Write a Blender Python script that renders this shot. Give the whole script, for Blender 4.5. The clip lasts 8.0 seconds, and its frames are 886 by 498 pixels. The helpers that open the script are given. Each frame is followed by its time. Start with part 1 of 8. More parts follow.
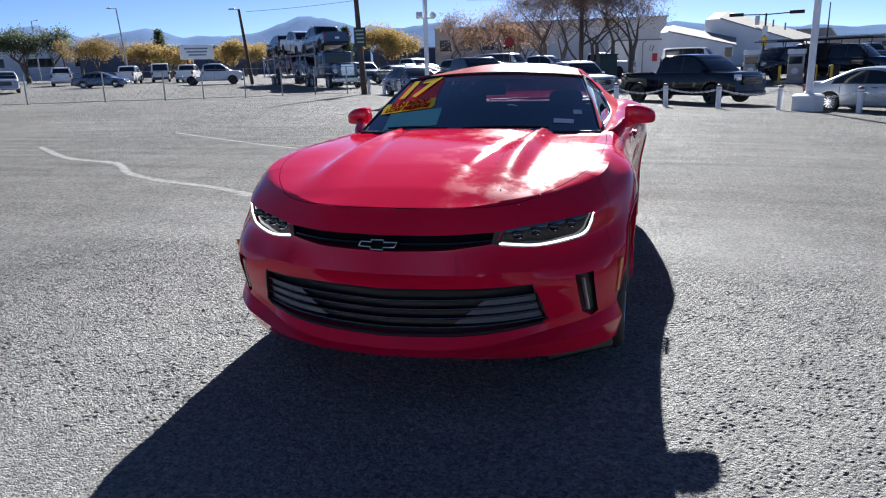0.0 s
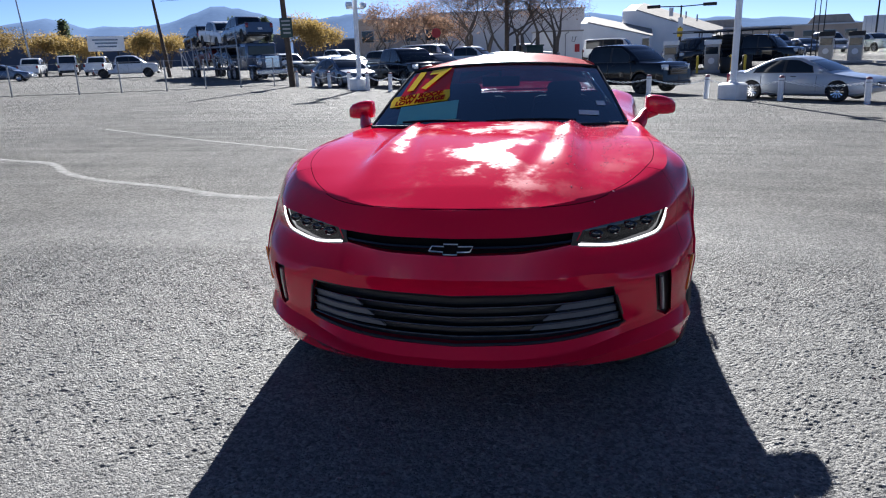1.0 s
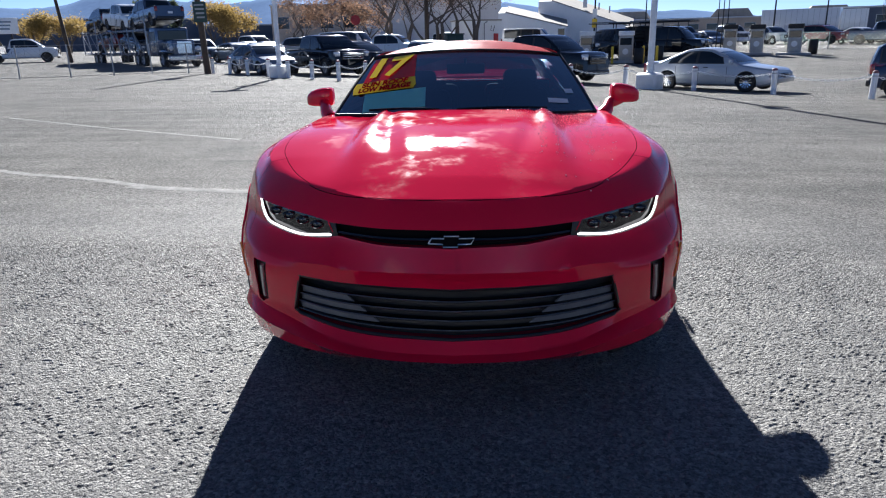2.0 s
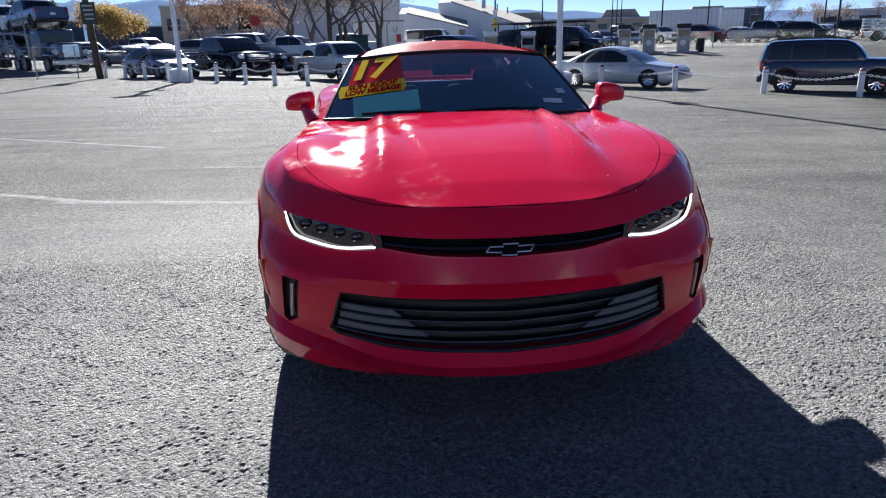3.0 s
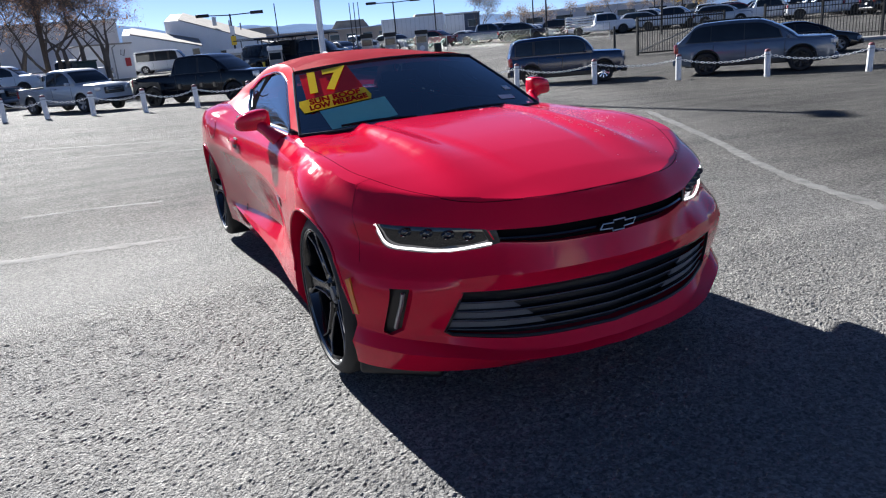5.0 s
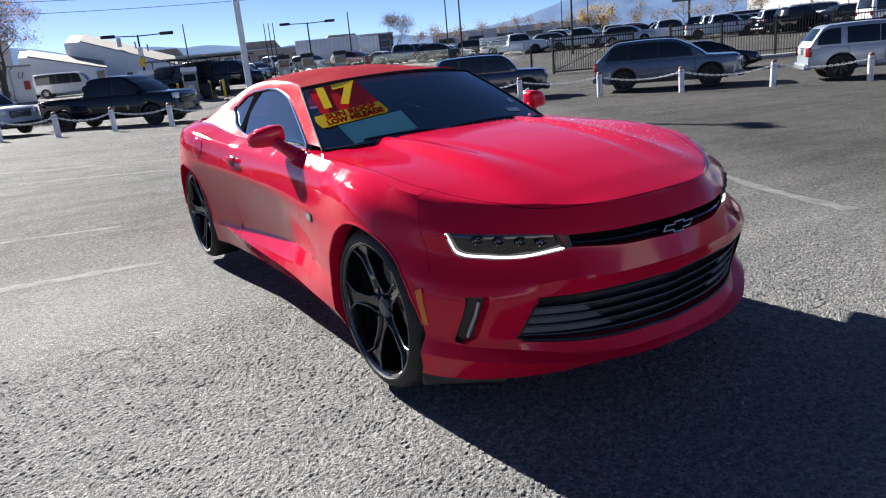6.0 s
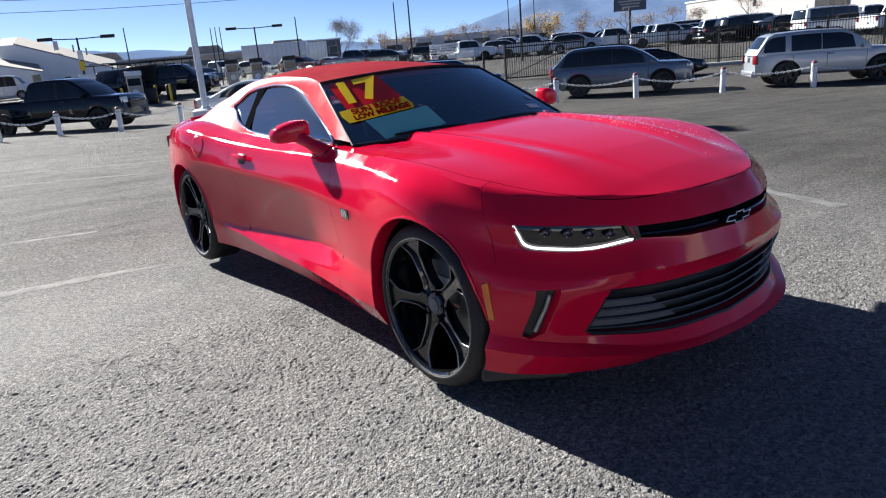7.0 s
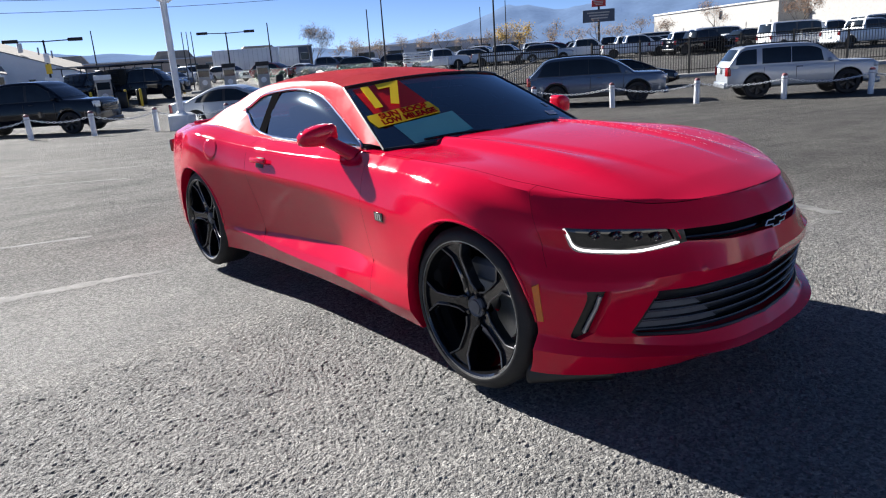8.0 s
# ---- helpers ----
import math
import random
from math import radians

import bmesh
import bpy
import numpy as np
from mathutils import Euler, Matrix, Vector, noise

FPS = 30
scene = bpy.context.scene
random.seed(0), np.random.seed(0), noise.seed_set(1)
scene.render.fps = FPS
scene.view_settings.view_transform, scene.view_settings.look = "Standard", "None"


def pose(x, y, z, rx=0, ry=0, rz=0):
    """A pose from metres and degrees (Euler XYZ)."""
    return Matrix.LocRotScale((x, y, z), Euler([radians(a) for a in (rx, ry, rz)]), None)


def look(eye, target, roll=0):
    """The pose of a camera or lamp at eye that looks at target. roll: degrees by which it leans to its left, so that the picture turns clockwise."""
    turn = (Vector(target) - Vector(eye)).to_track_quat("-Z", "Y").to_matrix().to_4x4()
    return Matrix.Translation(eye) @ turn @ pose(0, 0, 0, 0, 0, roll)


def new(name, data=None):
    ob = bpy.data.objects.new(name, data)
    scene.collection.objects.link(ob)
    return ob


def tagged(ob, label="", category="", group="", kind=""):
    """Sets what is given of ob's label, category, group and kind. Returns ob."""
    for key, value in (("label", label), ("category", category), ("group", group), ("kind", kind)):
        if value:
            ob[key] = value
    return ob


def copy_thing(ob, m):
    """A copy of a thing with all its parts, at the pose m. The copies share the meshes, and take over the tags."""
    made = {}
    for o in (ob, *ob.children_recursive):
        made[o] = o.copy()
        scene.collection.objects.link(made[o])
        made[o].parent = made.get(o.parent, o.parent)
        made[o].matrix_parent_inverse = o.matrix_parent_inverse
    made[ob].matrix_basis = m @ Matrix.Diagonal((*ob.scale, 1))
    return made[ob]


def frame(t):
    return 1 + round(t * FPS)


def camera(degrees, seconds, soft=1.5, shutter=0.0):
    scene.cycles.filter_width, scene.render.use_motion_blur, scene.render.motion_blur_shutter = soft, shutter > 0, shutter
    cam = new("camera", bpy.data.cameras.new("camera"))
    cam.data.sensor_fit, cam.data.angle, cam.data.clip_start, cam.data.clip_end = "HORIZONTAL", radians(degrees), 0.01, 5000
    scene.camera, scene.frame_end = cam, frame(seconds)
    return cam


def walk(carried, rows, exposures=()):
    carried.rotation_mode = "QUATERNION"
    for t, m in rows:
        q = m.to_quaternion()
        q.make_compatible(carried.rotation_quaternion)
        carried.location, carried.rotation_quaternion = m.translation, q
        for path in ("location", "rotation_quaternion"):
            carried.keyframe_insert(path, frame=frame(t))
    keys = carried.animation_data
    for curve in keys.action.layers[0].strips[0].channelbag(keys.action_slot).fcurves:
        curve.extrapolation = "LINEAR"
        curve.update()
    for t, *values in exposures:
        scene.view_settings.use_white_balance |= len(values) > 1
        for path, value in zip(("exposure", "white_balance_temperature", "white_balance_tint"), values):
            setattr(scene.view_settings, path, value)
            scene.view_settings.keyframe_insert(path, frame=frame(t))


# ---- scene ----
cam = camera(65.1, 8.0, soft=1.15)
PATH = [
    (0, (0.966, -4.561, 1.278), (0.408, -2.708, 0.772), -1.7),
    (0.5, (0.68, -4.488, 1.285), (0.238, -2.608, 0.763), -1.8),
    (1, (0.397, -4.497, 1.288), (0.046, -2.602, 0.753), -1.9),
    (1.5, (0.216, -4.521, 1.298), (-0.029, -2.618, 0.737), -1.6),
    (2, (0.118, -4.446, 1.283), (-0.007, -2.533, 0.712), -1.2),
    (2.2, (0.066, -4.411, 1.283), (-0.002, -2.492, 0.723), -0.8),
    (3.3, (-0.554, -4.316, 1.293), (-0.313, -2.42, 0.705), -2.3),
    (3.5, (-0.654, -4.301, 1.284), (-0.333, -2.42, 0.687), -2.7),
    (4, (-0.921, -4.188, 1.296), (-0.419, -2.346, 0.701), -3.7),
    (4.5, (-1.291, -4.147, 1.306), (-0.639, -2.346, 0.731), -4.6),
    (4.7, (-1.408, -4.139, 1.319), (-0.698, -2.361, 0.742), -4.8),
    (5.8, (-1.896, -3.883, 1.32), (-0.928, -2.224, 0.758), -5.4),
    (6, (-2.024, -3.846, 1.333), (-1.02, -2.206, 0.785), -5.3),
    (6.5, (-2.219, -3.723, 1.316), (-1.14, -2.128, 0.775), -5.0),
    (7, (-2.341, -3.564, 1.306), (-1.211, -2.005, 0.763), -4.8),
    (7.5, (-2.493, -3.453, 1.313), (-1.333, -1.912, 0.783), -4.5),
    (8, (-2.585, -3.41, 1.316), (-1.383, -1.901, 0.788), -4.0),
]
walk(cam, [(t, look(eye, target, roll)) for t, eye, target, roll in PATH], exposures=[(0.0, 1.6, 5560, 16), (4.5, 1.6, 5580, 16), (6.0, 1.6, 5740, 16), (8.0, 1.6, 5750, 16)])

# ---------------------------------------------------------------- world and light
SUN_AZ, SUN_EL = radians(-7.2), radians(26.7)
world = bpy.data.worlds.new("sky")
scene.world = world
world.use_nodes = True
wn = world.node_tree.nodes
wn.clear()
w_out, w_bg, w_sky = wn.new("ShaderNodeOutputWorld"), wn.new("ShaderNodeBackground"), wn.new("ShaderNodeTexSky")
w_sky.sky_type, w_sky.sun_disc = "NISHITA", False
w_sky.sun_elevation, w_sky.sun_rotation = SUN_EL, SUN_AZ
w_sky.altitude, w_sky.air_density, w_sky.dust_density, w_sky.ozone_density = 2600, 0.54, 0.75, 2.5
w_bg.inputs["Strength"].default_value = 0.037
world.node_tree.links.new(w_sky.outputs[0], w_bg.inputs[0])
world.node_tree.links.new(w_bg.outputs[0], w_out.inputs[0])
sun_data = bpy.data.lights.new("sun", "SUN")
sun_data.energy, sun_data.angle, sun_data.color = 5.0, radians(0.53), (1.0, 0.935, 0.76)
sun = new("sun", sun_data)
sun_dir = Vector((math.sin(SUN_AZ) * math.cos(SUN_EL), math.cos(SUN_AZ) * math.cos(SUN_EL), math.sin(SUN_EL)))
sun.matrix_world = look(sun_dir * 60, (0, 0, 0))


# ---------------------------------------------------------------- materials
def shader(name, color, rough=0.5, metal=0.0, coat=0.0, spec=0.5, tint=None, vary=0.12, scale=6.0, grain=0.0, grain_scale=120.0, dirt=0.0):
    """A principled surface with colour variation at two scales and fine relief."""
    m = bpy.data.materials.new(name)
    m.use_nodes = True
    nt = m.node_tree
    b = nt.nodes["Principled BSDF"]
    b.inputs["Roughness"].default_value, b.inputs["Metallic"].default_value = rough, metal
    b.inputs["Coat Weight"].default_value, b.inputs["Coat Roughness"].default_value = coat, 0.03
    b.inputs["Specular IOR Level"].default_value = spec
    if coat >= 1.0:
        b.inputs["Coat IOR"].default_value = 1.5
    if tint:
        b.inputs["Specular Tint"].default_value = (*tint, 1)
    tc = nt.nodes.new("ShaderNodeTexCoord")
    n1, n2 = nt.nodes.new("ShaderNodeTexNoise"), nt.nodes.new("ShaderNodeTexNoise")
    n1.inputs["Scale"].default_value, n1.inputs["Detail"].default_value = scale, 4
    n2.inputs["Scale"].default_value, n2.inputs["Detail"].default_value = scale * 11, 3
    nt.links.new(tc.outputs["Object"], n1.inputs["Vector"])
    nt.links.new(tc.outputs["Object"], n2.inputs["Vector"])
    mix = nt.nodes.new("ShaderNodeMath")
    mix.operation = "MULTIPLY_ADD"
    mix.inputs[1].default_value = 0.5
    nt.links.new(n2.outputs[0], mix.inputs[0])
    nt.links.new(n1.outputs[0], mix.inputs[2])
    ramp = nt.nodes.new("ShaderNodeValToRGB")
    c = Vector(color[:3])
    ramp.color_ramp.elements[0].position, ramp.color_ramp.elements[1].position = 0.45, 1.05
    ramp.color_ramp.elements[0].color = (*(c * (1 - vary)), 1)
    ramp.color_ramp.elements[1].color = (*[min(1, v * (1 + vary) + dirt * 0.1) for v in c], 1)
    nt.links.new(mix.outputs[0], ramp.inputs[0])
    nt.links.new(ramp.outputs[0], b.inputs["Base Color"])
    if grain:
        n3, bump = nt.nodes.new("ShaderNodeTexNoise"), nt.nodes.new("ShaderNodeBump")
        n3.inputs["Scale"].default_value, n3.inputs["Detail"].default_value = grain_scale, 3
        nt.links.new(tc.outputs["Object"], n3.inputs["Vector"])
        bump.inputs["Strength"].default_value, bump.inputs["Distance"].default_value = grain, 0.01
        nt.links.new(n3.outputs[0], bump.inputs["Height"])
        nt.links.new(bump.outputs[0], b.inputs["Normal"])
    return m


def wet_paint(name, color, film, clean, coat=1.0):
    """Clear-coated paint under an uneven film of dew and dust: the coat is sharp where clean and hazy under the film."""
    m = shader(name, color, 0.6, 0.0, coat, spec=0.0, vary=0.03, scale=2)
    nt = m.node_tree
    L, N = nt.links.new, nt.nodes.new
    b = nt.nodes["Principled BSDF"]
    b.inputs["Coat IOR"].default_value = 1.4
    tc, big, fine = N("ShaderNodeTexCoord"), N("ShaderNodeTexNoise"), N("ShaderNodeTexNoise")
    big.inputs["Scale"].default_value, big.inputs["Detail"].default_value, big.inputs["Roughness"].default_value = 3.4, 7, 0.62
    fine.inputs["Scale"].default_value, fine.inputs["Detail"].default_value = 420, 2
    L(tc.outputs["Object"], big.inputs["Vector"])
    L(tc.outputs["Object"], fine.inputs["Vector"])
    haze = N("ShaderNodeMapRange")
    haze.inputs[1].default_value, haze.inputs[2].default_value = 0.49, 0.60
    haze.inputs[3].default_value, haze.inputs[4].default_value = clean, film
    L(big.outputs[0], haze.inputs[0])
    # the dew has dried least on one side of the upper surfaces
    sep, side, high = N("ShaderNodeSeparateXYZ"), N("ShaderNodeMapRange"), N("ShaderNodeMapRange")
    L(tc.outputs["Object"], sep.inputs[0])
    L(sep.outputs[0], side.inputs[0])
    side.inputs[1].default_value, side.inputs[2].default_value, side.inputs[4].default_value = 0.12, 0.45, 0.085
    L(sep.outputs[2], high.inputs[0])
    high.inputs[1].default_value, high.inputs[2].default_value = 0.74, 0.84
    wet, both = N("ShaderNodeMath"), N("ShaderNodeMath")
    wet.operation, both.operation = "MULTIPLY", "ADD"
    L(side.outputs[0], wet.inputs[0])
    L(high.outputs[0], wet.inputs[1])
    L(wet.outputs[0], both.inputs[0])
    L(haze.outputs[0], both.inputs[1])
    L(both.outputs[0], b.inputs["Coat Roughness"])
    bump = N("ShaderNodeBump")
    bump.inputs["Strength"].default_value, bump.inputs["Distance"].default_value = 0.05, 0.001
    L(fine.outputs[0], bump.inputs["Height"])
    L(bump.outputs[0], b.inputs["Coat Normal"])
    return m


def glow(name, color, strength):
    m = shader(name, color, 0.3, vary=0.02)
    b = m.node_tree.nodes["Principled BSDF"]
    b.inputs["Emission Color"].default_value = (*color, 1)
    b.inputs["Emission Strength"].default_value = strength
    return m


def pane(name, tint, see=0.5, ior=1.85):
    """Tinted glass: part see-through, part glossy by Fresnel."""
    m = bpy.data.materials.new(name)
    m.use_nodes = True
    nt = m.node_tree
    nt.nodes.remove(nt.nodes["Principled BSDF"])
    out = nt.nodes["Material Output"]
    tr, gl, mx, fr = (nt.nodes.new("ShaderNode" + k) for k in ("BsdfTransparent", "BsdfGlossy", "MixShader", "Fresnel"))
    tr.inputs[0].default_value = (*[v * see for v in tint], 1)
    # blue of the reflected sky is put into the gloss tint
    gl.inputs["Color"].default_value = (0.74, 0.89, 1.0, 1)
    gl.inputs["Roughness"].default_value = 0.015
    fr.inputs[0].default_value = ior
    nt.links.new(fr.outputs[0], mx.inputs[0])
    nt.links.new(tr.outputs[0], mx.inputs[1])
    nt.links.new(gl.outputs[0], mx.inputs[2])
    nt.links.new(mx.outputs[0], out.inputs[0])
    return m


def leaf(name, color):
    """Thin leaves: light comes through them as well as off them."""
    m = shader(name, color, 0.7, vary=0.4, scale=2.5)
    nt = m.node_tree
    b, out = nt.nodes["Principled BSDF"], nt.nodes["Material Output"]
    tr, mx = nt.nodes.new("ShaderNodeBsdfTranslucent"), nt.nodes.new("ShaderNodeMixShader")
    src = b.inputs["Base Color"].links[0].from_socket
    nt.links.new(src, tr.inputs[0])
    mx.inputs[0].default_value = 0.5
    nt.links.new(b.outputs[0], mx.inputs[1])
    nt.links.new(tr.outputs[0], mx.inputs[2])
    nt.links.new(mx.outputs[0], out.inputs[0])
    return m


def asphalt(name):
    """Chip-sealed lot: stones of about a centimetre, worn pale patches, tyre tracks and old faint paint."""
    m = bpy.data.materials.new(name)
    m.use_nodes = True
    nt = m.node_tree
    L, N = nt.links.new, nt.nodes.new
    b = nt.nodes["Principled BSDF"]
    tc = N("ShaderNodeTexCoord")

    def noise_tex(scale, detail=4.0, rough=0.55):
        n = N("ShaderNodeTexNoise")
        n.inputs["Scale"].default_value, n.inputs["Detail"].default_value, n.inputs["Roughness"].default_value = scale, detail, rough
        L(tc.outputs["Object"], n.inputs["Vector"])
        return n

    big, mid, fine = noise_tex(0.16, 5), noise_tex(1.7, 5, 0.6), noise_tex(230, 3, 0.7)
    stones = N("ShaderNodeTexVoronoi")
    stones.inputs["Scale"].default_value = 105
    L(tc.outputs["Object"], stones.inputs["Vector"])
    base = N("ShaderNodeValToRGB")
    base.color_ramp.elements[0].position, base.color_ramp.elements[1].position = 0.3, 0.72
    base.color_ramp.elements[0].color, base.color_ramp.elements[1].color = (0.152, 0.151, 0.150, 1), (0.306, 0.297, 0.283, 1)
    add = N("ShaderNodeMath")
    add.operation = "MULTIPLY_ADD"
    add.inputs[1].default_value = 0.45
    L(mid.outputs[0], add.inputs[0])
    half = N("ShaderNodeMath")
    half.operation = "MULTIPLY"
    half.inputs[1].default_value = 0.55
    L(big.outputs[0], half.inputs[0])
    L(half.outputs[0], add.inputs[2])
    # long worn streaks where cars turn and drive
    turn, drag = N("ShaderNodeMapping"), N("ShaderNodeTexNoise")
    turn.inputs["Rotation"].default_value, turn.inputs["Scale"].default_value = (0, 0, radians(12)), (0.16, 1.5, 1.0)
    drag.inputs["Scale"].default_value, drag.inputs["Detail"].default_value, drag.inputs["Distortion"].default_value = 1.6, 5, 0.7
    L(tc.outputs["Object"], turn.inputs["Vector"])
    L(turn.outputs[0], drag.inputs["Vector"])
    worn = N("ShaderNodeMath")
    worn.operation = "MULTIPLY_ADD"
    worn.inputs[1].default_value = 0.5
    low = N("ShaderNodeMath")
    low.operation = "SUBTRACT"
    low.inputs[1].default_value = 0.25
    L(add.outputs[0], low.inputs[0])
    L(drag.outputs[0], worn.inputs[0])
    L(low.outputs[0], worn.inputs[2])
    L(worn.outputs[0], base.inputs[0])
    # single stones, lighter and darker
    chip = N("ShaderNodeValToRGB")
    chip.color_ramp.elements[0].color, chip.color_ramp.elements[1].color = (0.52, 0.52, 0.53, 1), (1.62, 1.60, 1.55, 1)
    sep = N("ShaderNodeSeparateColor")
    L(stones.outputs["Color"], sep.inputs[0])
    L(sep.outputs[0], chip.inputs[0])
    clump, spot = noise_tex(36, 4, 0.7), N("ShaderNodeMapRange")
    spot.inputs[1].default_value, spot.inputs[2].default_value = 0.32, 0.68
    spot.inputs[3].default_value, spot.inputs[4].default_value = 0.54, 1.50
    L(clump.outputs[0], spot.inputs[0])
    speck = N("ShaderNodeVectorMath")
    speck.operation = "SCALE"
    L(base.outputs[0], speck.inputs[0])
    L(spot.outputs[0], speck.inputs["Scale"])
    mul = N("ShaderNodeMix")
    mul.data_type, mul.blend_type = "RGBA", "MULTIPLY"
    mul.inputs[0].default_value = 1.0
    L(speck.outputs[0], mul.inputs[6])
    L(chip.outputs[0], mul.inputs[7])
    # a darker surface tone east of the worn seam
    split, edge, east_tone = N("ShaderNodeVectorMath"), N("ShaderNodeMath"), N("ShaderNodeMapRange")
    split.operation = "DOT_PRODUCT"
    split.inputs[1].default_value = (0.864, -0.504, 0.0)
    L(tc.outputs["Object"], split.inputs[0])
    edge.operation = "MULTIPLY_ADD"
    edge.inputs[1].default_value = 1.4
    L(mid.outputs[0], edge.inputs[0])
    L(split.outputs["Value"], edge.inputs[2])
    east_tone.inputs[1].default_value, east_tone.inputs[2].default_value = 3.7, 5.2
    east_tone.inputs[3].default_value, east_tone.inputs[4].default_value = 1.0, 0.55
    L(edge.outputs[0], east_tone.inputs[0])
    tone = N("ShaderNodeVectorMath")
    tone.operation = "SCALE"
    L(mul.outputs[2], tone.inputs[0])
    L(east_tone.outputs[0], tone.inputs["Scale"])
    L(tone.outputs[0], b.inputs["Base Color"])
    b.inputs["Roughness"].default_value = 0.78
    # specular sheen put in round the car, faded outwards to cut distant glare
    off, away, sheen_fade = N("ShaderNodeVectorMath"), N("ShaderNodeVectorMath"), N("ShaderNodeMapRange")
    off.operation, away.operation, sheen_fade.interpolation_type = "SUBTRACT", "LENGTH", "SMOOTHSTEP"
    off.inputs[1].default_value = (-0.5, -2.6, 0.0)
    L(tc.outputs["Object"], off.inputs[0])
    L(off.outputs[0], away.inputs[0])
    L(away.outputs["Value"], sheen_fade.inputs[0])
    sheen_fade.inputs[1].default_value, sheen_fade.inputs[2].default_value = 0.5, 6.0
    sheen_fade.inputs[3].default_value, sheen_fade.inputs[4].default_value = 0.8, 0.045
    L(sheen_fade.outputs[0], b.inputs["Specular IOR Level"])
    h = N("ShaderNodeMath")
    h.operation = "MULTIPLY_ADD"
    h.inputs[1].default_value = 0.9
    L(fine.outputs[0], h.inputs[0])
    inv = N("ShaderNodeMath")
    inv.operation = "SUBTRACT"
    inv.inputs[0].default_value = 1.0
    L(stones.outputs["Distance"], inv.inputs[1])
    # pits between the stones
    pit, dent = noise_tex(95, 3, 0.6), N("ShaderNodeMapRange")
    dent.inputs[1].default_value, dent.inputs[2].default_value = 0.36, 0.56
    dent.inputs[3].default_value, dent.inputs[4].default_value = 0.0, 0.7
    L(pit.outputs[0], dent.inputs[0])
    deep = N("ShaderNodeMath")
    L(inv.outputs[0], deep.inputs[0])
    L(dent.outputs[0], deep.inputs[1])
    L(deep.outputs[0], h.inputs[2])
    bump = N("ShaderNodeBump")
    bump.inputs["Strength"].default_value, bump.inputs["Distance"].default_value = 1.0, 0.024
    L(h.outputs[0], bump.inputs["Height"])
    L(bump.outputs[0], b.inputs["Normal"])
    return m


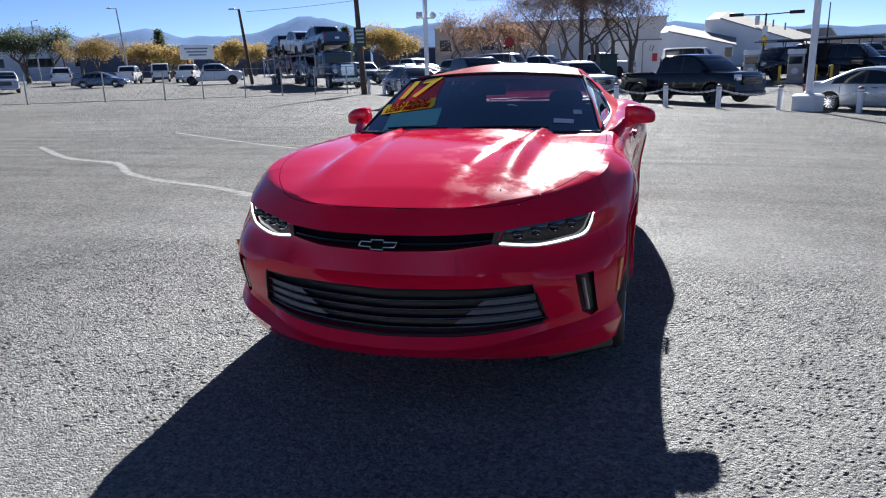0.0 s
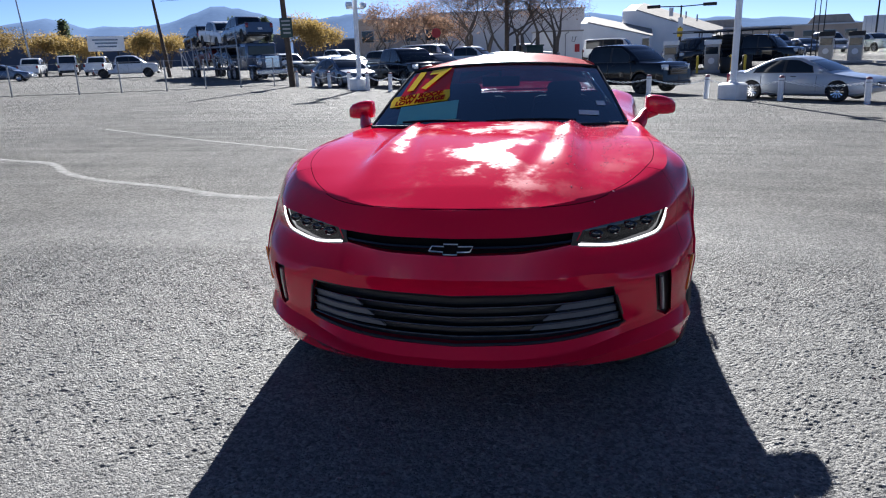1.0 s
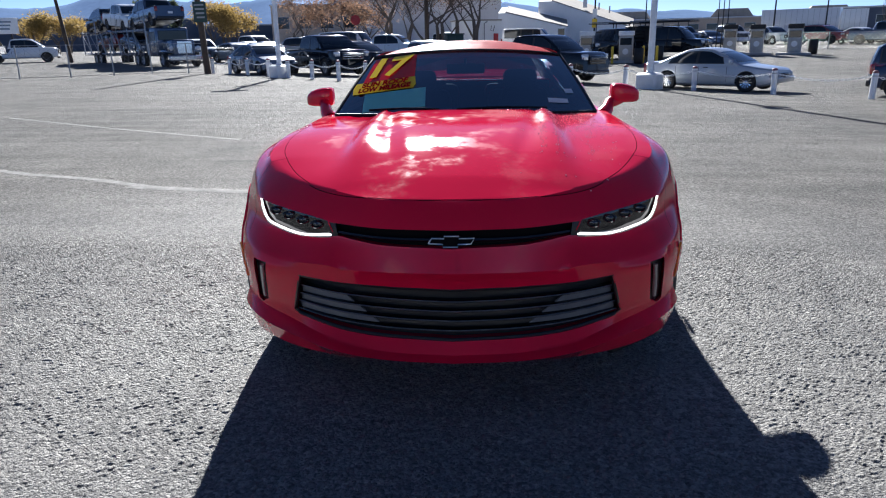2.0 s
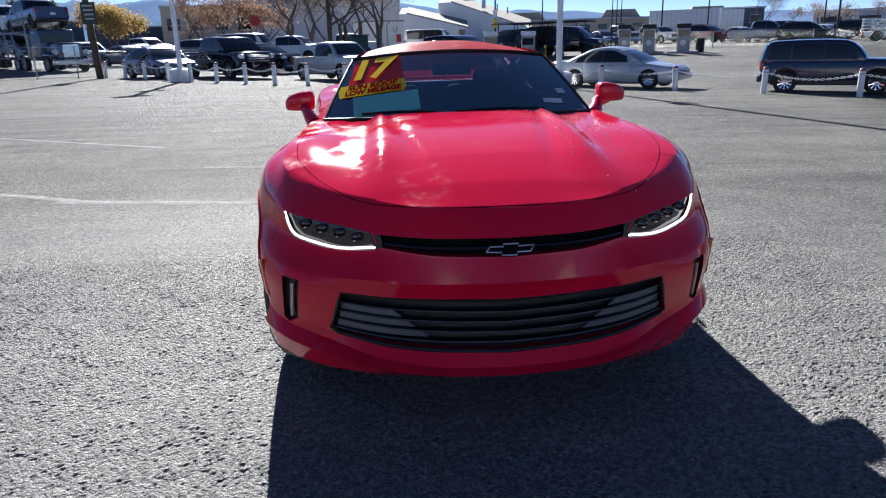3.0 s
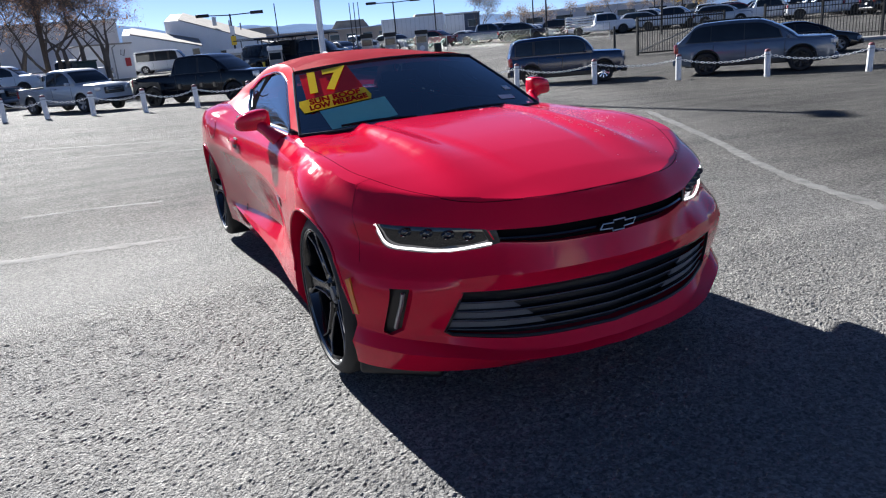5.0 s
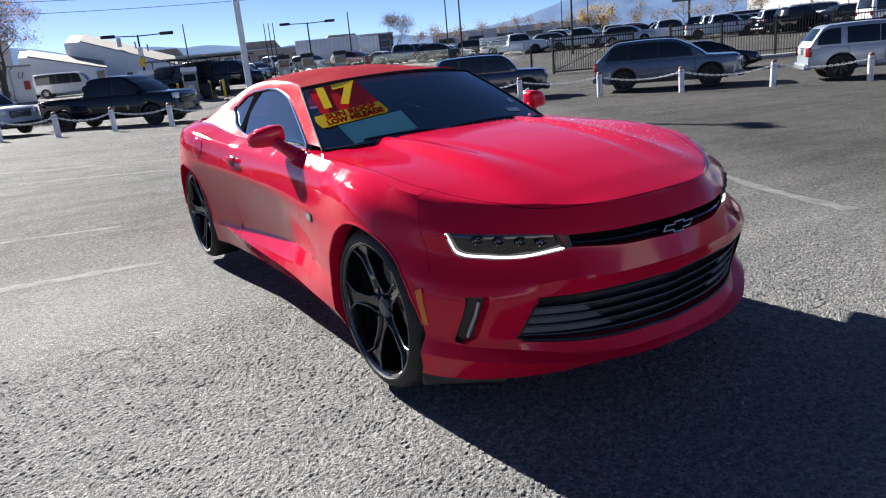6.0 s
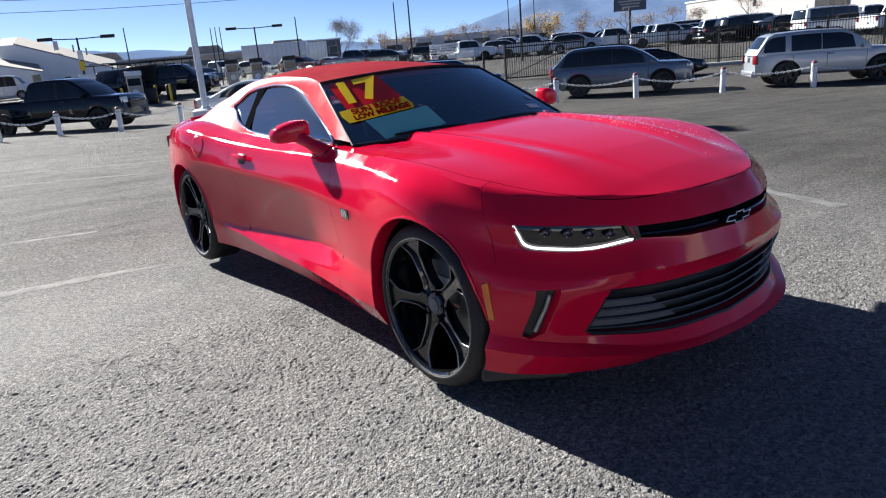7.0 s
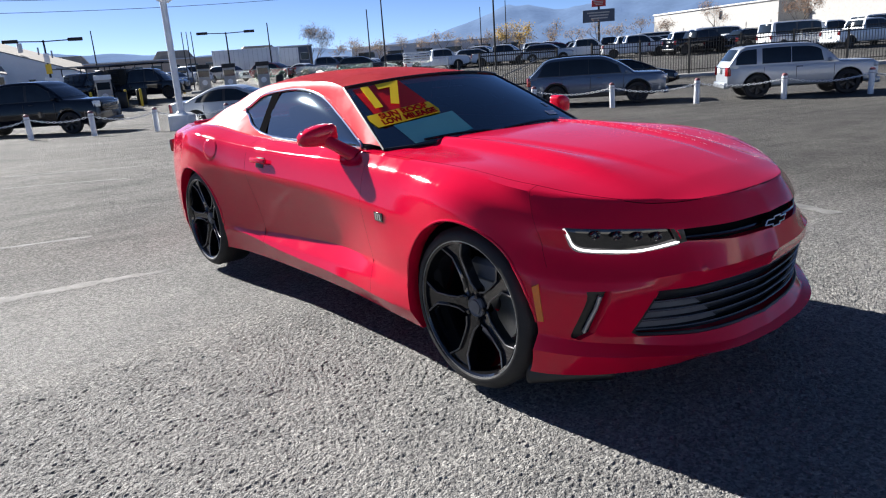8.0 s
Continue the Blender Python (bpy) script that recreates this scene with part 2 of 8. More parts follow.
M = {
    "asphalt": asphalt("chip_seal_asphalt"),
    "crack": shader("filled_crack", (0.235, 0.23, 0.22), 0.9, spec=0.1, vary=0.4, scale=9, grain=0.4),
    "seam_worn": shader("worn_seam", (0.17, 0.168, 0.163), 0.9, spec=0.1, vary=0.4, scale=7, grain=0.6),
    "fade_paint": shader("faded_line_paint", (0.215, 0.212, 0.206), 0.9, spec=0.1, vary=0.4, scale=5, grain=0.4),
    "red": wet_paint("red_car_paint", (0.57, 0.004, 0.034), 0.15, 0.036),
    "red_dewy": wet_paint("dewy_red_car_paint", (0.56, 0.055, 0.065), 0.50, 0.30, 0.3),
    "seam": shader("shut_line", (0.035, 0.004, 0.006), 0.9, spec=0.0, vary=0.05),
    "black": shader("satin_black_plastic", (0.012, 0.012, 0.013), 0.35, vary=0.2, scale=20),
    "gloss_black": shader("gloss_black", (0.006, 0.006, 0.007), 0.12, coat=0.6, vary=0.1),
    "guide": shader("frosted_light_guide", (0.5, 0.46, 0.38), 0.35, vary=0.2, scale=60),
    "matte_black": shader("matte_black", (0.008, 0.008, 0.009), 0.8, spec=0.0, vary=0.1),
    "bright_trim": shader("bright_trim", (0.8, 0.82, 0.85), 0.22, 0.6, vary=0.05),
    # pale pink body colour stands in for sun glint in the drops
    "water": shader("water_drops", (0.80, 0.42, 0.46), 0.1, spec=0.9, vary=0.05),
    "satin": shader("bright_edge_satin", (0.17, 0.17, 0.18), 0.3, 0.8, vary=0.3, scale=25),
    "grey_plastic": shader("grey_plastic", (0.11, 0.118, 0.135), 0.35, vary=0.15, scale=15),
    "rubber": shader("tyre_rubber", (0.012, 0.012, 0.013), 0.65, vary=0.25, scale=14, grain=0.25, grain_scale=220),
    "chrome": shader("chrome", (0.75, 0.76, 0.78), 0.12, 1.0, vary=0.05),
    "steel": shader("grey_steel", (0.4, 0.41, 0.42), 0.4, 0.8, vary=0.2, scale=9),
    "amber": shader("amber_lens", (0.65, 0.17, 0.02), 0.25, coat=0.5, vary=0.1),
    "red_lens": shader("red_lens", (0.2, 0.008, 0.01), 0.2, coat=0.6, vary=0.1),
    "drl": glow("daylight_strip", (1.0, 0.93, 0.80), 0.85),
    "lens_dim": shader("dim_projector_lens", (0.05, 0.055, 0.06), 0.1, 0.7, 0.5, vary=0.3, scale=40),
    "lens": shader("smoked_lamp_lens", (0.008, 0.0085, 0.01), 0.08, coat=0.4, vary=0.2, scale=30),
    "interior": shader("dark_cabin_trim", (0.018, 0.019, 0.021), 0.6, vary=0.25, scale=12),
    "paper": shader("pale_paper", (0.55, 0.62, 0.64), 0.6, vary=0.05),
    "sheet": shader("pale_blue_sheet", (0.17, 0.47, 0.46), 0.8, spec=0.0, vary=0.05),
    "letter": shader("dark_red_lettering", (0.33, 0.012, 0.01), 0.8, spec=0.0, vary=0.05),
    "yellow": shader("yellow_vinyl", (0.88, 0.60, 0.015), 0.6, coat=0.6, spec=0.0, vary=0.04),
    "sticker_red": shader("red_vinyl", (0.55, 0.012, 0.012), 0.6, coat=0.6, spec=0.0, vary=0.05),
    "white_paint": shader("white_paint", (0.78, 0.79, 0.80), 0.45, vary=0.08, scale=5, dirt=0.2),
    "silver": shader("silver_car_paint", (0.40, 0.43, 0.47), 0.35, 0.35, 0.8, vary=0.05, scale=3),
    "grey_paint": shader("slate_grey_car_paint", (0.072, 0.102, 0.155), 0.25, 0.3, 0.8, vary=0.05, scale=3),
    "blue_paint": shader("dark_blue_car_paint", (0.004, 0.016, 0.055), 0.12, 0.05, 0.2, vary=0.06, scale=3),
    "black_paint": shader("black_car_paint", (0.003, 0.005, 0.010), 0.05, 0.0, 0.0, spec=0.4, vary=0.08, scale=3),
    "white_car": shader("white_car_paint", (0.72, 0.73, 0.74), 0.3, 0.0, 0.7, vary=0.04, scale=3),
    "maroon": shader("dark_red_car_paint", (0.16, 0.012, 0.015), 0.3, 0.2, 0.8, vary=0.05, scale=3),
    "green_dark": shader("dark_green_enamel", (0.02, 0.05, 0.04), 0.5, vary=0.15),
    "iron": shader("black_iron", (0.014, 0.014, 0.015), 0.5, 0.3, vary=0.2, scale=12),
    "galv": shader("galvanised_steel", (0.33, 0.34, 0.35), 0.45, 0.7, vary=0.2, scale=12),
    "wood_pole": shader("weathered_pole_wood", (0.085, 0.06, 0.042), 0.85, vary=0.3, scale=7, grain=0.4, grain_scale=40),
    "bark": shader("grey_bark", (0.10, 0.083, 0.07), 0.9, vary=0.3, scale=9, grain=0.6, grain_scale=30),
    "leaf_yellow": leaf("yellow_leaves", (0.33, 0.235, 0.08)),
    "leaf_rust": leaf("rust_leaves", (0.30, 0.185, 0.12)),
    "leaf_green": leaf("dark_green_leaves", (0.085, 0.105, 0.062)),
    "twig": leaf("bare_twigs", (0.24, 0.19, 0.155)),
    "stucco": shader("white_stucco", (0.82, 0.82, 0.82), 0.85, vary=0.06, scale=0.7, grain=0.2, grain_scale=30),
    "stucco_grey": shader("grey_wall_panels", (0.62, 0.63, 0.65), 0.8, vary=0.1, scale=0.5, grain=0.2, grain_scale=20),
    "wall_dark": shader("dark_blue_grey_cladding", (0.075, 0.095, 0.135), 0.7, vary=0.15, scale=0.4),
    "wall_pale": shader("pale_tan_wall_panels", (0.70, 0.65, 0.61), 0.85, vary=0.10, scale=0.4),
    "wall_tan": shader("tan_masonry", (0.50, 0.40, 0.31), 0.85, vary=0.15, scale=0.4),
    "roof": shader("weathered_shingle_roof", (0.30, 0.27, 0.235), 0.9, vary=0.2, scale=1.2, grain=0.3, grain_scale=10),
    "window_dark": shader("dark_window", (0.012, 0.018, 0.026), 0.06, spec=0.4, vary=0.2, scale=3),
    "concrete": shader("pale_concrete", (0.42, 0.41, 0.39), 0.85, vary=0.12, scale=3, grain=0.2),
    "sign_red": shader("sign_red", (0.45, 0.03, 0.03), 0.5, vary=0.06),
    "sign_yellow": shader("sign_yellow", (0.75, 0.5, 0.02), 0.5, vary=0.06),
    "bollard_band": shader("dull_red_band", (0.22, 0.075, 0.085), 0.6, vary=0.2, scale=8),
    "glass": pane("cabin_glass", (0.56, 0.74, 0.88), 0.62, 2.7),
    "glass_dark": pane("privacy_glass", (0.5, 0.55, 0.62), 0.14, 3.2),
}


# ---------------------------------------------------------------- mesh helpers
def link_mesh(name, bm, material, smooth=40):
    me = bpy.data.meshes.new(name)
    bmesh.ops.recalc_face_normals(bm, faces=bm.faces)
    bm.to_mesh(me)
    bm.free()
    for m in (material if isinstance(material, (list, tuple)) else [material]):
        me.materials.append(m)
    if smooth:
        for p in me.polygons:
            p.use_smooth = True
        me.set_sharp_from_angle(angle=radians(smooth))
    return me


def thing(name, label, category, m=None, group="", kind=""):
    """An Empty at the base of a thing, which parents its parts."""
    ob = new(name)
    ob.empty_display_size = 0.1
    if m is not None:
        ob.matrix_basis = m
    return tagged(ob, label, category, group, kind)


def part(name, bm, material, parent, label="", smooth=40):
    ob = new(name, link_mesh(name, bm, material, smooth))
    ob.parent = parent
    return tagged(ob, label)


def facing(ob, way):
    """Turn a sheet's faces so that they look along way."""
    if sum((p.normal * p.area for p in ob.data.polygons), Vector()).dot(Vector(way)) < 0:
        ob.data.flip_normals()
    return ob


def solo(name, bm, material, label, category, group="", kind="", smooth=40):
    return tagged(new(name, link_mesh(name, bm, material, smooth)), label, category, group, kind)


def box(bm, x0, x1, y0, y1, z0, z1, bevel=0.0, m=None, seg=1):
    g = bmesh.ops.create_cube(bm, size=1.0)
    vs = g["verts"]
    bmesh.ops.transform(bm, matrix=Matrix.Translation(((x0 + x1) / 2, (y0 + y1) / 2, (z0 + z1) / 2)) @ Matrix.Diagonal((x1 - x0, y1 - y0, z1 - z0, 1)), verts=vs)
    if bevel:
        es = list({e for v in vs for e in v.link_edges})
        out = bmesh.ops.bevel(bm, geom=es, offset=bevel, segments=seg, profile=0.5, affect="EDGES")
        vs = list({v for f in out["faces"] for v in f.verts} | {v for v in vs if v.is_valid})
    if m is not None:
        bmesh.ops.transform(bm, matrix=m, verts=vs)
    return vs


def rod(bm, a, b, r0, r1=None, n=8):
    """A tapered round bar from a to b."""
    a, b = Vector(a), Vector(b)
    r1 = r0 if r1 is None else r1
    d = b - a
    m = Matrix.Translation((a + b) / 2) @ d.to_track_quat("Z", "Y").to_matrix().to_4x4()
    return bmesh.ops.create_cone(bm, cap_ends=True, segments=n, radius1=r0, radius2=r1, depth=d.length, matrix=m)["verts"]


def lathe(bm, profile, n=32, m=None, ring=False):
    """Spin (radius, height) pairs round z; the ends are capped, or joined to each other for a ring."""
    rings = []
    for r, z in profile:
        rings.append([bm.verts.new((r * math.cos(2 * math.pi * i / n), r * math.sin(2 * math.pi * i / n), z)) for i in range(n)])
    for a, b in zip(rings, rings[1:]):
        for i in range(n):
            bm.faces.new((a[i], a[(i + 1) % n], b[(i + 1) % n], b[i]))
    if ring:
        for i in range(n):
            bm.faces.new((rings[-1][i], rings[-1][(i + 1) % n], rings[0][(i + 1) % n], rings[0][i]))
    else:
        bm.faces.new(rings[0][::-1])
        bm.faces.new(rings[-1])
    vs = [v for r in rings for v in r]
    if m is not None:
        bmesh.ops.transform(bm, matrix=m, verts=vs)
    return vs


def prism(bm, outline, depth, m=None, bevel=0.0):
    """Extrude a flat outline of (u, v) by depth along its normal, to both sides."""
    a = [bm.verts.new((u, -depth / 2, v)) for u, v in outline]
    b = [bm.verts.new((u, depth / 2, v)) for u, v in outline]
    n = len(outline)
    fs = [bm.faces.new(a), bm.faces.new(b[::-1])]
    fs += [bm.faces.new((a[(i + 1) % n], a[i], b[i], b[(i + 1) % n])) for i in range(n)]
    vs = a + b
    if bevel:
        es = list({e for f in fs[:2] for e in f.edges})
        out = bmesh.ops.bevel(bm, geom=es, offset=bevel, segments=2, profile=0.5, affect="EDGES")
        vs = list({v for f in out["faces"] for v in f.verts} | {v for v in vs if v.is_valid})
    if m is not None:
        bmesh.ops.transform(bm, matrix=m, verts=vs)
    return vs


def tube(bm, pts, r, n=6, flat=1.0):
    """A round bar along points."""
    pts = [Vector(p) for p in pts]
    rings = []
    for i, p in enumerate(pts):
        d = (pts[min(i + 1, len(pts) - 1)] - pts[max(i - 1, 0)]).normalized()
        side = d.cross(Vector((0, 0, 1)))
        side = side.normalized() if side.length > 1e-4 else Vector((1, 0, 0))
        up = side.cross(d)
        rr = r[i] if isinstance(r, (list, tuple)) else r
        rings.append([bm.verts.new(p + side * (rr * math.cos(2 * math.pi * k / n)) + up * (rr * flat * math.sin(2 * math.pi * k / n))) for k in range(n)])
    for a, b in zip(rings, rings[1:]):
        for k in range(n):
            bm.faces.new((a[k], a[(k + 1) % n], b[(k + 1) % n], b[k]))
    bm.faces.new(rings[0][::-1])
    bm.faces.new(rings[-1])


def spline(knots, at):
    """Smooth curve through knots (n x k), by chord length; at: knot indices, with fractions."""
    P = np.asarray(knots, float)
    n = len(P)
    ch = np.maximum(np.linalg.norm(np.diff(P, axis=0), axis=1), 1e-6) ** 0.6
    T = np.zeros_like(P)
    for i in range(n):
        if 0 < i < n - 1:
            a, b = (P[i] - P[i - 1]) / ch[i - 1], (P[i + 1] - P[i]) / ch[i]
            T[i] = (a * ch[i] + b * ch[i - 1]) / (ch[i] + ch[i - 1])
        elif i == 0:
            T[i] = (P[1] - P[0]) / ch[0]
        else:
            T[i] = (P[-1] - P[-2]) / ch[-1]
    out = []
    for u in at:
        i = min(int(u), n - 2)
        t, h = u - i, ch[i]
        out.append((2 * t**3 - 3 * t**2 + 1) * P[i] + (t**3 - 2 * t**2 + t) * h * T[i] + (-2 * t**3 + 3 * t**2) * P[i + 1] + (t**3 - t**2) * h * T[i + 1])
    return np.array(out)


def grid_faces(bm, pts, keep=None):
    """Quads over an array of points (rows x columns x 3)."""
    R, C = pts.shape[:2]
    vs = [[bm.verts.new(pts[i, j]) for j in range(C)] for i in range(R)]
    for i in range(R - 1):
        for j in range(C - 1):
            if keep is None or keep(i, j):
                bm.faces.new((vs[i][j], vs[i][j + 1], vs[i + 1][j + 1], vs[i + 1][j]))
    return vs


def text_mesh(body, size, depth=0.0008, align="CENTER", bold=0.0):
    cu = bpy.data.curves.new("lettering", "FONT")
    cu.body, cu.size, cu.extrude, cu.align_x, cu.align_y = body, size, depth, align, "CENTER"
    cu.offset = bold
    ob = bpy.data.objects.new("lettering", cu)
    scene.collection.objects.link(ob)
    me = bpy.data.meshes.new_from_object(ob.evaluated_get(bpy.context.evaluated_depsgraph_get()))
    bpy.data.objects.remove(ob)
    bpy.data.curves.remove(cu)
    return me


def smoothstep(a, b, v):
    q = min(max((v - a) / (b - a), 0.0), 1.0)
    return q * q * (3 - 2 * q)


def ground_z(x, y):
    """Height of the lot: level round the car, falling gently to the chain line, then rising to the far lots."""
    s = 0.75 * x + 0.35 * y - 1
    s = min(math.log1p(math.exp(min(s / 2, 30))) * 2, 16)
    r = math.hypot(x, y)
    return -0.042 * s * (1 - smoothstep(32, 62, r)) + 0.012 * min(max(0.0, r - 40), 80)


def on_ground(x, y, turn=0.0, dz=0.0):
    return pose(x, y, ground_z(x, y) + dz, 0, 0, turn)


# ---------------------------------------------------------------- ground
def build_ground():
    """One sheet out to the horizon; near the car its stones and pits stand in real relief."""
    step = 0.0078
    fx, fy = np.arange(-4.2, 2.9, step), np.arange(-3.3, 0.7, step)
    far = np.array([0.05, 0.15, 0.4, 0.9, 1.6, 2.6, 3.8, 5, 6.5, 8, 10, 12, 14, 16, 18, 20, 22, 24, 27, 30, 33, 36, 40, 44, 48, 53, 58, 64, 72, 82, 94, 108, 125, 180, 400, 1200, 4200])
    xs = np.concatenate([fx[0] - far[::-1], fx, fx[-1] + far])
    ys = np.concatenate([fy[0] - far[::-1], fy, fy[-1] + far])
    X, Y = np.meshgrid(xs, ys)
    s = 0.75 * X + 0.35 * Y - 1
    s = np.minimum(np.log1p(np.exp(np.minimum(s / 2, 30))) * 2, 16)
    R = np.hypot(X, Y)
    q = np.clip((R - 32) / 30, 0, 1)
    Z = -0.042 * s * (1 - q * q * (3 - 2 * q)) + 0.012 * np.clip(R - 40, 0, 80)
    rng = np.random.default_rng(4)

    def soft(a, times):
        for k in range(times):
            a = (np.roll(a, 1, 0) + 2 * a + np.roll(a, -1, 0)) / 4
            a = (np.roll(a, 1, 1) + 2 * a + np.roll(a, -1, 1)) / 4
        return a / a.std()

    grit = rng.standard_normal((len(fy), len(fx)))
    stones = soft(grit, 1) - 0.7 * soft(grit, 5)
    patches = soft(rng.standard_normal((len(fy), len(fx))), 12)
    rough = np.clip(0.9 + 0.13 * patches, 0.5, 1.3)
    relief = 0.0036 * rough * np.minimum(np.tanh(1.3 * stones + 0.25), 0.6) + 0.0006 * patches
    ramp = np.minimum.outer(np.clip(np.minimum(fy - fy[0], fy[-1] - fy) / 0.8, 0, 1), np.clip(np.minimum(fx - fx[0], fx[-1] - fx) / 0.8, 0, 1))
    k = len(far)
    Z[k:-k, k:-k] += relief * ramp
    V = np.column_stack([X.ravel(), Y.ravel(), Z.ravel()])
    ny, nx = X.shape
    a = (np.arange(ny - 1)[:, None] * nx + np.arange(nx - 1)[None, :]).ravel()
    F = np.column_stack([a, a + 1, a + nx + 1, a + nx])
    me = bpy.data.meshes.new("ground")
    me.vertices.add(len(V))
    me.vertices.foreach_set("co", V.ravel())
    me.loops.add(F.size)
    me.loops.foreach_set("vertex_index", F.ravel())
    me.polygons.add(len(F))
    me.polygons.foreach_set("loop_start", np.arange(0, F.size, 4))
    me.polygons.foreach_set("use_smooth", np.zeros(len(F), dtype=bool))
    me.update(calc_edges=True)
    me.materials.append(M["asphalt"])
    return tagged(new("ground", me), "worn grey chip-sealed asphalt of a car lot", "ground", "", "structure")


build_ground()


def ground_strip(name, pts, width, material, label, category, ragged=0.35, lift=0.004, seed=1):
    """A thin worn band that follows the ground."""
    rnd = random.Random(seed)
    bm = bmesh.new()
    P = spline(pts, np.linspace(0, len(pts) - 1, 60 * (len(pts) - 1) // 2 + 1))
    rows = []
    for i, p in enumerate(P):
        d = P[min(i + 1, len(P) - 1)] - P[max(i - 1, 0)]
        d = d / max(np.linalg.norm(d), 1e-6)
        w = width * (1 + ragged * rnd.uniform(-1, 1)) / 2
        row = []
        for s in (-1, -0.4, 0.4, 1):
            x, y = p[0] - d[1] * w * s, p[1] + d[0] * w * s
            row.append((x, y, ground_z(x, y) + (lift if abs(s) < 1 else 0.0015)))
        rows.append(row)
    grid_faces(bm, np.array(rows))
    return solo(name, bm, material, label, category, kind="structure")


# ---------------------------------------------------------------- the red coupe
# Half outlines of the body, front centre to rear centre, one row per feature line: (x, y, z) at sixteen stations.
SILL = [(0, -2.195, 0.188), (0.25, -2.170, 0.184), (0.43, -2.110, 0.174), (0.62, -2.000, 0.163), (0.76, -1.88, 0.160), (0.860, -1.745, 0.165), (0.90, -1.40, 0.17), (0.862, -0.95, 0.170),
        (0.815, -0.35, 0.175), (0.815, 0.3, 0.185), (0.84, 0.85, 0.19), (0.90, 1.4, 0.18), (0.85, 1.85, 0.20), (0.70, 2.18, 0.24), (0.4, 2.32, 0.25), (0, 2.35, 0.25)]
LIP = [(0, -2.236, 0.204), (0.25, -2.222, 0.211), (0.43, -2.178, 0.224), (0.62, -2.062, 0.240), (0.77, -1.942, 0.254), (0.888, -1.765, 0.270), (0.925, -1.40, 0.27), (0.908, -0.95, 0.250),
       (0.868, -0.35, 0.268), (0.862, 0.3, 0.290), (0.872, 0.85, 0.328), (0.922, 1.4, 0.30), (0.87, 1.85, 0.28), (0.73, 2.20, 0.30), (0.4, 2.36, 0.32), (0, 2.39, 0.32)]
SHELF = [(0, -2.204, 0.220), (0.25, -2.186, 0.227), (0.43, -2.132, 0.245), (0.62, -1.998, 0.272), (0.775, -1.888, 0.302), (0.880, -1.737, 0.335), (0.926, -1.40, 0.34), (0.906, -0.95, 0.32),
         (0.850, -0.35, 0.318), (0.846, 0.3, 0.322), (0.868, 0.85, 0.338), (0.925, 1.4, 0.35), (0.872, 1.85, 0.35), (0.735, 2.205, 0.37), (0.4, 2.365, 0.38), (0, 2.395, 0.38)]
GRILLE_LOW = [(0, -2.178, 0.268), (0.25, -2.158, 0.270), (0.43, -2.105, 0.280), (0.62, -1.992, 0.300), (0.775, -1.890, 0.325), (0.880, -1.735, 0.35), (0.926, -1.40, 0.40), (0.892, -0.95, 0.405),
              (0.798, -0.35, 0.405), (0.803, 0.3, 0.375), (0.862, 0.85, 0.352), (0.926, 1.4, 0.40), (0.875, 1.85, 0.42), (0.74, 2.21, 0.44), (0.4, 2.37, 0.44), (0, 2.40, 0.44)]
GRILLE_TOP = [(0, -2.19, 0.468), (0.25, -2.165, 0.464), (0.43, -2.13, 0.466), (0.62, -2.045, 0.466), (0.77, -1.945, 0.47), (0.889, -1.745, 0.48), (0.930, -1.40, 0.51), (0.899, -0.95, 0.51),
              (0.818, -0.35, 0.51), (0.822, 0.3, 0.515), (0.870, 0.85, 0.54), (0.932, 1.4, 0.57), (0.875, 1.85, 0.56), (0.74, 2.22, 0.58), (0.4, 2.38, 0.58), (0, 2.41, 0.58)]
CREASE = [(0, -2.222, 0.53), (0.25, -2.186, 0.525), (0.43, -2.132, 0.522), (0.62, -2.036, 0.522), (0.765, -1.925, 0.535), (0.885, -1.725, 0.56), (0.930, -1.40, 0.63), (0.898, -0.95, 0.668),
          (0.872, -0.35, 0.708), (0.876, 0.3, 0.730), (0.900, 0.85, 0.742), (0.932, 1.4, 0.74), (0.865, 1.85, 0.72), (0.73, 2.23, 0.70), (0.4, 2.40, 0.70), (0, 2.43, 0.70)]
LAMP_LOW = [(0, -2.195, 0.610), (0.25, -2.165, 0.611), (0.43, -2.078, 0.618), (0.60, -1.977, 0.605), (0.735, -1.858, 0.615), (0.862, -1.675, 0.65), (0.920, -1.40, 0.745), (0.868, -0.95, 0.785),
            (0.846, -0.35, 0.805), (0.850, 0.3, 0.815), (0.880, 0.85, 0.83), (0.918, 1.4, 0.865), (0.832, 1.85, 0.85), (0.71, 2.25, 0.82), (0.4, 2.44, 0.82), (0, 2.47, 0.82)]
LAMP_TOP = [(0, -2.18, 0.672), (0.25, -2.15, 0.672), (0.44, -2.066, 0.678), (0.61, -1.958, 0.694), (0.758, -1.832, 0.712), (0.835, -1.66, 0.750), (0.885, -1.40, 0.820), (0.840, -0.95, 0.848),
            (0.820, -0.35, 0.862), (0.822, 0.3, 0.872), (0.848, 0.85, 0.900), (0.880, 1.4, 0.945), (0.795, 1.85, 0.925), (0.68, 2.26, 0.90), (0.4, 2.47, 0.90), (0, 2.50, 0.90)]
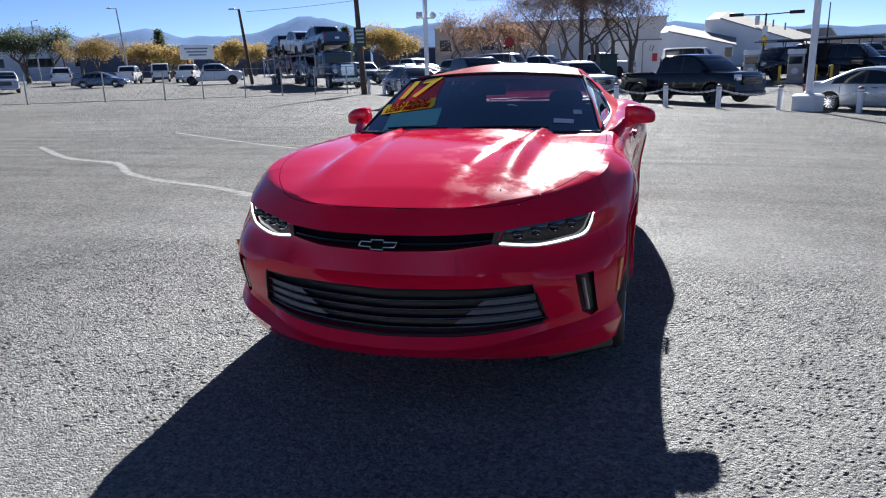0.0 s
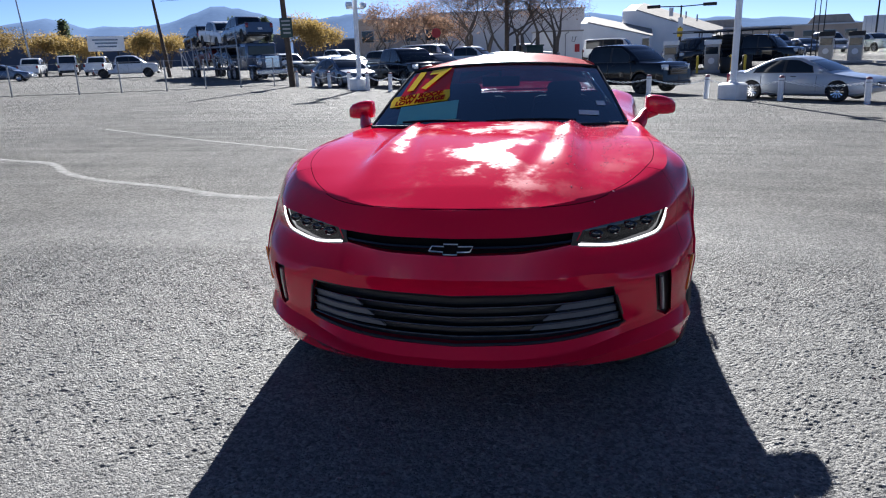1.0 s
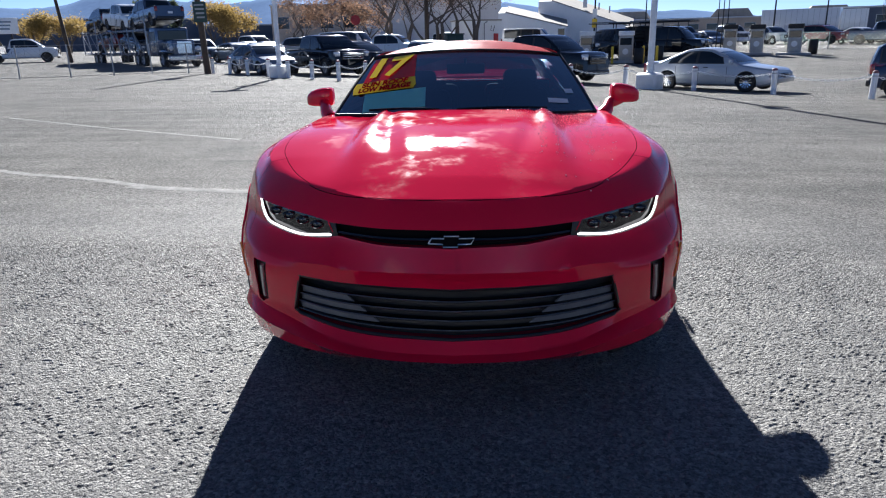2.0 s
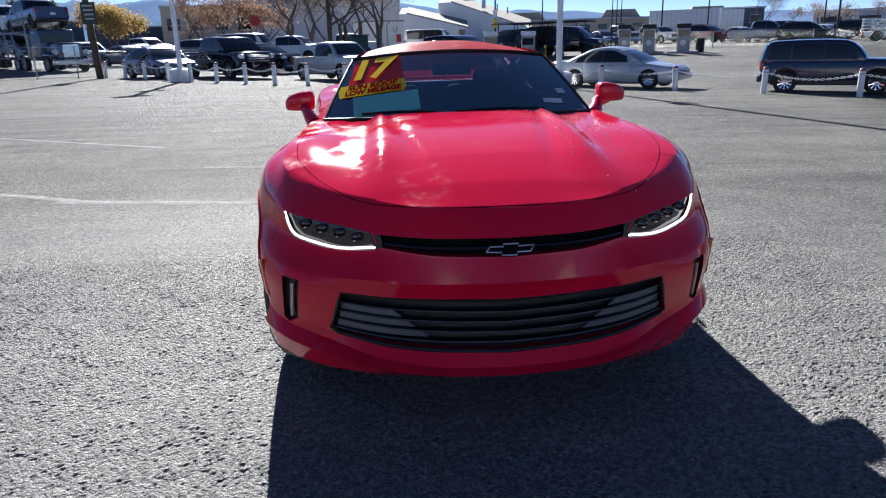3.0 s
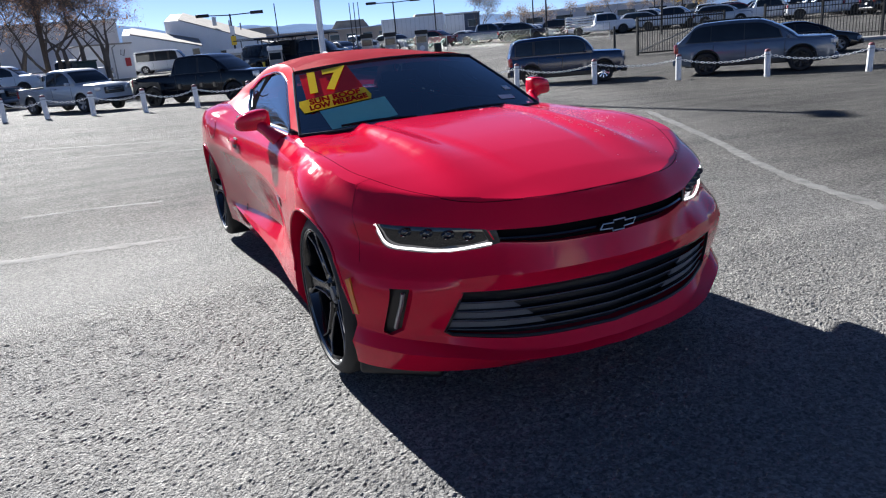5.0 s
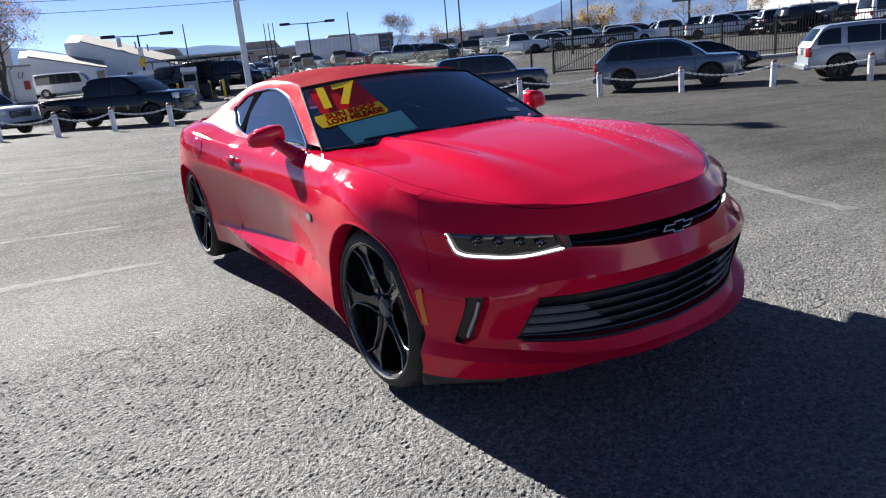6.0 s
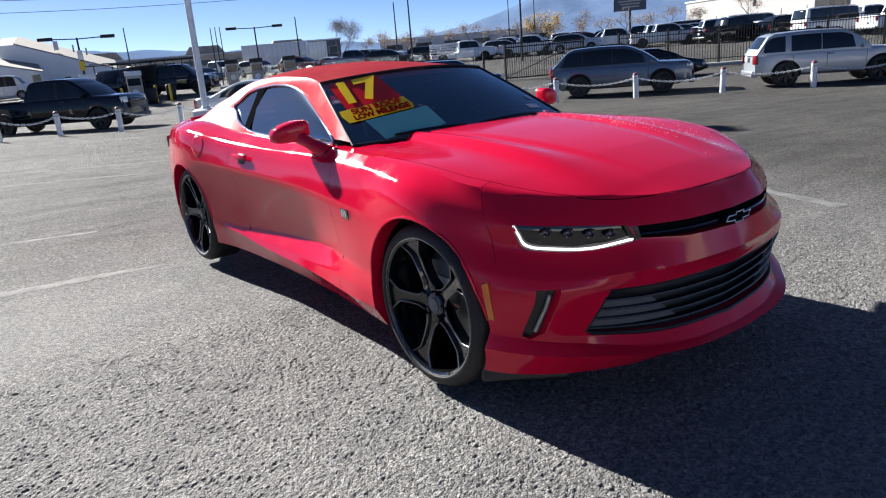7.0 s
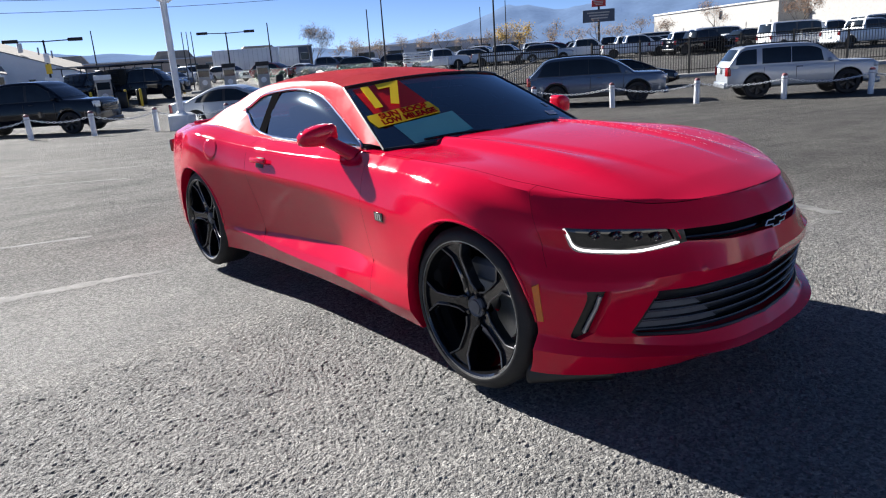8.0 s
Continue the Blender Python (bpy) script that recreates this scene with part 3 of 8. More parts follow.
RIM = [(0, -2.12, 0.756), (0.25, -2.095, 0.762), (0.42, -2.00, 0.772), (0.60, -1.86, 0.790), (0.72, -1.72, 0.812), (0.785, -1.60, 0.836), (0.802, -1.35, 0.878), (0.785, -0.95, 0.895),
       (0.765, -0.42, 0.908), (0.745, 0.3, 0.912), (0.752, 0.85, 0.938), (0.772, 1.4, 0.984), (0.71, 1.85, 0.962), (0.60, 2.20, 0.955), (0.36, 2.38, 0.955), (0, 2.41, 0.955)]
SPINE = [(-2.12, 0.762), (-1.95, 0.815), (-1.70, 0.866), (-1.30, 0.912), (-0.95, 0.936), (-0.75, 0.935), (-0.3, 0.91), (1.3, 0.96), (1.75, 0.968), (2.1, 0.958), (2.41, 0.955)]


def spine_z(y):
    ys = [k[0] for k in SPINE]
    y = min(max(y, ys[0]), ys[-1])
    i = max(j for j in range(len(ys) - 1) if ys[j] <= y + 1e-9)
    return float(spline(SPINE, [i + (y - ys[i]) / (ys[i + 1] - ys[i])])[0][1])


def coupe_shell():
    """Half shell as a grid, mirrored into one closed mesh."""
    at = np.linspace(0, 15, 15 * 10 + 1)
    rows = [spline(r, at) for r in (SILL, LIP, SHELF, GRILLE_LOW, GRILLE_TOP, CREASE, LAMP_LOW, LAMP_TOP, RIM)]
    # a wing stands out under each headlamp, with its tip a third of the way in
    for p in rows[5]:
        if p[1] < -1.6:
            wing = smoothstep(0.385, 0.45, p[0]) * (1 - smoothstep(0.47, 0.64, p[0]))
            p[1] -= 0.007 * wing
            p[2] += 0.010 * wing
    for p in rows[6]:
        if p[1] < -1.6:
            p[1] += 0.009 * smoothstep(0.40, 0.50, p[0]) * (1 - smoothstep(0.62, 0.80, p[0]))
    full = [np.column_stack([rows[0][:, 0] * q, rows[0][:, 1], rows[0][:, 2]]) for q in (0.0, 0.5, 0.97)]
    sharp = {1, 2, 3, 5}
    stack = np.array(rows)
    for k in range(len(rows) - 1):
        steps = 5
        for q in range(steps):
            t = q / steps
            a, b = stack[k], stack[k + 1]
            ta = (b - stack[max(k - 1, 0)]) / 2 if k not in sharp and k > 0 else (b - a)
            tb = (stack[min(k + 2, len(rows) - 1)] - a) / 2 if (k + 1) not in sharp and k + 2 < len(rows) else (b - a)
            full.append((2 * t**3 - 3 * t**2 + 1) * a + (t**3 - 2 * t**2 + t) * ta * 0.8 + (-2 * t**3 + 3 * t**2) * b + (t**3 - t**2) * tb * 0.8)
    rim = rows[-1]
    mid = [spine_z(y) for y in rim[:, 1]]
    for lam in (1.0, 0.96, 0.9, 0.83, 0.75, 0.68, 0.63, 0.60, 0.58, 0.56, 0.54, 0.52, 0.50, 0.47, 0.44, 0.41, 0.38, 0.36, 0.34, 0.32, 0.30, 0.28, 0.26, 0.24, 0.22, 0.17, 0.09, 0.0):
        ring = rim.copy()
        ring[:, 0] *= lam
        for i in range(len(ring)):
            y = ring[i, 1]
            dome = abs(lam) ** 2.1
            z = mid[i] + (rim[i, 2] - mid[i]) * dome
            # soft shoulders along the bonnet and a low dome between them
            if y < -0.7:
                x = ring[i, 0]
                fade = smoothstep(-2.05, -1.45, y)
                dome_edge = 0.30 + 0.14 * (y + 1.07)
                z += fade * (0.021 * smoothstep(0.48, 0.40, x) - 0.016 * smoothstep(0.40, dome_edge + 0.04, x) + 0.008 * smoothstep(dome_edge + 0.045, dome_edge - 0.01, x) - 0.010 * smoothstep(0.70, 0.56, x) * smoothstep(0.42, 0.50, x))
            ring[i, 2] = z
        full.append(ring)
    pts = np.array(full)
    bm = bmesh.new()
    grid_faces(bm, pts)
    grid_faces(bm, pts * np.array([-1, 1, 1]))
    bmesh.ops.remove_doubles(bm, verts=bm.verts, dist=0.0015)
    bmesh.ops.dissolve_degenerate(bm, edges=bm.edges, dist=0.0005)
    return bm, pts


def cut(ob, cutters):
    """Carve closed meshes out of ob for good."""
    tools = []
    for bm in cutters:
        me = bpy.data.meshes.new("tool")
        bmesh.ops.recalc_face_normals(bm, faces=bm.faces)
        bm.to_mesh(me)
        bm.free()
        t = bpy.data.objects.new("tool", me)
        scene.collection.objects.link(t)
        tools.append(t)
        mod = ob.modifiers.new("carve", "BOOLEAN")
        mod.object, mod.operation, mod.solver = t, "DIFFERENCE", "EXACT"
    bpy.context.view_layer.update()
    me = bpy.data.meshes.new_from_object(ob.evaluated_get(bpy.context.evaluated_depsgraph_get()))
    ob.modifiers.clear()
    ob.data = me
    for t in tools:
        bpy.data.objects.remove(t)
    for p in me.polygons:
        p.use_smooth = True
    me.set_sharp_from_angle(angle=radians(32))


WHEEL_Y, WHEEL_Z, WHEEL_R = 1.4055, 0.337, 0.337
GRILLE = [(-0.565, 0.477), (-0.4, 0.470), (-0.2, 0.463), (0, 0.460), (0.2, 0.463), (0.4, 0.470), (0.565, 0.477), (0.612, 0.318), (0.59, 0.304), (0.35, 0.279), (0, 0.266), (-0.35, 0.279), (-0.59, 0.304), (-0.612, 0.318)]
SLOT = [(-0.445, 0.674), (-0.25, 0.672), (0, 0.671), (0.25, 0.672), (0.445, 0.674), (0.425, 0.630), (0.25, 0.616), (0, 0.610), (-0.25, 0.616), (-0.425, 0.630)]
LAMP = [(0.452, 0.678), (0.53, 0.688), (0.62, 0.696), (0.70, 0.704), (0.768, 0.712), (0.766, 0.692), (0.748, 0.638), (0.728, 0.621), (0.66, 0.609), (0.565, 0.602), (0.426, 0.624)]
FOG = [(0.716, 0.498), (0.780, 0.500), (0.797, 0.318), (0.775, 0.305), (0.738, 0.330)]
NOSE = {}


def front_y(x, z):
    """The nose's y at a place on the front, by a plane through the shell's nearest points."""
    P = NOSE["pts"].reshape(-1, 3)
    P = P[P[:, 1] < -1.45]
    d = (P[:, 0] - abs(x)) ** 2 + (P[:, 2] - z) ** 2
    k = np.argsort(d)[:14]
    w = 1 / (d[k] + 2e-4)
    A = np.column_stack([np.ones(len(k)), P[k, 0] - abs(x), P[k, 2] - z])
    sol = np.linalg.lstsq(A * w[:, None] ** 0.5, P[k, 1] * w ** 0.5, rcond=None)[0]
    return float(sol[0])


def on_nose(outline, inset):
    """Points of an outline (x, z) laid on the nose, moved back by inset."""
    return [(x, front_y(x, z) + inset, z) for x, z in outline]


def dense(outline, step=0.03):
    out = []
    for (a, b), (c, d) in zip(outline, outline[1:] + outline[:1]):
        k = max(1, int(math.hypot(c - a, d - b) / step))
        out += [(a + (c - a) * i / k, b + (d - b) * i / k) for i in range(k)]
    return out


def z_span(outline, x):
    """Lowest and highest z of a flat outline at x."""
    zs = []
    for (a, b), (p, q) in zip(outline, outline[1:] + outline[:1]):
        if min(a, p) - 1e-9 <= x <= max(a, p) + 1e-9:
            if abs(p - a) < 1e-9:
                zs += [b, q]
            else:
                zs.append(b + (q - b) * (x - a) / (p - a))
    return (min(zs), max(zs)) if zs else None


def nose_slab(outline, near, far, step=0.03, levels=6):
    """A closed slab bounded by an outline (x, z), both faces following the nose: near and far are offsets behind it."""
    x0, x1 = min(p[0] for p in outline), max(p[0] for p in outline)
    xs = sorted({round(v, 4) for v in list(np.linspace(x0 + 0.0008, x1 - 0.0008, max(4, int((x1 - x0) / step)))) + [p[0] for p in outline if x0 + 0.002 < p[0] < x1 - 0.002]})
    bm = bmesh.new()
    faces = []
    for off in (near, far):
        rows = []
        for x in xs:
            lo, hi = z_span(outline, x)
            hi = max(hi, lo + 0.001)
            rows.append([bm.verts.new((x, front_y(x, lo + (hi - lo) * q) + off, lo + (hi - lo) * q)) for q in np.linspace(0, 1, levels)])
        faces.append(rows)
        for i in range(len(rows) - 1):
            for k in range(levels - 1):
                bm.faces.new((rows[i][k], rows[i + 1][k], rows[i + 1][k + 1], rows[i][k + 1]))
    f, b = faces
    loop = lambda r: [r[i][0] for i in range(len(r))] + [r[-1][k] for k in range(1, levels)] + [r[i][-1] for i in range(len(r) - 2, -1, -1)] + [r[0][k] for k in range(levels - 2, 0, -1)]
    lf, lb = loop(f), loop(b)
    n = len(lf)
    for i in range(n):
        bm.faces.new((lf[i], lf[(i + 1) % n], lb[(i + 1) % n], lb[i]))
    return bm


def nose_panel(outline, inset, thick=0.012):
    """A plate that follows the nose behind an opening."""
    return nose_slab(outline, inset, inset + thick)


def nose_cutter(outline, depth):
    return nose_slab(outline, -0.12, depth, 0.05, 4)


def mirrored(outline):
    return [(-x, z) for x, z in outline][::-1]


def build_wheel(car, side, y):
    w = new("wheel")
    w.parent = car
    w.matrix_basis = pose(side * 0.776, y, WHEEL_Z, 0, 90 * side, 0)
    R = WHEEL_R
    me = bmesh.new()
    lathe(me, [(0.26, -0.11), (R - 0.03, -0.122), (R - 0.01, -0.108), (R, -0.085), (R, 0.082), (R - 0.012, 0.104), (R - 0.035, 0.119), (0.288, 0.118), (0.283, 0.10), (0.283, -0.09)], 56, ring=True)
    part("tyre", me, M["rubber"], w)
    bm = bmesh.new()
    lathe(bm, [(0.255, -0.1), (0.286, -0.1), (0.286, 0.108), (0.281, 0.112), (0.272, 0.106), (0.262, 0.06), (0.255, -0.06)], 56, ring=True)
    part("rim", bm, M["gloss_black"], w)
    bm = bmesh.new()
    lathe(bm, [(0.2815, 0.1085), (0.2855, 0.1085), (0.2855, 0.1135), (0.2815, 0.1135)], 56, ring=True)
    part("rim_edge", bm, M["steel"], w, "machined silver rim edge")
    bm = bmesh.new()
    lathe(bm, [(0.16, -0.05), (0.17, -0.05), (0.17, -0.03), (0.05, -0.03), (0.05, -0.05)], 40, ring=True)
    part("brake_disc", bm, M["steel"], w, "grey steel brake disc")
    bm = bmesh.new()
    box(bm, 0.09, 0.185, -0.09, 0.09, -0.035, 0.01, 0.02)
    part("brake_caliper", bm, M["grey_plastic"], w)
    # five broad hollow spokes: a sunk web between two raised ridges that fork at the hub
    half = [(0.040, 0.030, 0.064), (0.068, 0.040, 0.069), (0.100, 0.027, 0.074), (0.150, 0.025, 0.081), (0.215, 0.029, 0.091), (0.234, 0.042, 0.095), (0.272, 0.076, 0.103)]
    for k in range(5):
        a = 2 * math.pi * k / 5 + 0.33
        turn = Matrix.Rotation(a, 4, "Z")
        bm = bmesh.new()
        rows = [[(r, -o, z - 0.045), (r, -o, z - 0.004), (r, -o + 0.007, z), (r, -o + 0.012, z - 0.011), (r, o - 0.012, z - 0.011), (r, o - 0.007, z), (r, o, z - 0.004), (r, o, z - 0.045)] for r, o, z in half]
        vs = grid_faces(bm, np.array(rows))
        bm.faces.new(vs[0])
        bm.faces.new(vs[-1][::-1])
        bmesh.ops.transform(bm, matrix=turn, verts=bm.verts)
        spoke = part("spoke", bm, M["gloss_black"], w)
        # ridges in a lighter satin, standing for light caught on the spoke's edges
        for e in (-1, 1):
            b2 = bmesh.new()
            tube(b2, [turn @ Vector((r, e * (o - 0.004), z)) for r, o, z in half[1:]], 0.0032, n=6)
            part("ridge", b2, M["satin"], spoke, "satin edge of the spoke, lightened for the light it catches")
    bm = bmesh.new()
    lathe(bm, [(0.045, 0.03), (0.045, 0.064), (0.038, 0.069), (0.031, 0.066), (0.029, 0.072), (0.001, 0.074)], 28)
    part("hub_cap", bm, M["grey_plastic"], w)
    for k in range(5):
        a = 2 * math.pi * k / 5 + 0.33 + math.pi / 5
        bm = bmesh.new()
        rod(bm, (0.05 * math.cos(a), 0.05 * math.sin(a), 0.055), (0.05 * math.cos(a), 0.05 * math.sin(a), 0.074), 0.009, n=6)
        part("wheel_nut", bm, M["black"], w)
    return w


# Side of the cabin: rows from the shoulder up to the roof rail, at nine stations from the windscreen's foot to the tail.
CAB_BASE = [(0.755, -0.50, 0.895), (0.752, -0.10, 0.897), (0.748, 0.2, 0.90), (0.745, 0.45, 0.905), (0.745, 0.70, 0.918), (0.745, 0.95, 0.93), (0.745, 1.15, 0.94), (0.72, 1.48, 0.952), (0.655, 1.80, 0.965)]
CAB_LOW = [(0.708, -0.47, 0.916), (0.704, -0.10, 0.918), (0.701, 0.2, 0.920), (0.694, 0.45, 0.926), (0.682, 0.68, 0.942), (0.642, 0.92, 0.984), (0.586, 1.11, 1.052), (0.64, 1.45, 1.02), (0.635, 1.78, 0.975)]
CAB_TOP = [(0.700, -0.455, 0.936), (0.612, -0.13, 1.060), (0.540, 0.15, 1.148), (0.496, 0.48, 1.194), (0.490, 0.78, 1.184), (0.512, 1.0, 1.156), (0.572, 1.13, 1.080), (0.575, 1.42, 1.075), (0.615, 1.76, 0.982)]
CAB_RAIL = [(0.698, -0.625, 0.928), (0.624, -0.34, 1.082), (0.558, -0.11, 1.198), (0.470, 0.42, 1.240), (0.446, 0.78, 1.240), (0.452, 1.02, 1.222), (0.466, 1.20, 1.188), (0.525, 1.42, 1.108), (0.600, 1.74, 0.988)]


def cabin_side(car, side):
    at = np.linspace(0, 8, 65)
    base, low, top, rail = (spline(r, at) * np.array([side, 1, 1]) for r in (CAB_BASE, CAB_LOW, CAB_TOP, CAB_RAIL))
    bm = bmesh.new()
    grid_faces(bm, np.array([base, low * 0.5 + base * 0.5 + np.array([0.006 * side, 0, 0]), low]))
    grid_faces(bm, np.array([top, top * 0.5 + rail * 0.5 + np.array([0.008 * side, 0, 0.006]), rail]))
    back = slice(48, 65)
    grid_faces(bm, np.array([low[back], (low[back] + top[back]) / 2, top[back]]))
    bmesh.ops.remove_doubles(bm, verts=bm.verts, dist=0.0008)
    part("pillar", bm, M["red_dewy"], car, "red pillar dulled by dew", smooth=50)
    bm = bmesh.new()
    inset = np.array([-0.014 * side, 0, -0.006])
    grid_faces(bm, np.array([top, rail]) + inset)
    grid_faces(bm, np.array([base, low]) + inset)
    grid_faces(bm, np.array([low[48:65], top[48:65]]) + inset)
    grid_faces(bm, np.array([[(0.645 * side, y, 0.34) for y in (-0.6, 0.5, 1.62)], [(0.650 * side, y, 0.90) for y in (-0.6, 0.5, 1.62)]]))
    part("cabin_lining", bm, M["interior"], car)
    g = slice(0, 49)
    inner = lambda p: p - np.array([0.006 * side, 0, 0.002])
    bm = bmesh.new()
    n = 33
    grid_faces(bm, np.array([inner(low[:n] * (1 - q) + top[:n] * q + np.array([0.012 * side * 4 * q * (1 - q), 0, 0])) for q in np.linspace(0, 1, 7)]))
    facing(part("side_window", bm, M["glass_dark"], car, "dark tinted side window"), (side, 0, 0))
    bm = bmesh.new()
    grid_faces(bm, np.array([inner(low[34:49] * (1 - q) + top[34:49] * q + np.array([0.008 * side * 4 * q * (1 - q), 0, 0])) for q in np.linspace(0, 1, 5)]))
    facing(part("quarter_window", bm, M["glass_dark"], car, "small dark tinted quarter window"), (side, 0, 0))
    bm = bmesh.new()
    a, b = low[32] - np.array([0, 0.01, 0]), top[32]
    grid_faces(bm, np.array([[low[32] + (0.004 * side, -0.012, 0), low[35] + (0.004 * side, 0, 0)], [top[32] + (0.004 * side, -0.012, 0), top[35] + (0.004 * side, 0, 0)]]))
    part("door_pillar", bm, M["matte_black"], car)
    bm = bmesh.new()
    loop = [tuple(p + np.array([0.004 * side, 0, 0])) for p in low[:49]] + [tuple(p + np.array([0.004 * side, 0, 0])) for p in top[:49][::-1]]
    tube(bm, loop + loop[:1], 0.0075)
    part("window_trim", bm, M["chrome"], car, "bright silver window surround")


def pane_patch(centre, edge, nu=13, nv=13, bow=2.0):
    """Curved screen between its centre line and side edge, both halves."""
    vs = np.linspace(0, 1, nv)
    c = spline(centre, vs * (len(centre) - 1))
    e = spline(edge, vs * (len(edge) - 1))
    us = np.linspace(-1, 1, 2 * nu - 1)
    rows = []
    for k in range(nv):
        row = []
        for u in us:
            w = abs(u) ** bow
            row.append((u * e[k][0], c[k][1] + (e[k][1] - c[k][1]) * w, c[k][2] + (e[k][2] - c[k][2]) * w))
        rows.append(row)
    return np.array(rows)


SCREEN = pane_patch([(0, -0.81, 0.925), (0, -0.53, 1.092), (0, -0.25, 1.234)], [(0.702, -0.650, 0.914), (0.630, -0.37, 1.066), (0.558, -0.11, 1.198)])


def screen_at(u, v, off=0.0):
    """Place and axes on the windscreen; u -1..1 across, v 0..1 up; off: outwards."""
    R, C = SCREEN.shape[:2]
    i, j = min(v * (R - 1), R - 1.001), min((u + 1) / 2 * (C - 1), C - 1.001)
    a, b = int(i), int(j)
    f = lambda r, c: Vector(SCREEN[r, c])
    p = f(a, b).lerp(f(a + 1, b), i - a).lerp(f(a, b + 1).lerp(f(a + 1, b + 1), i - a), j - b)
    right, up = (f(a, b + 1) - f(a, b)).normalized(), (f(a + 1, b) - f(a, b)).normalized()
    nrm = right.cross(up).normalized()
    return p + nrm * off, right, nrm.cross(right), nrm


def on_screen(outline, u0, v0, material, name, parent, off, tilt=0.0, label=""):
    """A thin film: outline in metres about the point (u0, v0) of the windscreen, bent to its curve."""
    bm = bmesh.new()
    W = 1.2
    o = dense(outline, 0.03)
    ca, sa = math.cos(tilt), math.sin(tilt)
    pts = []
    for a, b in o:
        a, b = a * ca - b * sa, a * sa + b * ca
        v = v0 + b / 0.63
        pts.append(bm.verts.new(screen_at(u0 + a / (0.66 - 0.15 * v), min(max(v, 0), 1), off)[0]))
    f = bm.faces.new(pts)
    bmesh.ops.triangulate(bm, faces=[f])
    return part(name, bm, material, parent, label)


def screen_text(body, size, u0, v0, off, tilt, material, parent, wide=1.0, bold=0.0):
    me = text_mesh(body, size, bold=bold)
    p, r, up, nrm = screen_at(u0, v0, off)
    rot = Matrix((r, up, nrm)).transposed().to_4x4()
    me.transform(Matrix.Translation(p) @ rot @ Matrix.Rotation(tilt, 4, "Z") @ Matrix.Diagonal((wide, 1, 1, 1)))
    me.materials.append(material)
    ob = new("lettering", me)
    ob.parent = parent
    return ob


def surface_line(car, name, pts, r=0.003, material=None):
    bm = bmesh.new()
    tube(bm, pts, r, n=5)
    return part(name, bm, material or M["seam"], car)


def build_coupe():
    car = thing("sports_coupe", "glossy red two-door sports coupe on black wheels, daylight strips lit", "car")
    bm, pts = coupe_shell()
    NOSE["pts"] = pts
    body = part("body", bm, M["red"], car)
    cutters = []
    for s in (-1, 1):
        for y in (-WHEEL_Y, WHEEL_Y):
            c = bmesh.new()
            rod(c, (s * 0.58, y, WHEEL_Z + 0.004), (s * 1.2, y, WHEEL_Z + 0.004), 0.366, n=56)
            cutters.append(c)
    cutters.append(nose_cutter(GRILLE, 0.055))
    cutters.append(nose_cutter(SLOT, 0.035))
    for o in (LAMP, mirrored(LAMP)):
        cutters.append(nose_cutter(o, 0.03))
    for o in (FOG, mirrored(FOG)):
        cutters.append(nose_cutter(o, 0.035))
    well = bmesh.new()
    box(well, -0.66, 0.66, -0.62, 1.66, 0.32, 1.2)
    cutters.append(well)
    cut(body, cutters)
    def skin(p):
        """A pose on the body nearest to p: z outwards, x along the car."""
        ok, loc, nrm, _ = body.closest_point_on_mesh(Vector(p))
        x = Vector((0, 1, 0)) - nrm * nrm.y
        x.normalize()
        y = nrm.cross(x)
        return Matrix.Translation(loc) @ Matrix((x, y, nrm)).transposed().to_4x4()

    def snap_line(name, knots, r=0.0024):
        pts2 = []
        for p in spline(knots, np.linspace(0, len(knots) - 1, 10 * len(knots))):
            ok, loc, nrm, _ = body.closest_point_on_mesh(Vector(p))
            pts2.append(loc - nrm * 0.0019)
        surface_line(car, name, pts2, r)

    # wheel houses
    for s in (-1, 1):
        for y in (-WHEEL_Y, WHEEL_Y):
            b = bmesh.new()
            n = 24
            rows = []
            for x in (0.585, 0.855):
                rows.append([(s * x, y + 0.362 * math.cos(a), WHEEL_Z + 0.004 + 0.362 * math.sin(a)) for a in np.linspace(-0.35, math.pi + 0.35, n)])
            grid_faces(b, np.array(rows))
            vs = [b.verts.new(p) for p in rows[0]]
            b.faces.new(vs)
            part("wheel_arch_liner", b, M["black"], car)
            b = bmesh.new()
            lip = []
            for a in np.linspace(0.06, math.pi - 0.06, 40):
                ok, loc, nrm, _ = body.closest_point_on_mesh(Vector((s * 0.95, y + 0.372 * math.cos(a), WHEEL_Z + 0.004 + 0.372 * math.sin(a))))
                lip.append(tuple(loc + nrm * 0.001))
            tube(b, lip, 0.0055, n=8)
            part("wheel_arch_lip", b, M["red"], car)
            build_wheel(car, s, y)
    # lower grille with its slats
    part("grille_backing", nose_panel(GRILLE, 0.05), M["black"], car)
    for k in range(4):
        z0 = 0.322 + 0.037 * k
        o = []
        xs = np.linspace(-0.600 + 0.01 * k, 0.600 - 0.01 * k, 34)
        b = bmesh.new()
        rows = []
        for x in xs:
            zz = z0 - 0.024 * (1 - (abs(x) / 0.60) ** 1.5)
            fy = front_y(x, zz)
            rows.append([(x, fy + 0.045, zz + 0.004), (x, fy + 0.020, zz + 0.004), (x, fy + 0.014, zz), (x, fy + 0.020, zz - 0.006), (x, fy + 0.045, zz - 0.008)])
        grid_faces(b, np.array(rows))
        slat = part("grille_slat", b, M["gloss_black"], car)
        b = bmesh.new()
        tube(b, [row[2] for row in rows], 0.0024, n=6)
        part("slat_edge", b, M["satin"], slat, "thin satin edge of the slat")
    for s in (-1, 1):
        for k in range(3):
            z0 = 0.327 + 0.037 * k
            inner_x = 0.27 + 0.045 * k
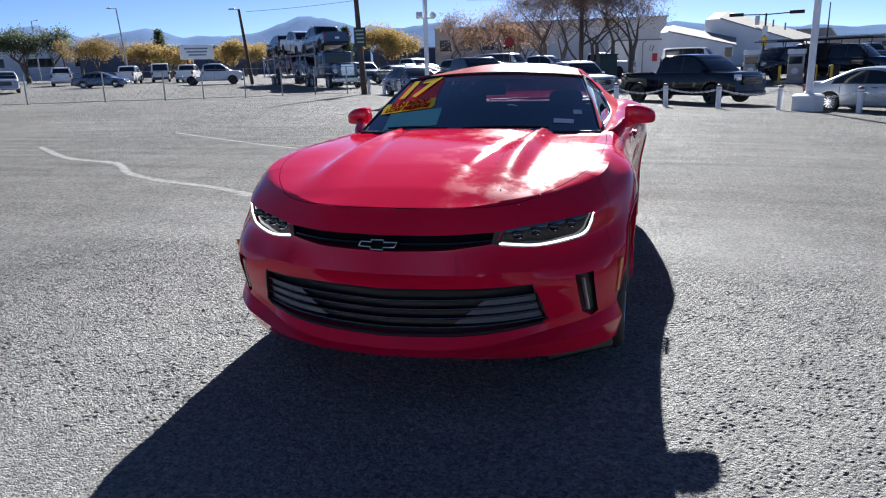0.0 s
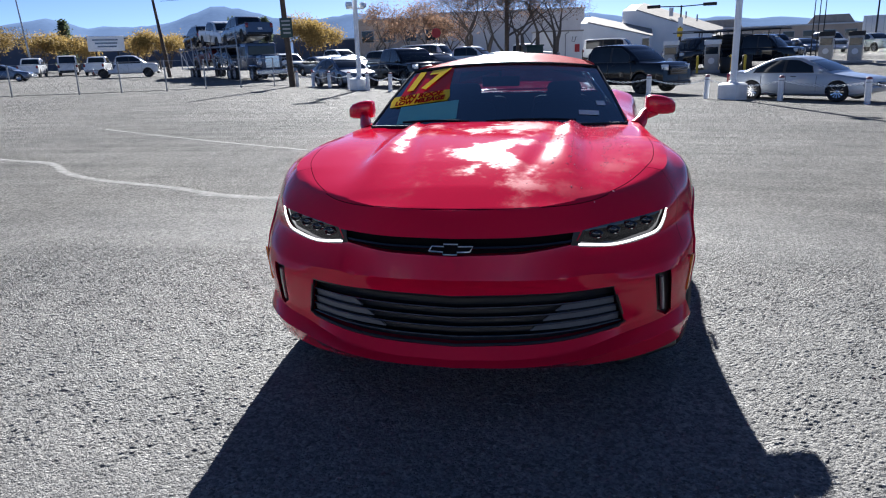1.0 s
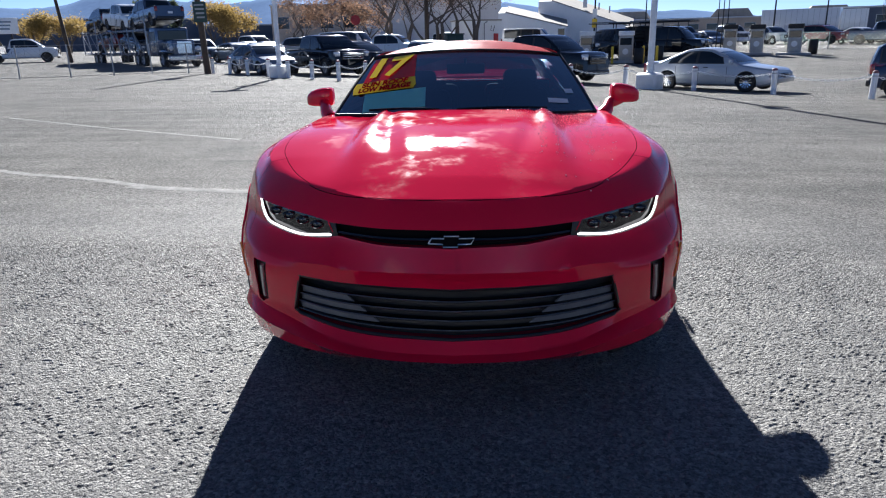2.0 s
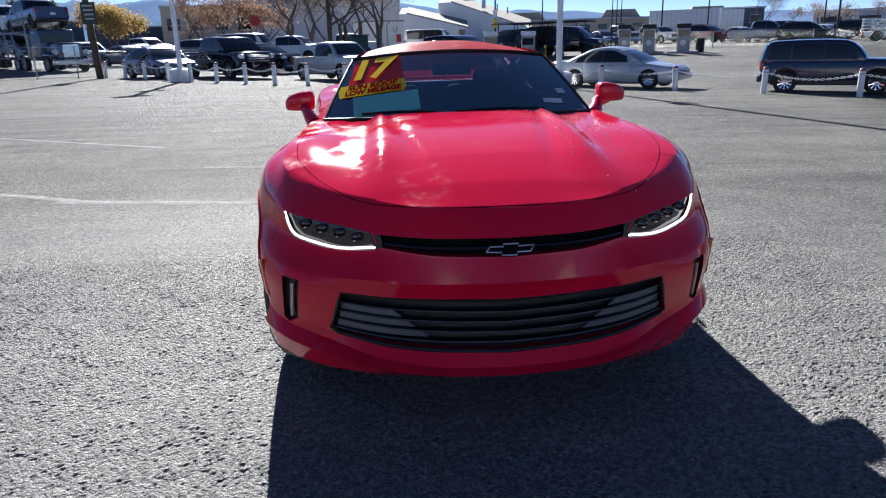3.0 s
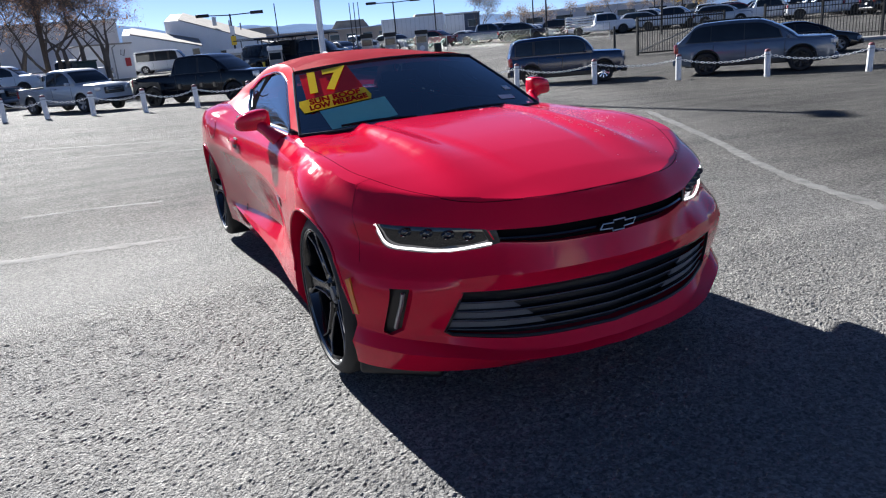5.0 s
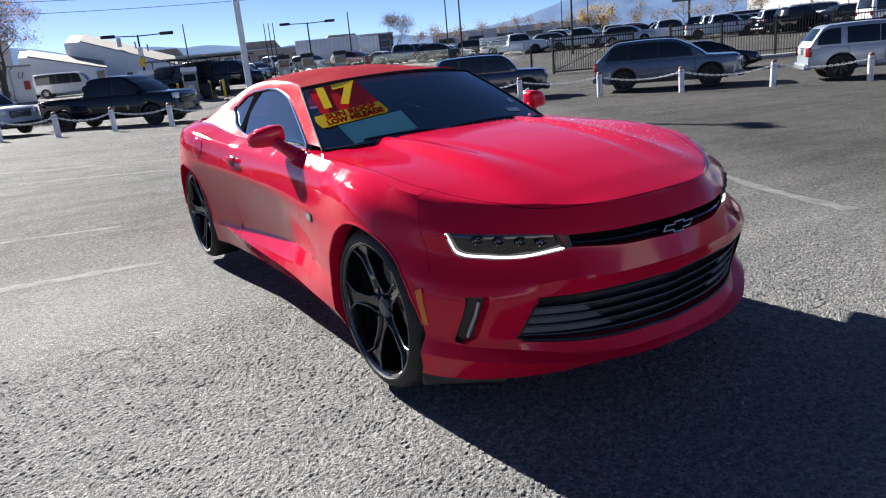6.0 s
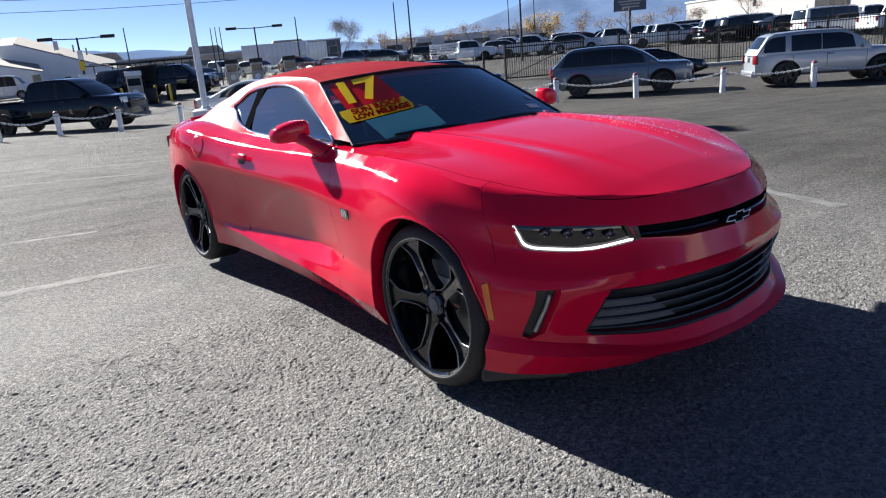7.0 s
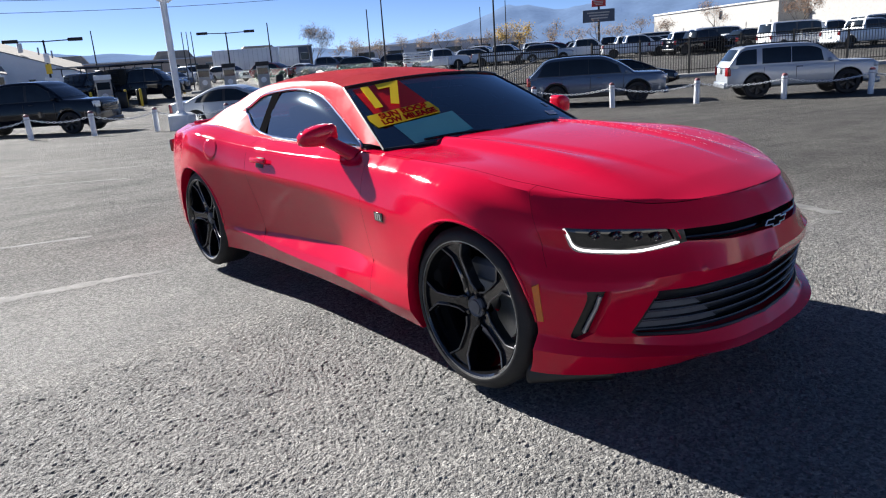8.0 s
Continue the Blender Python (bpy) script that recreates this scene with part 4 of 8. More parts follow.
            o = [(s * (0.592 - 0.010 * k), z0 - 0.002), (s * (0.585 - 0.010 * k), z0 + 0.026), (s * (inner_x + 0.035), z0 + 0.016), (s * inner_x, z0 - 0.012)]
            part("grille_insert", nose_panel(o if s < 0 else o[::-1], 0.028, 0.01), M["grey_plastic"], car, "blue-grey blanked grille section")
    b = bmesh.new()
    tube(b, on_nose(dense(GRILLE, 0.04) + [GRILLE[0]], 0.006), 0.007)
    part("grille_surround", b, M["black"], car)
    # upper slot and emblem
    part("slot_backing", nose_panel(SLOT, 0.032), M["matte_black"], car)
    b = bmesh.new()
    tube(b, on_nose([(x, 0.640 - 0.004 * (1 - (x / 0.44) ** 2)) for x in np.linspace(-0.43, 0.43, 24)], 0.012), 0.007)
    part("slot_bar", b, M["gloss_black"], car)
    cross = [(-0.078, 0.002), (-0.066, 0.021), (-0.024, 0.021), (-0.024, 0.030), (0.026, 0.030), (0.026, 0.021), (0.078, 0.021), (0.066, 0.000), (0.022, 0.000), (0.022, -0.010), (-0.028, -0.010), (-0.028, 0.000)]
    cross = [(x, z * 0.95 + 0.631) for x, z in cross]
    part("emblem", nose_panel(cross, -0.016, 0.012), M["matte_black"], car, "black emblem plate with a thin chrome rim")
    b = bmesh.new()
    tube(b, [(x, -2.212 + abs(x) * 0.1, z) for x, z in cross + cross[:1]], 0.0024)
    part("emblem_rim", b, M["bright_trim"], car)
    # lamps
    for s in (-1, 1):
        flip = (lambda o: o) if s > 0 else mirrored
        lamp = part("headlight", nose_panel(flip(LAMP), 0.022), M["lens"], car, "smoked headlight with a lit white strip")
        strip = [(0.767, 0.708), (0.758, 0.678), (0.747, 0.648), (0.730, 0.631), (0.66, 0.617), (0.565, 0.610), (0.436, 0.628)]
        b = bmesh.new()
        P = spline(np.array([(s * x, front_y(x, z) + 0.004, z) for x, z in strip]), np.linspace(0, 6, 40))
        tube(b, [tuple(p) for p in P], 0.0045, n=8)
        part("light_strip", b, M["drl"], lamp, "lit white daylight strip")
        b = bmesh.new()
        tube(b, [(p[0], p[1] + 0.002, p[2] - 0.0075) for p in P], 0.0058, n=8)
        part("light_guide", b, M["guide"], lamp, "pale ribbed light guide under the strip")
        for k in range(4):
            x = 0.50 + 0.062 * k
            z = 0.655 + 0.008 * k
            b = bmesh.new()
            lathe(b, [(0.024, 0.0), (0.026, 0.01), (0.020, 0.014), (0.014, 0.008), (0.001, 0.012)], 16, pose(s * x, front_y(x, z) + 0.018, z, 90, 0, 0) @ Matrix.Diagonal((1, 0.62, 1, 1)))
            part("lamp_lens", b, M["lens_dim"], lamp, "small clear projector lens")
        part("lamp_end_cover", nose_panel(flip([(0.420, 0.677), (0.462, 0.681), (0.440, 0.622), (0.412, 0.628)]), 0.0005, 0.006), M["black"], car)
        part("fog_housing", nose_panel(flip(FOG), 0.026), M["black"], car)
        b = bmesh.new()
        tube(b, [(s * x, front_y(x, z) + 0.012, z) for x, z in ((0.742, 0.480), (0.748, 0.43), (0.755, 0.38), (0.760, 0.335))], 0.008, n=8)
        part("fog_strip", b, M["steel"], car, "thin silver lamp strip")
        b = bmesh.new()
        prism(b, [(-0.013, 0.07), (0.010, 0.07), (0.017, -0.065), (-0.008, -0.075)], 0.008, skin((s * 0.91, -1.80, 0.445)) @ pose(0, 0, 0, -90, 0, 0))
        part("side_marker", b, M["amber"], car, "amber side marker lens")
        # door handle and badge
        b = bmesh.new()
        box(b, -0.045, 0.045, -0.03, 0.03, -0.01, 0.0035, 0.003, skin((s * 0.92, 0.41, 0.822)), 2)
        part("handle_recess", b, M["black"], car)
        b = bmesh.new()
        box(b, -0.09, 0.09, -0.015, 0.015, 0.008, 0.028, 0.009, skin((s * 0.92, 0.41, 0.832)), 2)
        part("door_handle", b, M["red"], car)
        b = bmesh.new()
        box(b, -0.036, 0.036, -0.021, 0.021, -0.001, 0.004, 0.001, skin((s * 0.92, -0.83, 0.645)))
        badge = part("badge", b, M["gloss_black"], car, "small silver and black fender badge")
        for k in (-0.018, 0.0, 0.018):
            b = bmesh.new()
            box(b, k - 0.006, k + 0.006, -0.015, 0.015, 0.004, 0.006, 0, skin((s * 0.92, -0.83, 0.645)))
            part("writing_bar", b, M["chrome"], badge)
        # mirror: a rounded shell that thins towards its outer end, on a stout raked arm
        b = bmesh.new()
        rows = []
        for x, zc, hz, yc, hy in ((0.776, 0.988, 0.030, -0.315, 0.030), (0.780, 0.989, 0.045, -0.315, 0.048), (0.795, 0.990, 0.052, -0.315, 0.058), (0.83, 0.989, 0.053, -0.310, 0.064), (0.87, 0.985, 0.050, -0.300, 0.062), (0.905, 0.979, 0.044, -0.287, 0.054), (0.930, 0.973, 0.035, -0.275, 0.043), (0.942, 0.969, 0.024, -0.268, 0.030), (0.946, 0.967, 0.010, -0.265, 0.012)):
            row = []
            for a in np.linspace(0, 2 * math.pi, 29):
                c, d = math.cos(a), math.sin(a)
                y = yc + hy * math.copysign(abs(c) ** 0.48, c)
                row.append((s * x + (0.045 if s > 0 else 0.0), min(y, yc + 0.030) - (0.05 if s > 0 else 0.0), zc + hz * math.copysign(abs(d) ** 0.48, d)))
            rows.append(row)
        vs = grid_faces(b, np.array(rows))
        bmesh.ops.remove_doubles(b, verts=b.verts, dist=0.0004)
        bmesh.ops.holes_fill(b, edges=b.edges)
        mirror = part("side_mirror", b, M["red"], car, smooth=50)
        b = bmesh.new()
        box(b, -0.068, 0.062, 0.0, 0.005, -0.040, 0.040, 0.003, pose(s * 0.862 + (0.045 if s > 0 else 0.0), -0.274 - (0.05 if s > 0 else 0.0), 0.984, 0, 5 * s, 8 * s))
        part("mirror_glass", b, M["chrome"], mirror, "reflecting mirror glass")
        b = bmesh.new()
        tube(b, [(s * 0.765, -0.50, 0.878), (s * 0.790, -0.465, 0.905), (s * 0.812, -0.40, 0.935), (s * 0.828 + (0.045 if s > 0 else 0.0), -0.33 - (0.05 if s > 0 else 0.0), 0.962)], [0.044, 0.036, 0.031, 0.036], n=12)
        part("mirror_arm", b, M["red"], mirror)
        # door and panel seams
        snap_line("door_seam", [(s * 0.772, -0.66, 0.905), (s * 0.868, -0.66, 0.82), (s * 0.862, -0.67, 0.65), (s * 0.862, -0.68, 0.5), (s * 0.868, -0.70, 0.33), (s * 0.893, -0.70, 0.24)])
        snap_line("door_seam", [(s * 0.76, 0.60, 0.92), (s * 0.888, 0.60, 0.825), (s * 0.872, 0.585, 0.66), (s * 0.866, 0.56, 0.52), (s * 0.868, 0.52, 0.34), (s * 0.893, 0.50, 0.24)])
        snap_line("bumper_seam", [(s * 0.698, -1.640, 0.845), (s * 0.755, -1.652, 0.832), (s * 0.785, -1.675, 0.812), (s * 0.812, -1.715, 0.74), (s * 0.828, -1.765, 0.655), (s * 0.842, -1.80, 0.585)])
        cabin_side(car, s)
        b = bmesh.new()
        box(b, s * 0.667 - 0.047, s * 0.667 + 0.047, -0.52, 1.15, 0.40, 0.928, 0.012)
        part("door_trim", b, M["interior"], car)
        b = bmesh.new()
        box(b, -0.17, 0.17, -0.022, 0.022, -0.045, 0.05, 0.02, pose(s * 0.715, -1.79, 0.135, -14, 0, 42 * s), 3)
        part("air_deflector", b, M["black"], car, "black plastic air deflector under the bumper")
        if s < 0:
            ring = lambda q: [(s * 0.93, 1.06 + q * 0.088 * math.cos(a), 0.868 + q * 0.088 * math.sin(a)) for a in np.linspace(0, 2 * math.pi, 33)]
            b = bmesh.new()
            rows = []
            for q in (0.02, 0.4, 0.75, 0.96, 1.0):
                row = []
                for p in ring(q):
                    ok, loc, nrm, _ = body.closest_point_on_mesh(Vector(p))
                    row.append(tuple(loc + nrm * (0.0012 if q < 0.98 else -0.001)))
                rows.append(row)
            grid_faces(b, np.array(rows))
            part("fuel_flap", b, M["red"], car, smooth=80)
            snap_line("fuel_flap_seam", ring(1.02), 0.0021)
        b = bmesh.new()
        box(b, -0.17, 0.17, -0.02, 0.02, -0.05, 0.05, 0.015, pose(s * 0.57, 2.40, 0.79, 0, 0, -22 * s), 2)
        part("tail_light", b, M["red_lens"], car, "red tail light lens")
    # bonnet shut line
    half = [(0.735, -0.62), (0.757, -0.90), (0.762, -1.15), (0.757, -1.38), (0.735, -1.54), (0.698, -1.640), (0.632, -1.775), (0.567, -1.87), (0.496, -1.955), (0.391, -2.03), (0.257, -2.085), (0.135, -2.108), (0, -2.112)]
    shut = [(-x, y, 0.76 + 0.17 * smoothstep(-2.1, -0.9, y)) for x, y in half]
    shut += [(-x, y, z) for x, y, z in shut[-2::-1]]
    snap_line("bonnet_seam", shut, 0.0028)
    # drops of melted frost on one side of the bonnet
    rnd = random.Random(8)
    b = bmesh.new()
    for k in range(1100):
        if k % 4:
            x, y = 0.66 - abs(rnd.gauss(0, 0.17)), -0.72 - abs(rnd.gauss(0, 0.40))
        else:
            y = rnd.uniform(-1.75, -0.8)
            x = rnd.choice((0.36, 0.44, 0.57)) + 0.05 * (y + 1.2) + rnd.gauss(0, 0.008)
        ok, loc, nrm, _ = body.closest_point_on_mesh(Vector((x, y, 0.95)))
        q = rnd.uniform(0.0010, 0.0032)
        m = Matrix.Translation(loc) @ nrm.to_track_quat("Z", "Y").to_matrix().to_4x4()
        lathe(b, [(q, -0.0002), (q * 0.75, q * 0.45), (0.0002, q * 0.62)], 7, m)
    tagged(part("dew", b, M["water"], car, smooth=80), "fine scatter of water drops, sun glint painted as pale colour", "", "", "stuff")
    # glass, roof
    bm = bmesh.new()
    grid_faces(bm, SCREEN)
    facing(part("windscreen", bm, M["glass"], car, "tinted windscreen with stickers on it", smooth=60), (0, -1, 1))
    roof = pane_patch([(0, -0.25, 1.234), (0, 0.1, 1.272), (0, 0.5, 1.292), (0, 0.9, 1.278), (0, 1.22, 1.226)], [(0.558, -0.11, 1.198), (0.470, 0.42, 1.240), (0.446, 0.78, 1.240), (0.452, 1.02, 1.222), (0.466, 1.20, 1.188)], nv=25, bow=2.6)
    bm = bmesh.new()
    grid_faces(bm, roof)
    bmesh.ops.solidify(bm, geom=bm.faces[:], thickness=0.03)
    part("roof", bm, M["red_dewy"], car, "red roof dulled by dew", smooth=50)
    bm = bmesh.new()
    grid_faces(bm, roof * np.array([0.98, 1, 1]) - np.array([0, 0, 0.036]))
    part("headliner", bm, M["interior"], car)
    bm = bmesh.new()
    grid_faces(bm, np.array([[(x, 1.64, 0.34) for x in (-0.65, 0, 0.65)], [(x, 1.62, 0.96) for x in (-0.65, 0, 0.65)]]))
    grid_faces(bm, np.array([[(x, -0.605, 0.34) for x in (-0.65, 0, 0.65)], [(x, -0.605, 0.90) for x in (-0.65, 0, 0.65)]]))
    part("cabin_lining", bm, M["interior"], car)
    bm = bmesh.new()
    grid_faces(bm, pane_patch([(0, 1.22, 1.226), (0, 1.5, 1.13), (0, 1.82, 0.995)], [(0.466, 1.20, 1.188), (0.525, 1.42, 1.108), (0.600, 1.74, 0.988)]))
    facing(part("rear_window", bm, M["glass_dark"], car, "dark tinted rear window", smooth=60), (0, -1, -1))
    bm = bmesh.new()
    tube(bm, [(x, 2.33 - 0.14 * (x / 0.55) ** 2, 0.958 + 0.006 * (1 - (x / 0.55) ** 2)) for x in np.linspace(-0.55, 0.55, 16)], 0.02, n=8, flat=0.6)
    part("rear_spoiler", bm, M["red"], car)
    bm = bmesh.new()
    tube(bm, [tuple(p) for p in SCREEN[0]], 0.009, n=6)
    part("cowl", bm, M["black"], car)
    bm = bmesh.new()
    tube(bm, [tuple(p + np.array([0, -0.004, 0.004])) for p in SCREEN[-1]], 0.007, n=6)
    part("screen_seal", bm, M["black"], car)
    for s in (-1, 1):
        bm = bmesh.new()
        tube(bm, [tuple(p) for p in SCREEN[:, 0 if s < 0 else -1]], 0.008, n=6)
        part("screen_seal", bm, M["black"], car)
    for u0, u1 in ((-0.72, -0.18), (-0.05, 0.62)):
        bm = bmesh.new()
        pts2 = [screen_at(u, 0.035 + 0.02 * math.sin(3.1 * (u - u0) / (u1 - u0)), 0.014)[0] for u in np.linspace(u0, u1, 9)]
        tube(bm, pts2, 0.007, n=6)
        part("wiper", bm, M["gloss_black"], car)
    # antenna fin on the roof
    bm = bmesh.new()
    prism(bm, [(-0.08, 0), (0.08, 0), (0.085, 0.035), (0.05, 0.04)], 0.03, pose(0, 1.05, 1.255, 0, 0, 90), 0.006)
    part("aerial_fin", bm, M["white_paint"], car)
    # cabin inside
    bm = bmesh.new()
    box(bm, -0.64, 0.64, -0.6, 1.6, 0.325, 0.36)
    part("cabin_floor", bm, M["interior"], car)
    bm = bmesh.new()
    box(bm, -0.64, 0.64, -0.60, -0.22, 0.6, 0.90, 0.06, seg=3)
    part("dashboard", bm, M["interior"], car)
    bm = bmesh.new()
    bmesh.ops.create_circle(bm, segments=28, radius=0.18)
    ring = [Vector((0.18 * math.cos(a), 0.18 * math.sin(a), 0)) for a in np.linspace(0, 2 * math.pi, 29)]
    bm.clear()
    tube(bm, [pose(0.36, -0.14, 0.88, 65, 0, 0) @ v for v in ring], 0.014)
    rod(bm, (0.36, -0.14, 0.88), (0.36, -0.3, 0.80), 0.03)
    part("steering_wheel", bm, M["interior"], car)
    for x, y in ((-0.36, 0.25), (0.36, 0.25), (-0.33, 0.98), (0.33, 0.98)):
        bm = bmesh.new()
        box(bm, x - 0.24, x + 0.24, y - 0.25, y + 0.25, 0.36, 0.56, 0.06, seg=2)
        box(bm, x - 0.23, x + 0.23, 0, 0.14, 0, 0.50, 0.06, pose(0, y + 0.2, 0.5, -18, 0, 0), 2)
        box(bm, x - 0.12, x + 0.12, 0.02, 0.12, 0.50, 0.64 if y < 0.5 else 0.52, 0.01 if y > 0.5 else 0.04, pose(0, y + 0.2, 0.5, -18, 0, 0), 2)
        part("seat", bm, M["interior"], car)
    bm = bmesh.new()
    box(bm, -0.11, 0.11, -0.012, 0.012, -0.03, 0.03, 0.01, pose(0, -0.30, 1.135, 12, 0, 0), 2)
    rod(bm, (0, -0.30, 1.14), (0, -0.33, 1.19), 0.008)
    part("rear_view_mirror", bm, M["black"], car)
    # films and papers on the windscreen
    on_screen([(-0.125, -0.14), (0.15, -0.12), (0.13, 0.145), (-0.10, 0.145)], -0.73, 0.72, M["sticker_red"], "price_sticker", car, 0.003, 0.10, "red windscreen sticker with a yellow year number")
    screen_text("17", 0.30, -0.755, 0.735, 0.0065, 0.10, M["yellow"], car, 0.80, 0.012)
    on_screen([(-0.165, -0.055), (0.155, -0.055), (0.168, -0.02), (0.160, 0.058), (-0.155, 0.058), (-0.168, 0.01)], -0.70, 0.415, M["yellow"], "banner_sticker", car, 0.0045, 0.17, "yellow windscreen banner with dark red lettering")
    screen_text("SUN ROOF", 0.064, -0.70, 0.452, 0.0085, 0.17, M["letter"], car, 0.86, 0.0028)
    screen_text("LOW MILEAGE", 0.060, -0.685, 0.372, 0.0085, 0.17, M["letter"], car, 0.78, 0.0028)
    on_screen([(-0.155, -0.085), (0.165, -0.085), (0.165, 0.085), (-0.155, 0.085)], -0.57, 0.20, M["sheet"], "price_sheet", car, 0.002, 0.16, "pale printed sheet behind the glass")
    on_screen([(-0.05, -0.02), (0.05, -0.02), (0.05, 0.02), (-0.05, 0.02)], 0.74, 0.16, M["paper"], "small_sticker", car, 0.003, -0.1)
    on_screen([(-0.022, -0.022), (0.022, -0.022), (0.022, 0.022), (-0.022, 0.022)], 0.86, 0.30, M["paper"], "small_sticker", car, 0.003)
    return car


build_coupe()


# ---------------------------------------------------------------- other vehicles
def wheel_meshes(R, width, rim_mat, spokes, key, cache={}):
    """Tyre, rim and spoke meshes for one size, built once. Axis along z, face up."""
    if key in cache:
        return cache[key]
    r = R * 0.66
    bm = bmesh.new()
    prof = [(r, -width / 2), (R - 0.03, -width / 2), (R, -width / 2 + 0.03), (R, width / 2 - 0.03), (R - 0.03, width / 2), (r + 0.006, width / 2 - 0.004), (r, width / 2 - 0.03)]
    lathe(bm, prof, 28, ring=True)
    tyre = link_mesh("tyre", bm, M["rubber"])
    bm = bmesh.new()
    lathe(bm, [(r * 0.9, -width / 2 + 0.02), (r, -width / 2 + 0.02), (r + 0.004, width / 2 - 0.012), (r - 0.008, width / 2 - 0.008), (r * 0.9, width / 2 - 0.05)], 28, ring=True)
    lathe(bm, [(r * 0.92, -0.03), (r * 0.92, -0.02), (0.001, -0.015)], 20)
    rim = link_mesh("rim", bm, [M["black"] if rim_mat != M["steel"] else M["grey_plastic"]])
    bm = bmesh.new()
    for k in range(spokes):
        a = 2 * math.pi * k / spokes
        rows = []
        for q, w in ((0.12, 0.13), (0.5, 0.85 / spokes), (1.0, 1.5 / spokes)):
            z = width / 2 - 0.055 + 0.035 * q
            rows.append([(r * q, -w * r, z - 0.02), (r * q, -w * r * 0.7, z), (r * q, w * r * 0.7, z), (r * q, w * r, z - 0.02)])
        P = np.array(rows)
        ca, sa = math.cos(a), math.sin(a)
        Q = P.copy()
        Q[..., 0], Q[..., 1] = P[..., 0] * ca - P[..., 1] * sa, P[..., 0] * sa + P[..., 1] * ca
        grid_faces(bm, Q)
    lathe(bm, [(r * 0.22, width / 2 - 0.06), (r * 0.22, width / 2 - 0.035), (r * 0.14, width / 2 - 0.028), (0.001, width / 2 - 0.026)], 14)
    spoke = link_mesh("spokes", bm, rim_mat)
    cache[key] = (tyre, rim, spoke)
    return cache[key]


def add_wheels(car, W, wb, R, rim_mat, spokes, key, shift=0.0, width=0.22):
    tyre, rim, spoke = wheel_meshes(R, width, rim_mat, spokes, key)
    for s in (-1, 1):
        for y in (-wb / 2 + shift, wb / 2 + shift):
            w = new("wheel")
            w.parent = car
            w.matrix_basis = pose(s * (W / 2 - width / 2 - 0.015), y, R, 0, 90 * s, 0)
            for name, me in (("tyre", tyre), ("rim", rim), ("spokes", spoke)):
                o = new(name, me)
                o.parent = w


def loft_body(L, W, tops, z_low, nose=0.10, tail=0.08):
    """Lower body of a vehicle: stations along its length, each a rounded half section, mirrored."""
    ys = np.linspace(-L / 2, L / 2, 41)
    ty = [t[0] for t in tops]
    tz = [t[1] for t in tops]
    rows = []
    for y in ys:
        top = float(np.mean([np.interp(y + d, ty, tz) for d in np.linspace(-0.16, 0.16, 9)]))
        f = 1 - nose * smoothstep(-L / 2 + 0.75, -L / 2, y) ** 1.5 - tail * smoothstep(L / 2 - 0.6, L / 2, y) ** 1.5
        w = W / 2 * f
        low = z_low + 0.0 + 0.10 * smoothstep(-L / 2 + 0.5, -L / 2, y) + 0.08 * smoothstep(L / 2 - 0.5, L / 2, y)
        rows.append([(0, y, low), (w * 0.9, y, low), (w * 0.975, y, low + 0.05), (w, y, low + 0.22), (w * 0.985, y, (low + top) / 2), (w * 0.99, y, top - 0.16), (w * 0.965, y, top - 0.06), (w * 0.90, y, top - 0.012), (w * 0.75, y, top), (w * 0.4, y, top + 0.012), (0, y, top + 0.016)])
    # draw the ends in a little, for a rounded nose and tail
    P = np.array(rows)
    prof = np.array([0.02, 0.02, 0.03, 0.0, 0.0, 0.02, 0.06, 0.10, 0.12, 0.12, 0.12])
    plan = np.array([0.0, 0.07, 0.09, 0.10, 0.10, 0.09, 0.08, 0.07, 0.04, 0.01, 0.0])
    P[0, :, 1] += prof * 0.8 + plan
    P[1, :, 1] += (prof * 0.8 + plan) * 0.5
    P[-1, :, 1] -= prof * 0.5 + plan * 0.7
    P[-2, :, 1] -= (prof * 0.5 + plan * 0.7) * 0.5
    bm = bmesh.new()
    for s in (1, -1):
        Q = P * np.array([s, 1, 1])
        vs = grid_faces(bm, Q)
        bm.faces.new(vs[0])
        bm.faces.new(vs[-1][::-1])
    bmesh.ops.remove_doubles(bm, verts=bm.verts, dist=0.002)
    return bm


def arch_cutters(W, wb, R, gap, shift=0.0):
    out = []
    for s in (-1, 1):
        for y in (-wb / 2 + shift, wb / 2 + shift):
            c = bmesh.new()
            rod(c, (s * (W / 2 - 0.34), y, R), (s * (W / 2 + 0.3), y, R), R + gap, n=28)
            out.append(c)
    return out


def cabin_outline(belt, roof, yb0, yr0, yr1, yb1):
    """Side outline of a cabin from cowl to tail, with rounded upper corners and a slightly bowed roof."""
    a, b, c, d = (np.array(p) for p in ((yb0, belt - 0.06), (yr0, roof - 0.02), (yr1, roof - 0.03), (yb1, belt - 0.06)))
    mid = (b + c) / 2 + np.array((0, 0.045))

    def bend(p, q, r, cut_p, cut_r):
        s0, s1 = q + (p - q) * cut_p, q + (r - q) * cut_r
        return [(1 - t) ** 2 * s0 + 2 * t * (1 - t) * q + t * t * s1 for t in np.linspace(0, 1, 9)]

    pts = [a + (b - a) * t for t in np.linspace(0, 0.74, 10)[:-1]]
    pts = [p + np.array((-1, 1)) * 0.022 * math.sin(math.pi * k / 11) for k, p in enumerate(pts)]
    pts += bend(a, b, mid, 0.26, 0.26) + bend(b, mid, c, 0.5, 0.5)[1:] + bend(mid, c, d, 0.22, 0.18)
    pts += [c + (d - c) * t for t in np.linspace(0.18, 1, 9)[1:]]
    return np.array(pts)


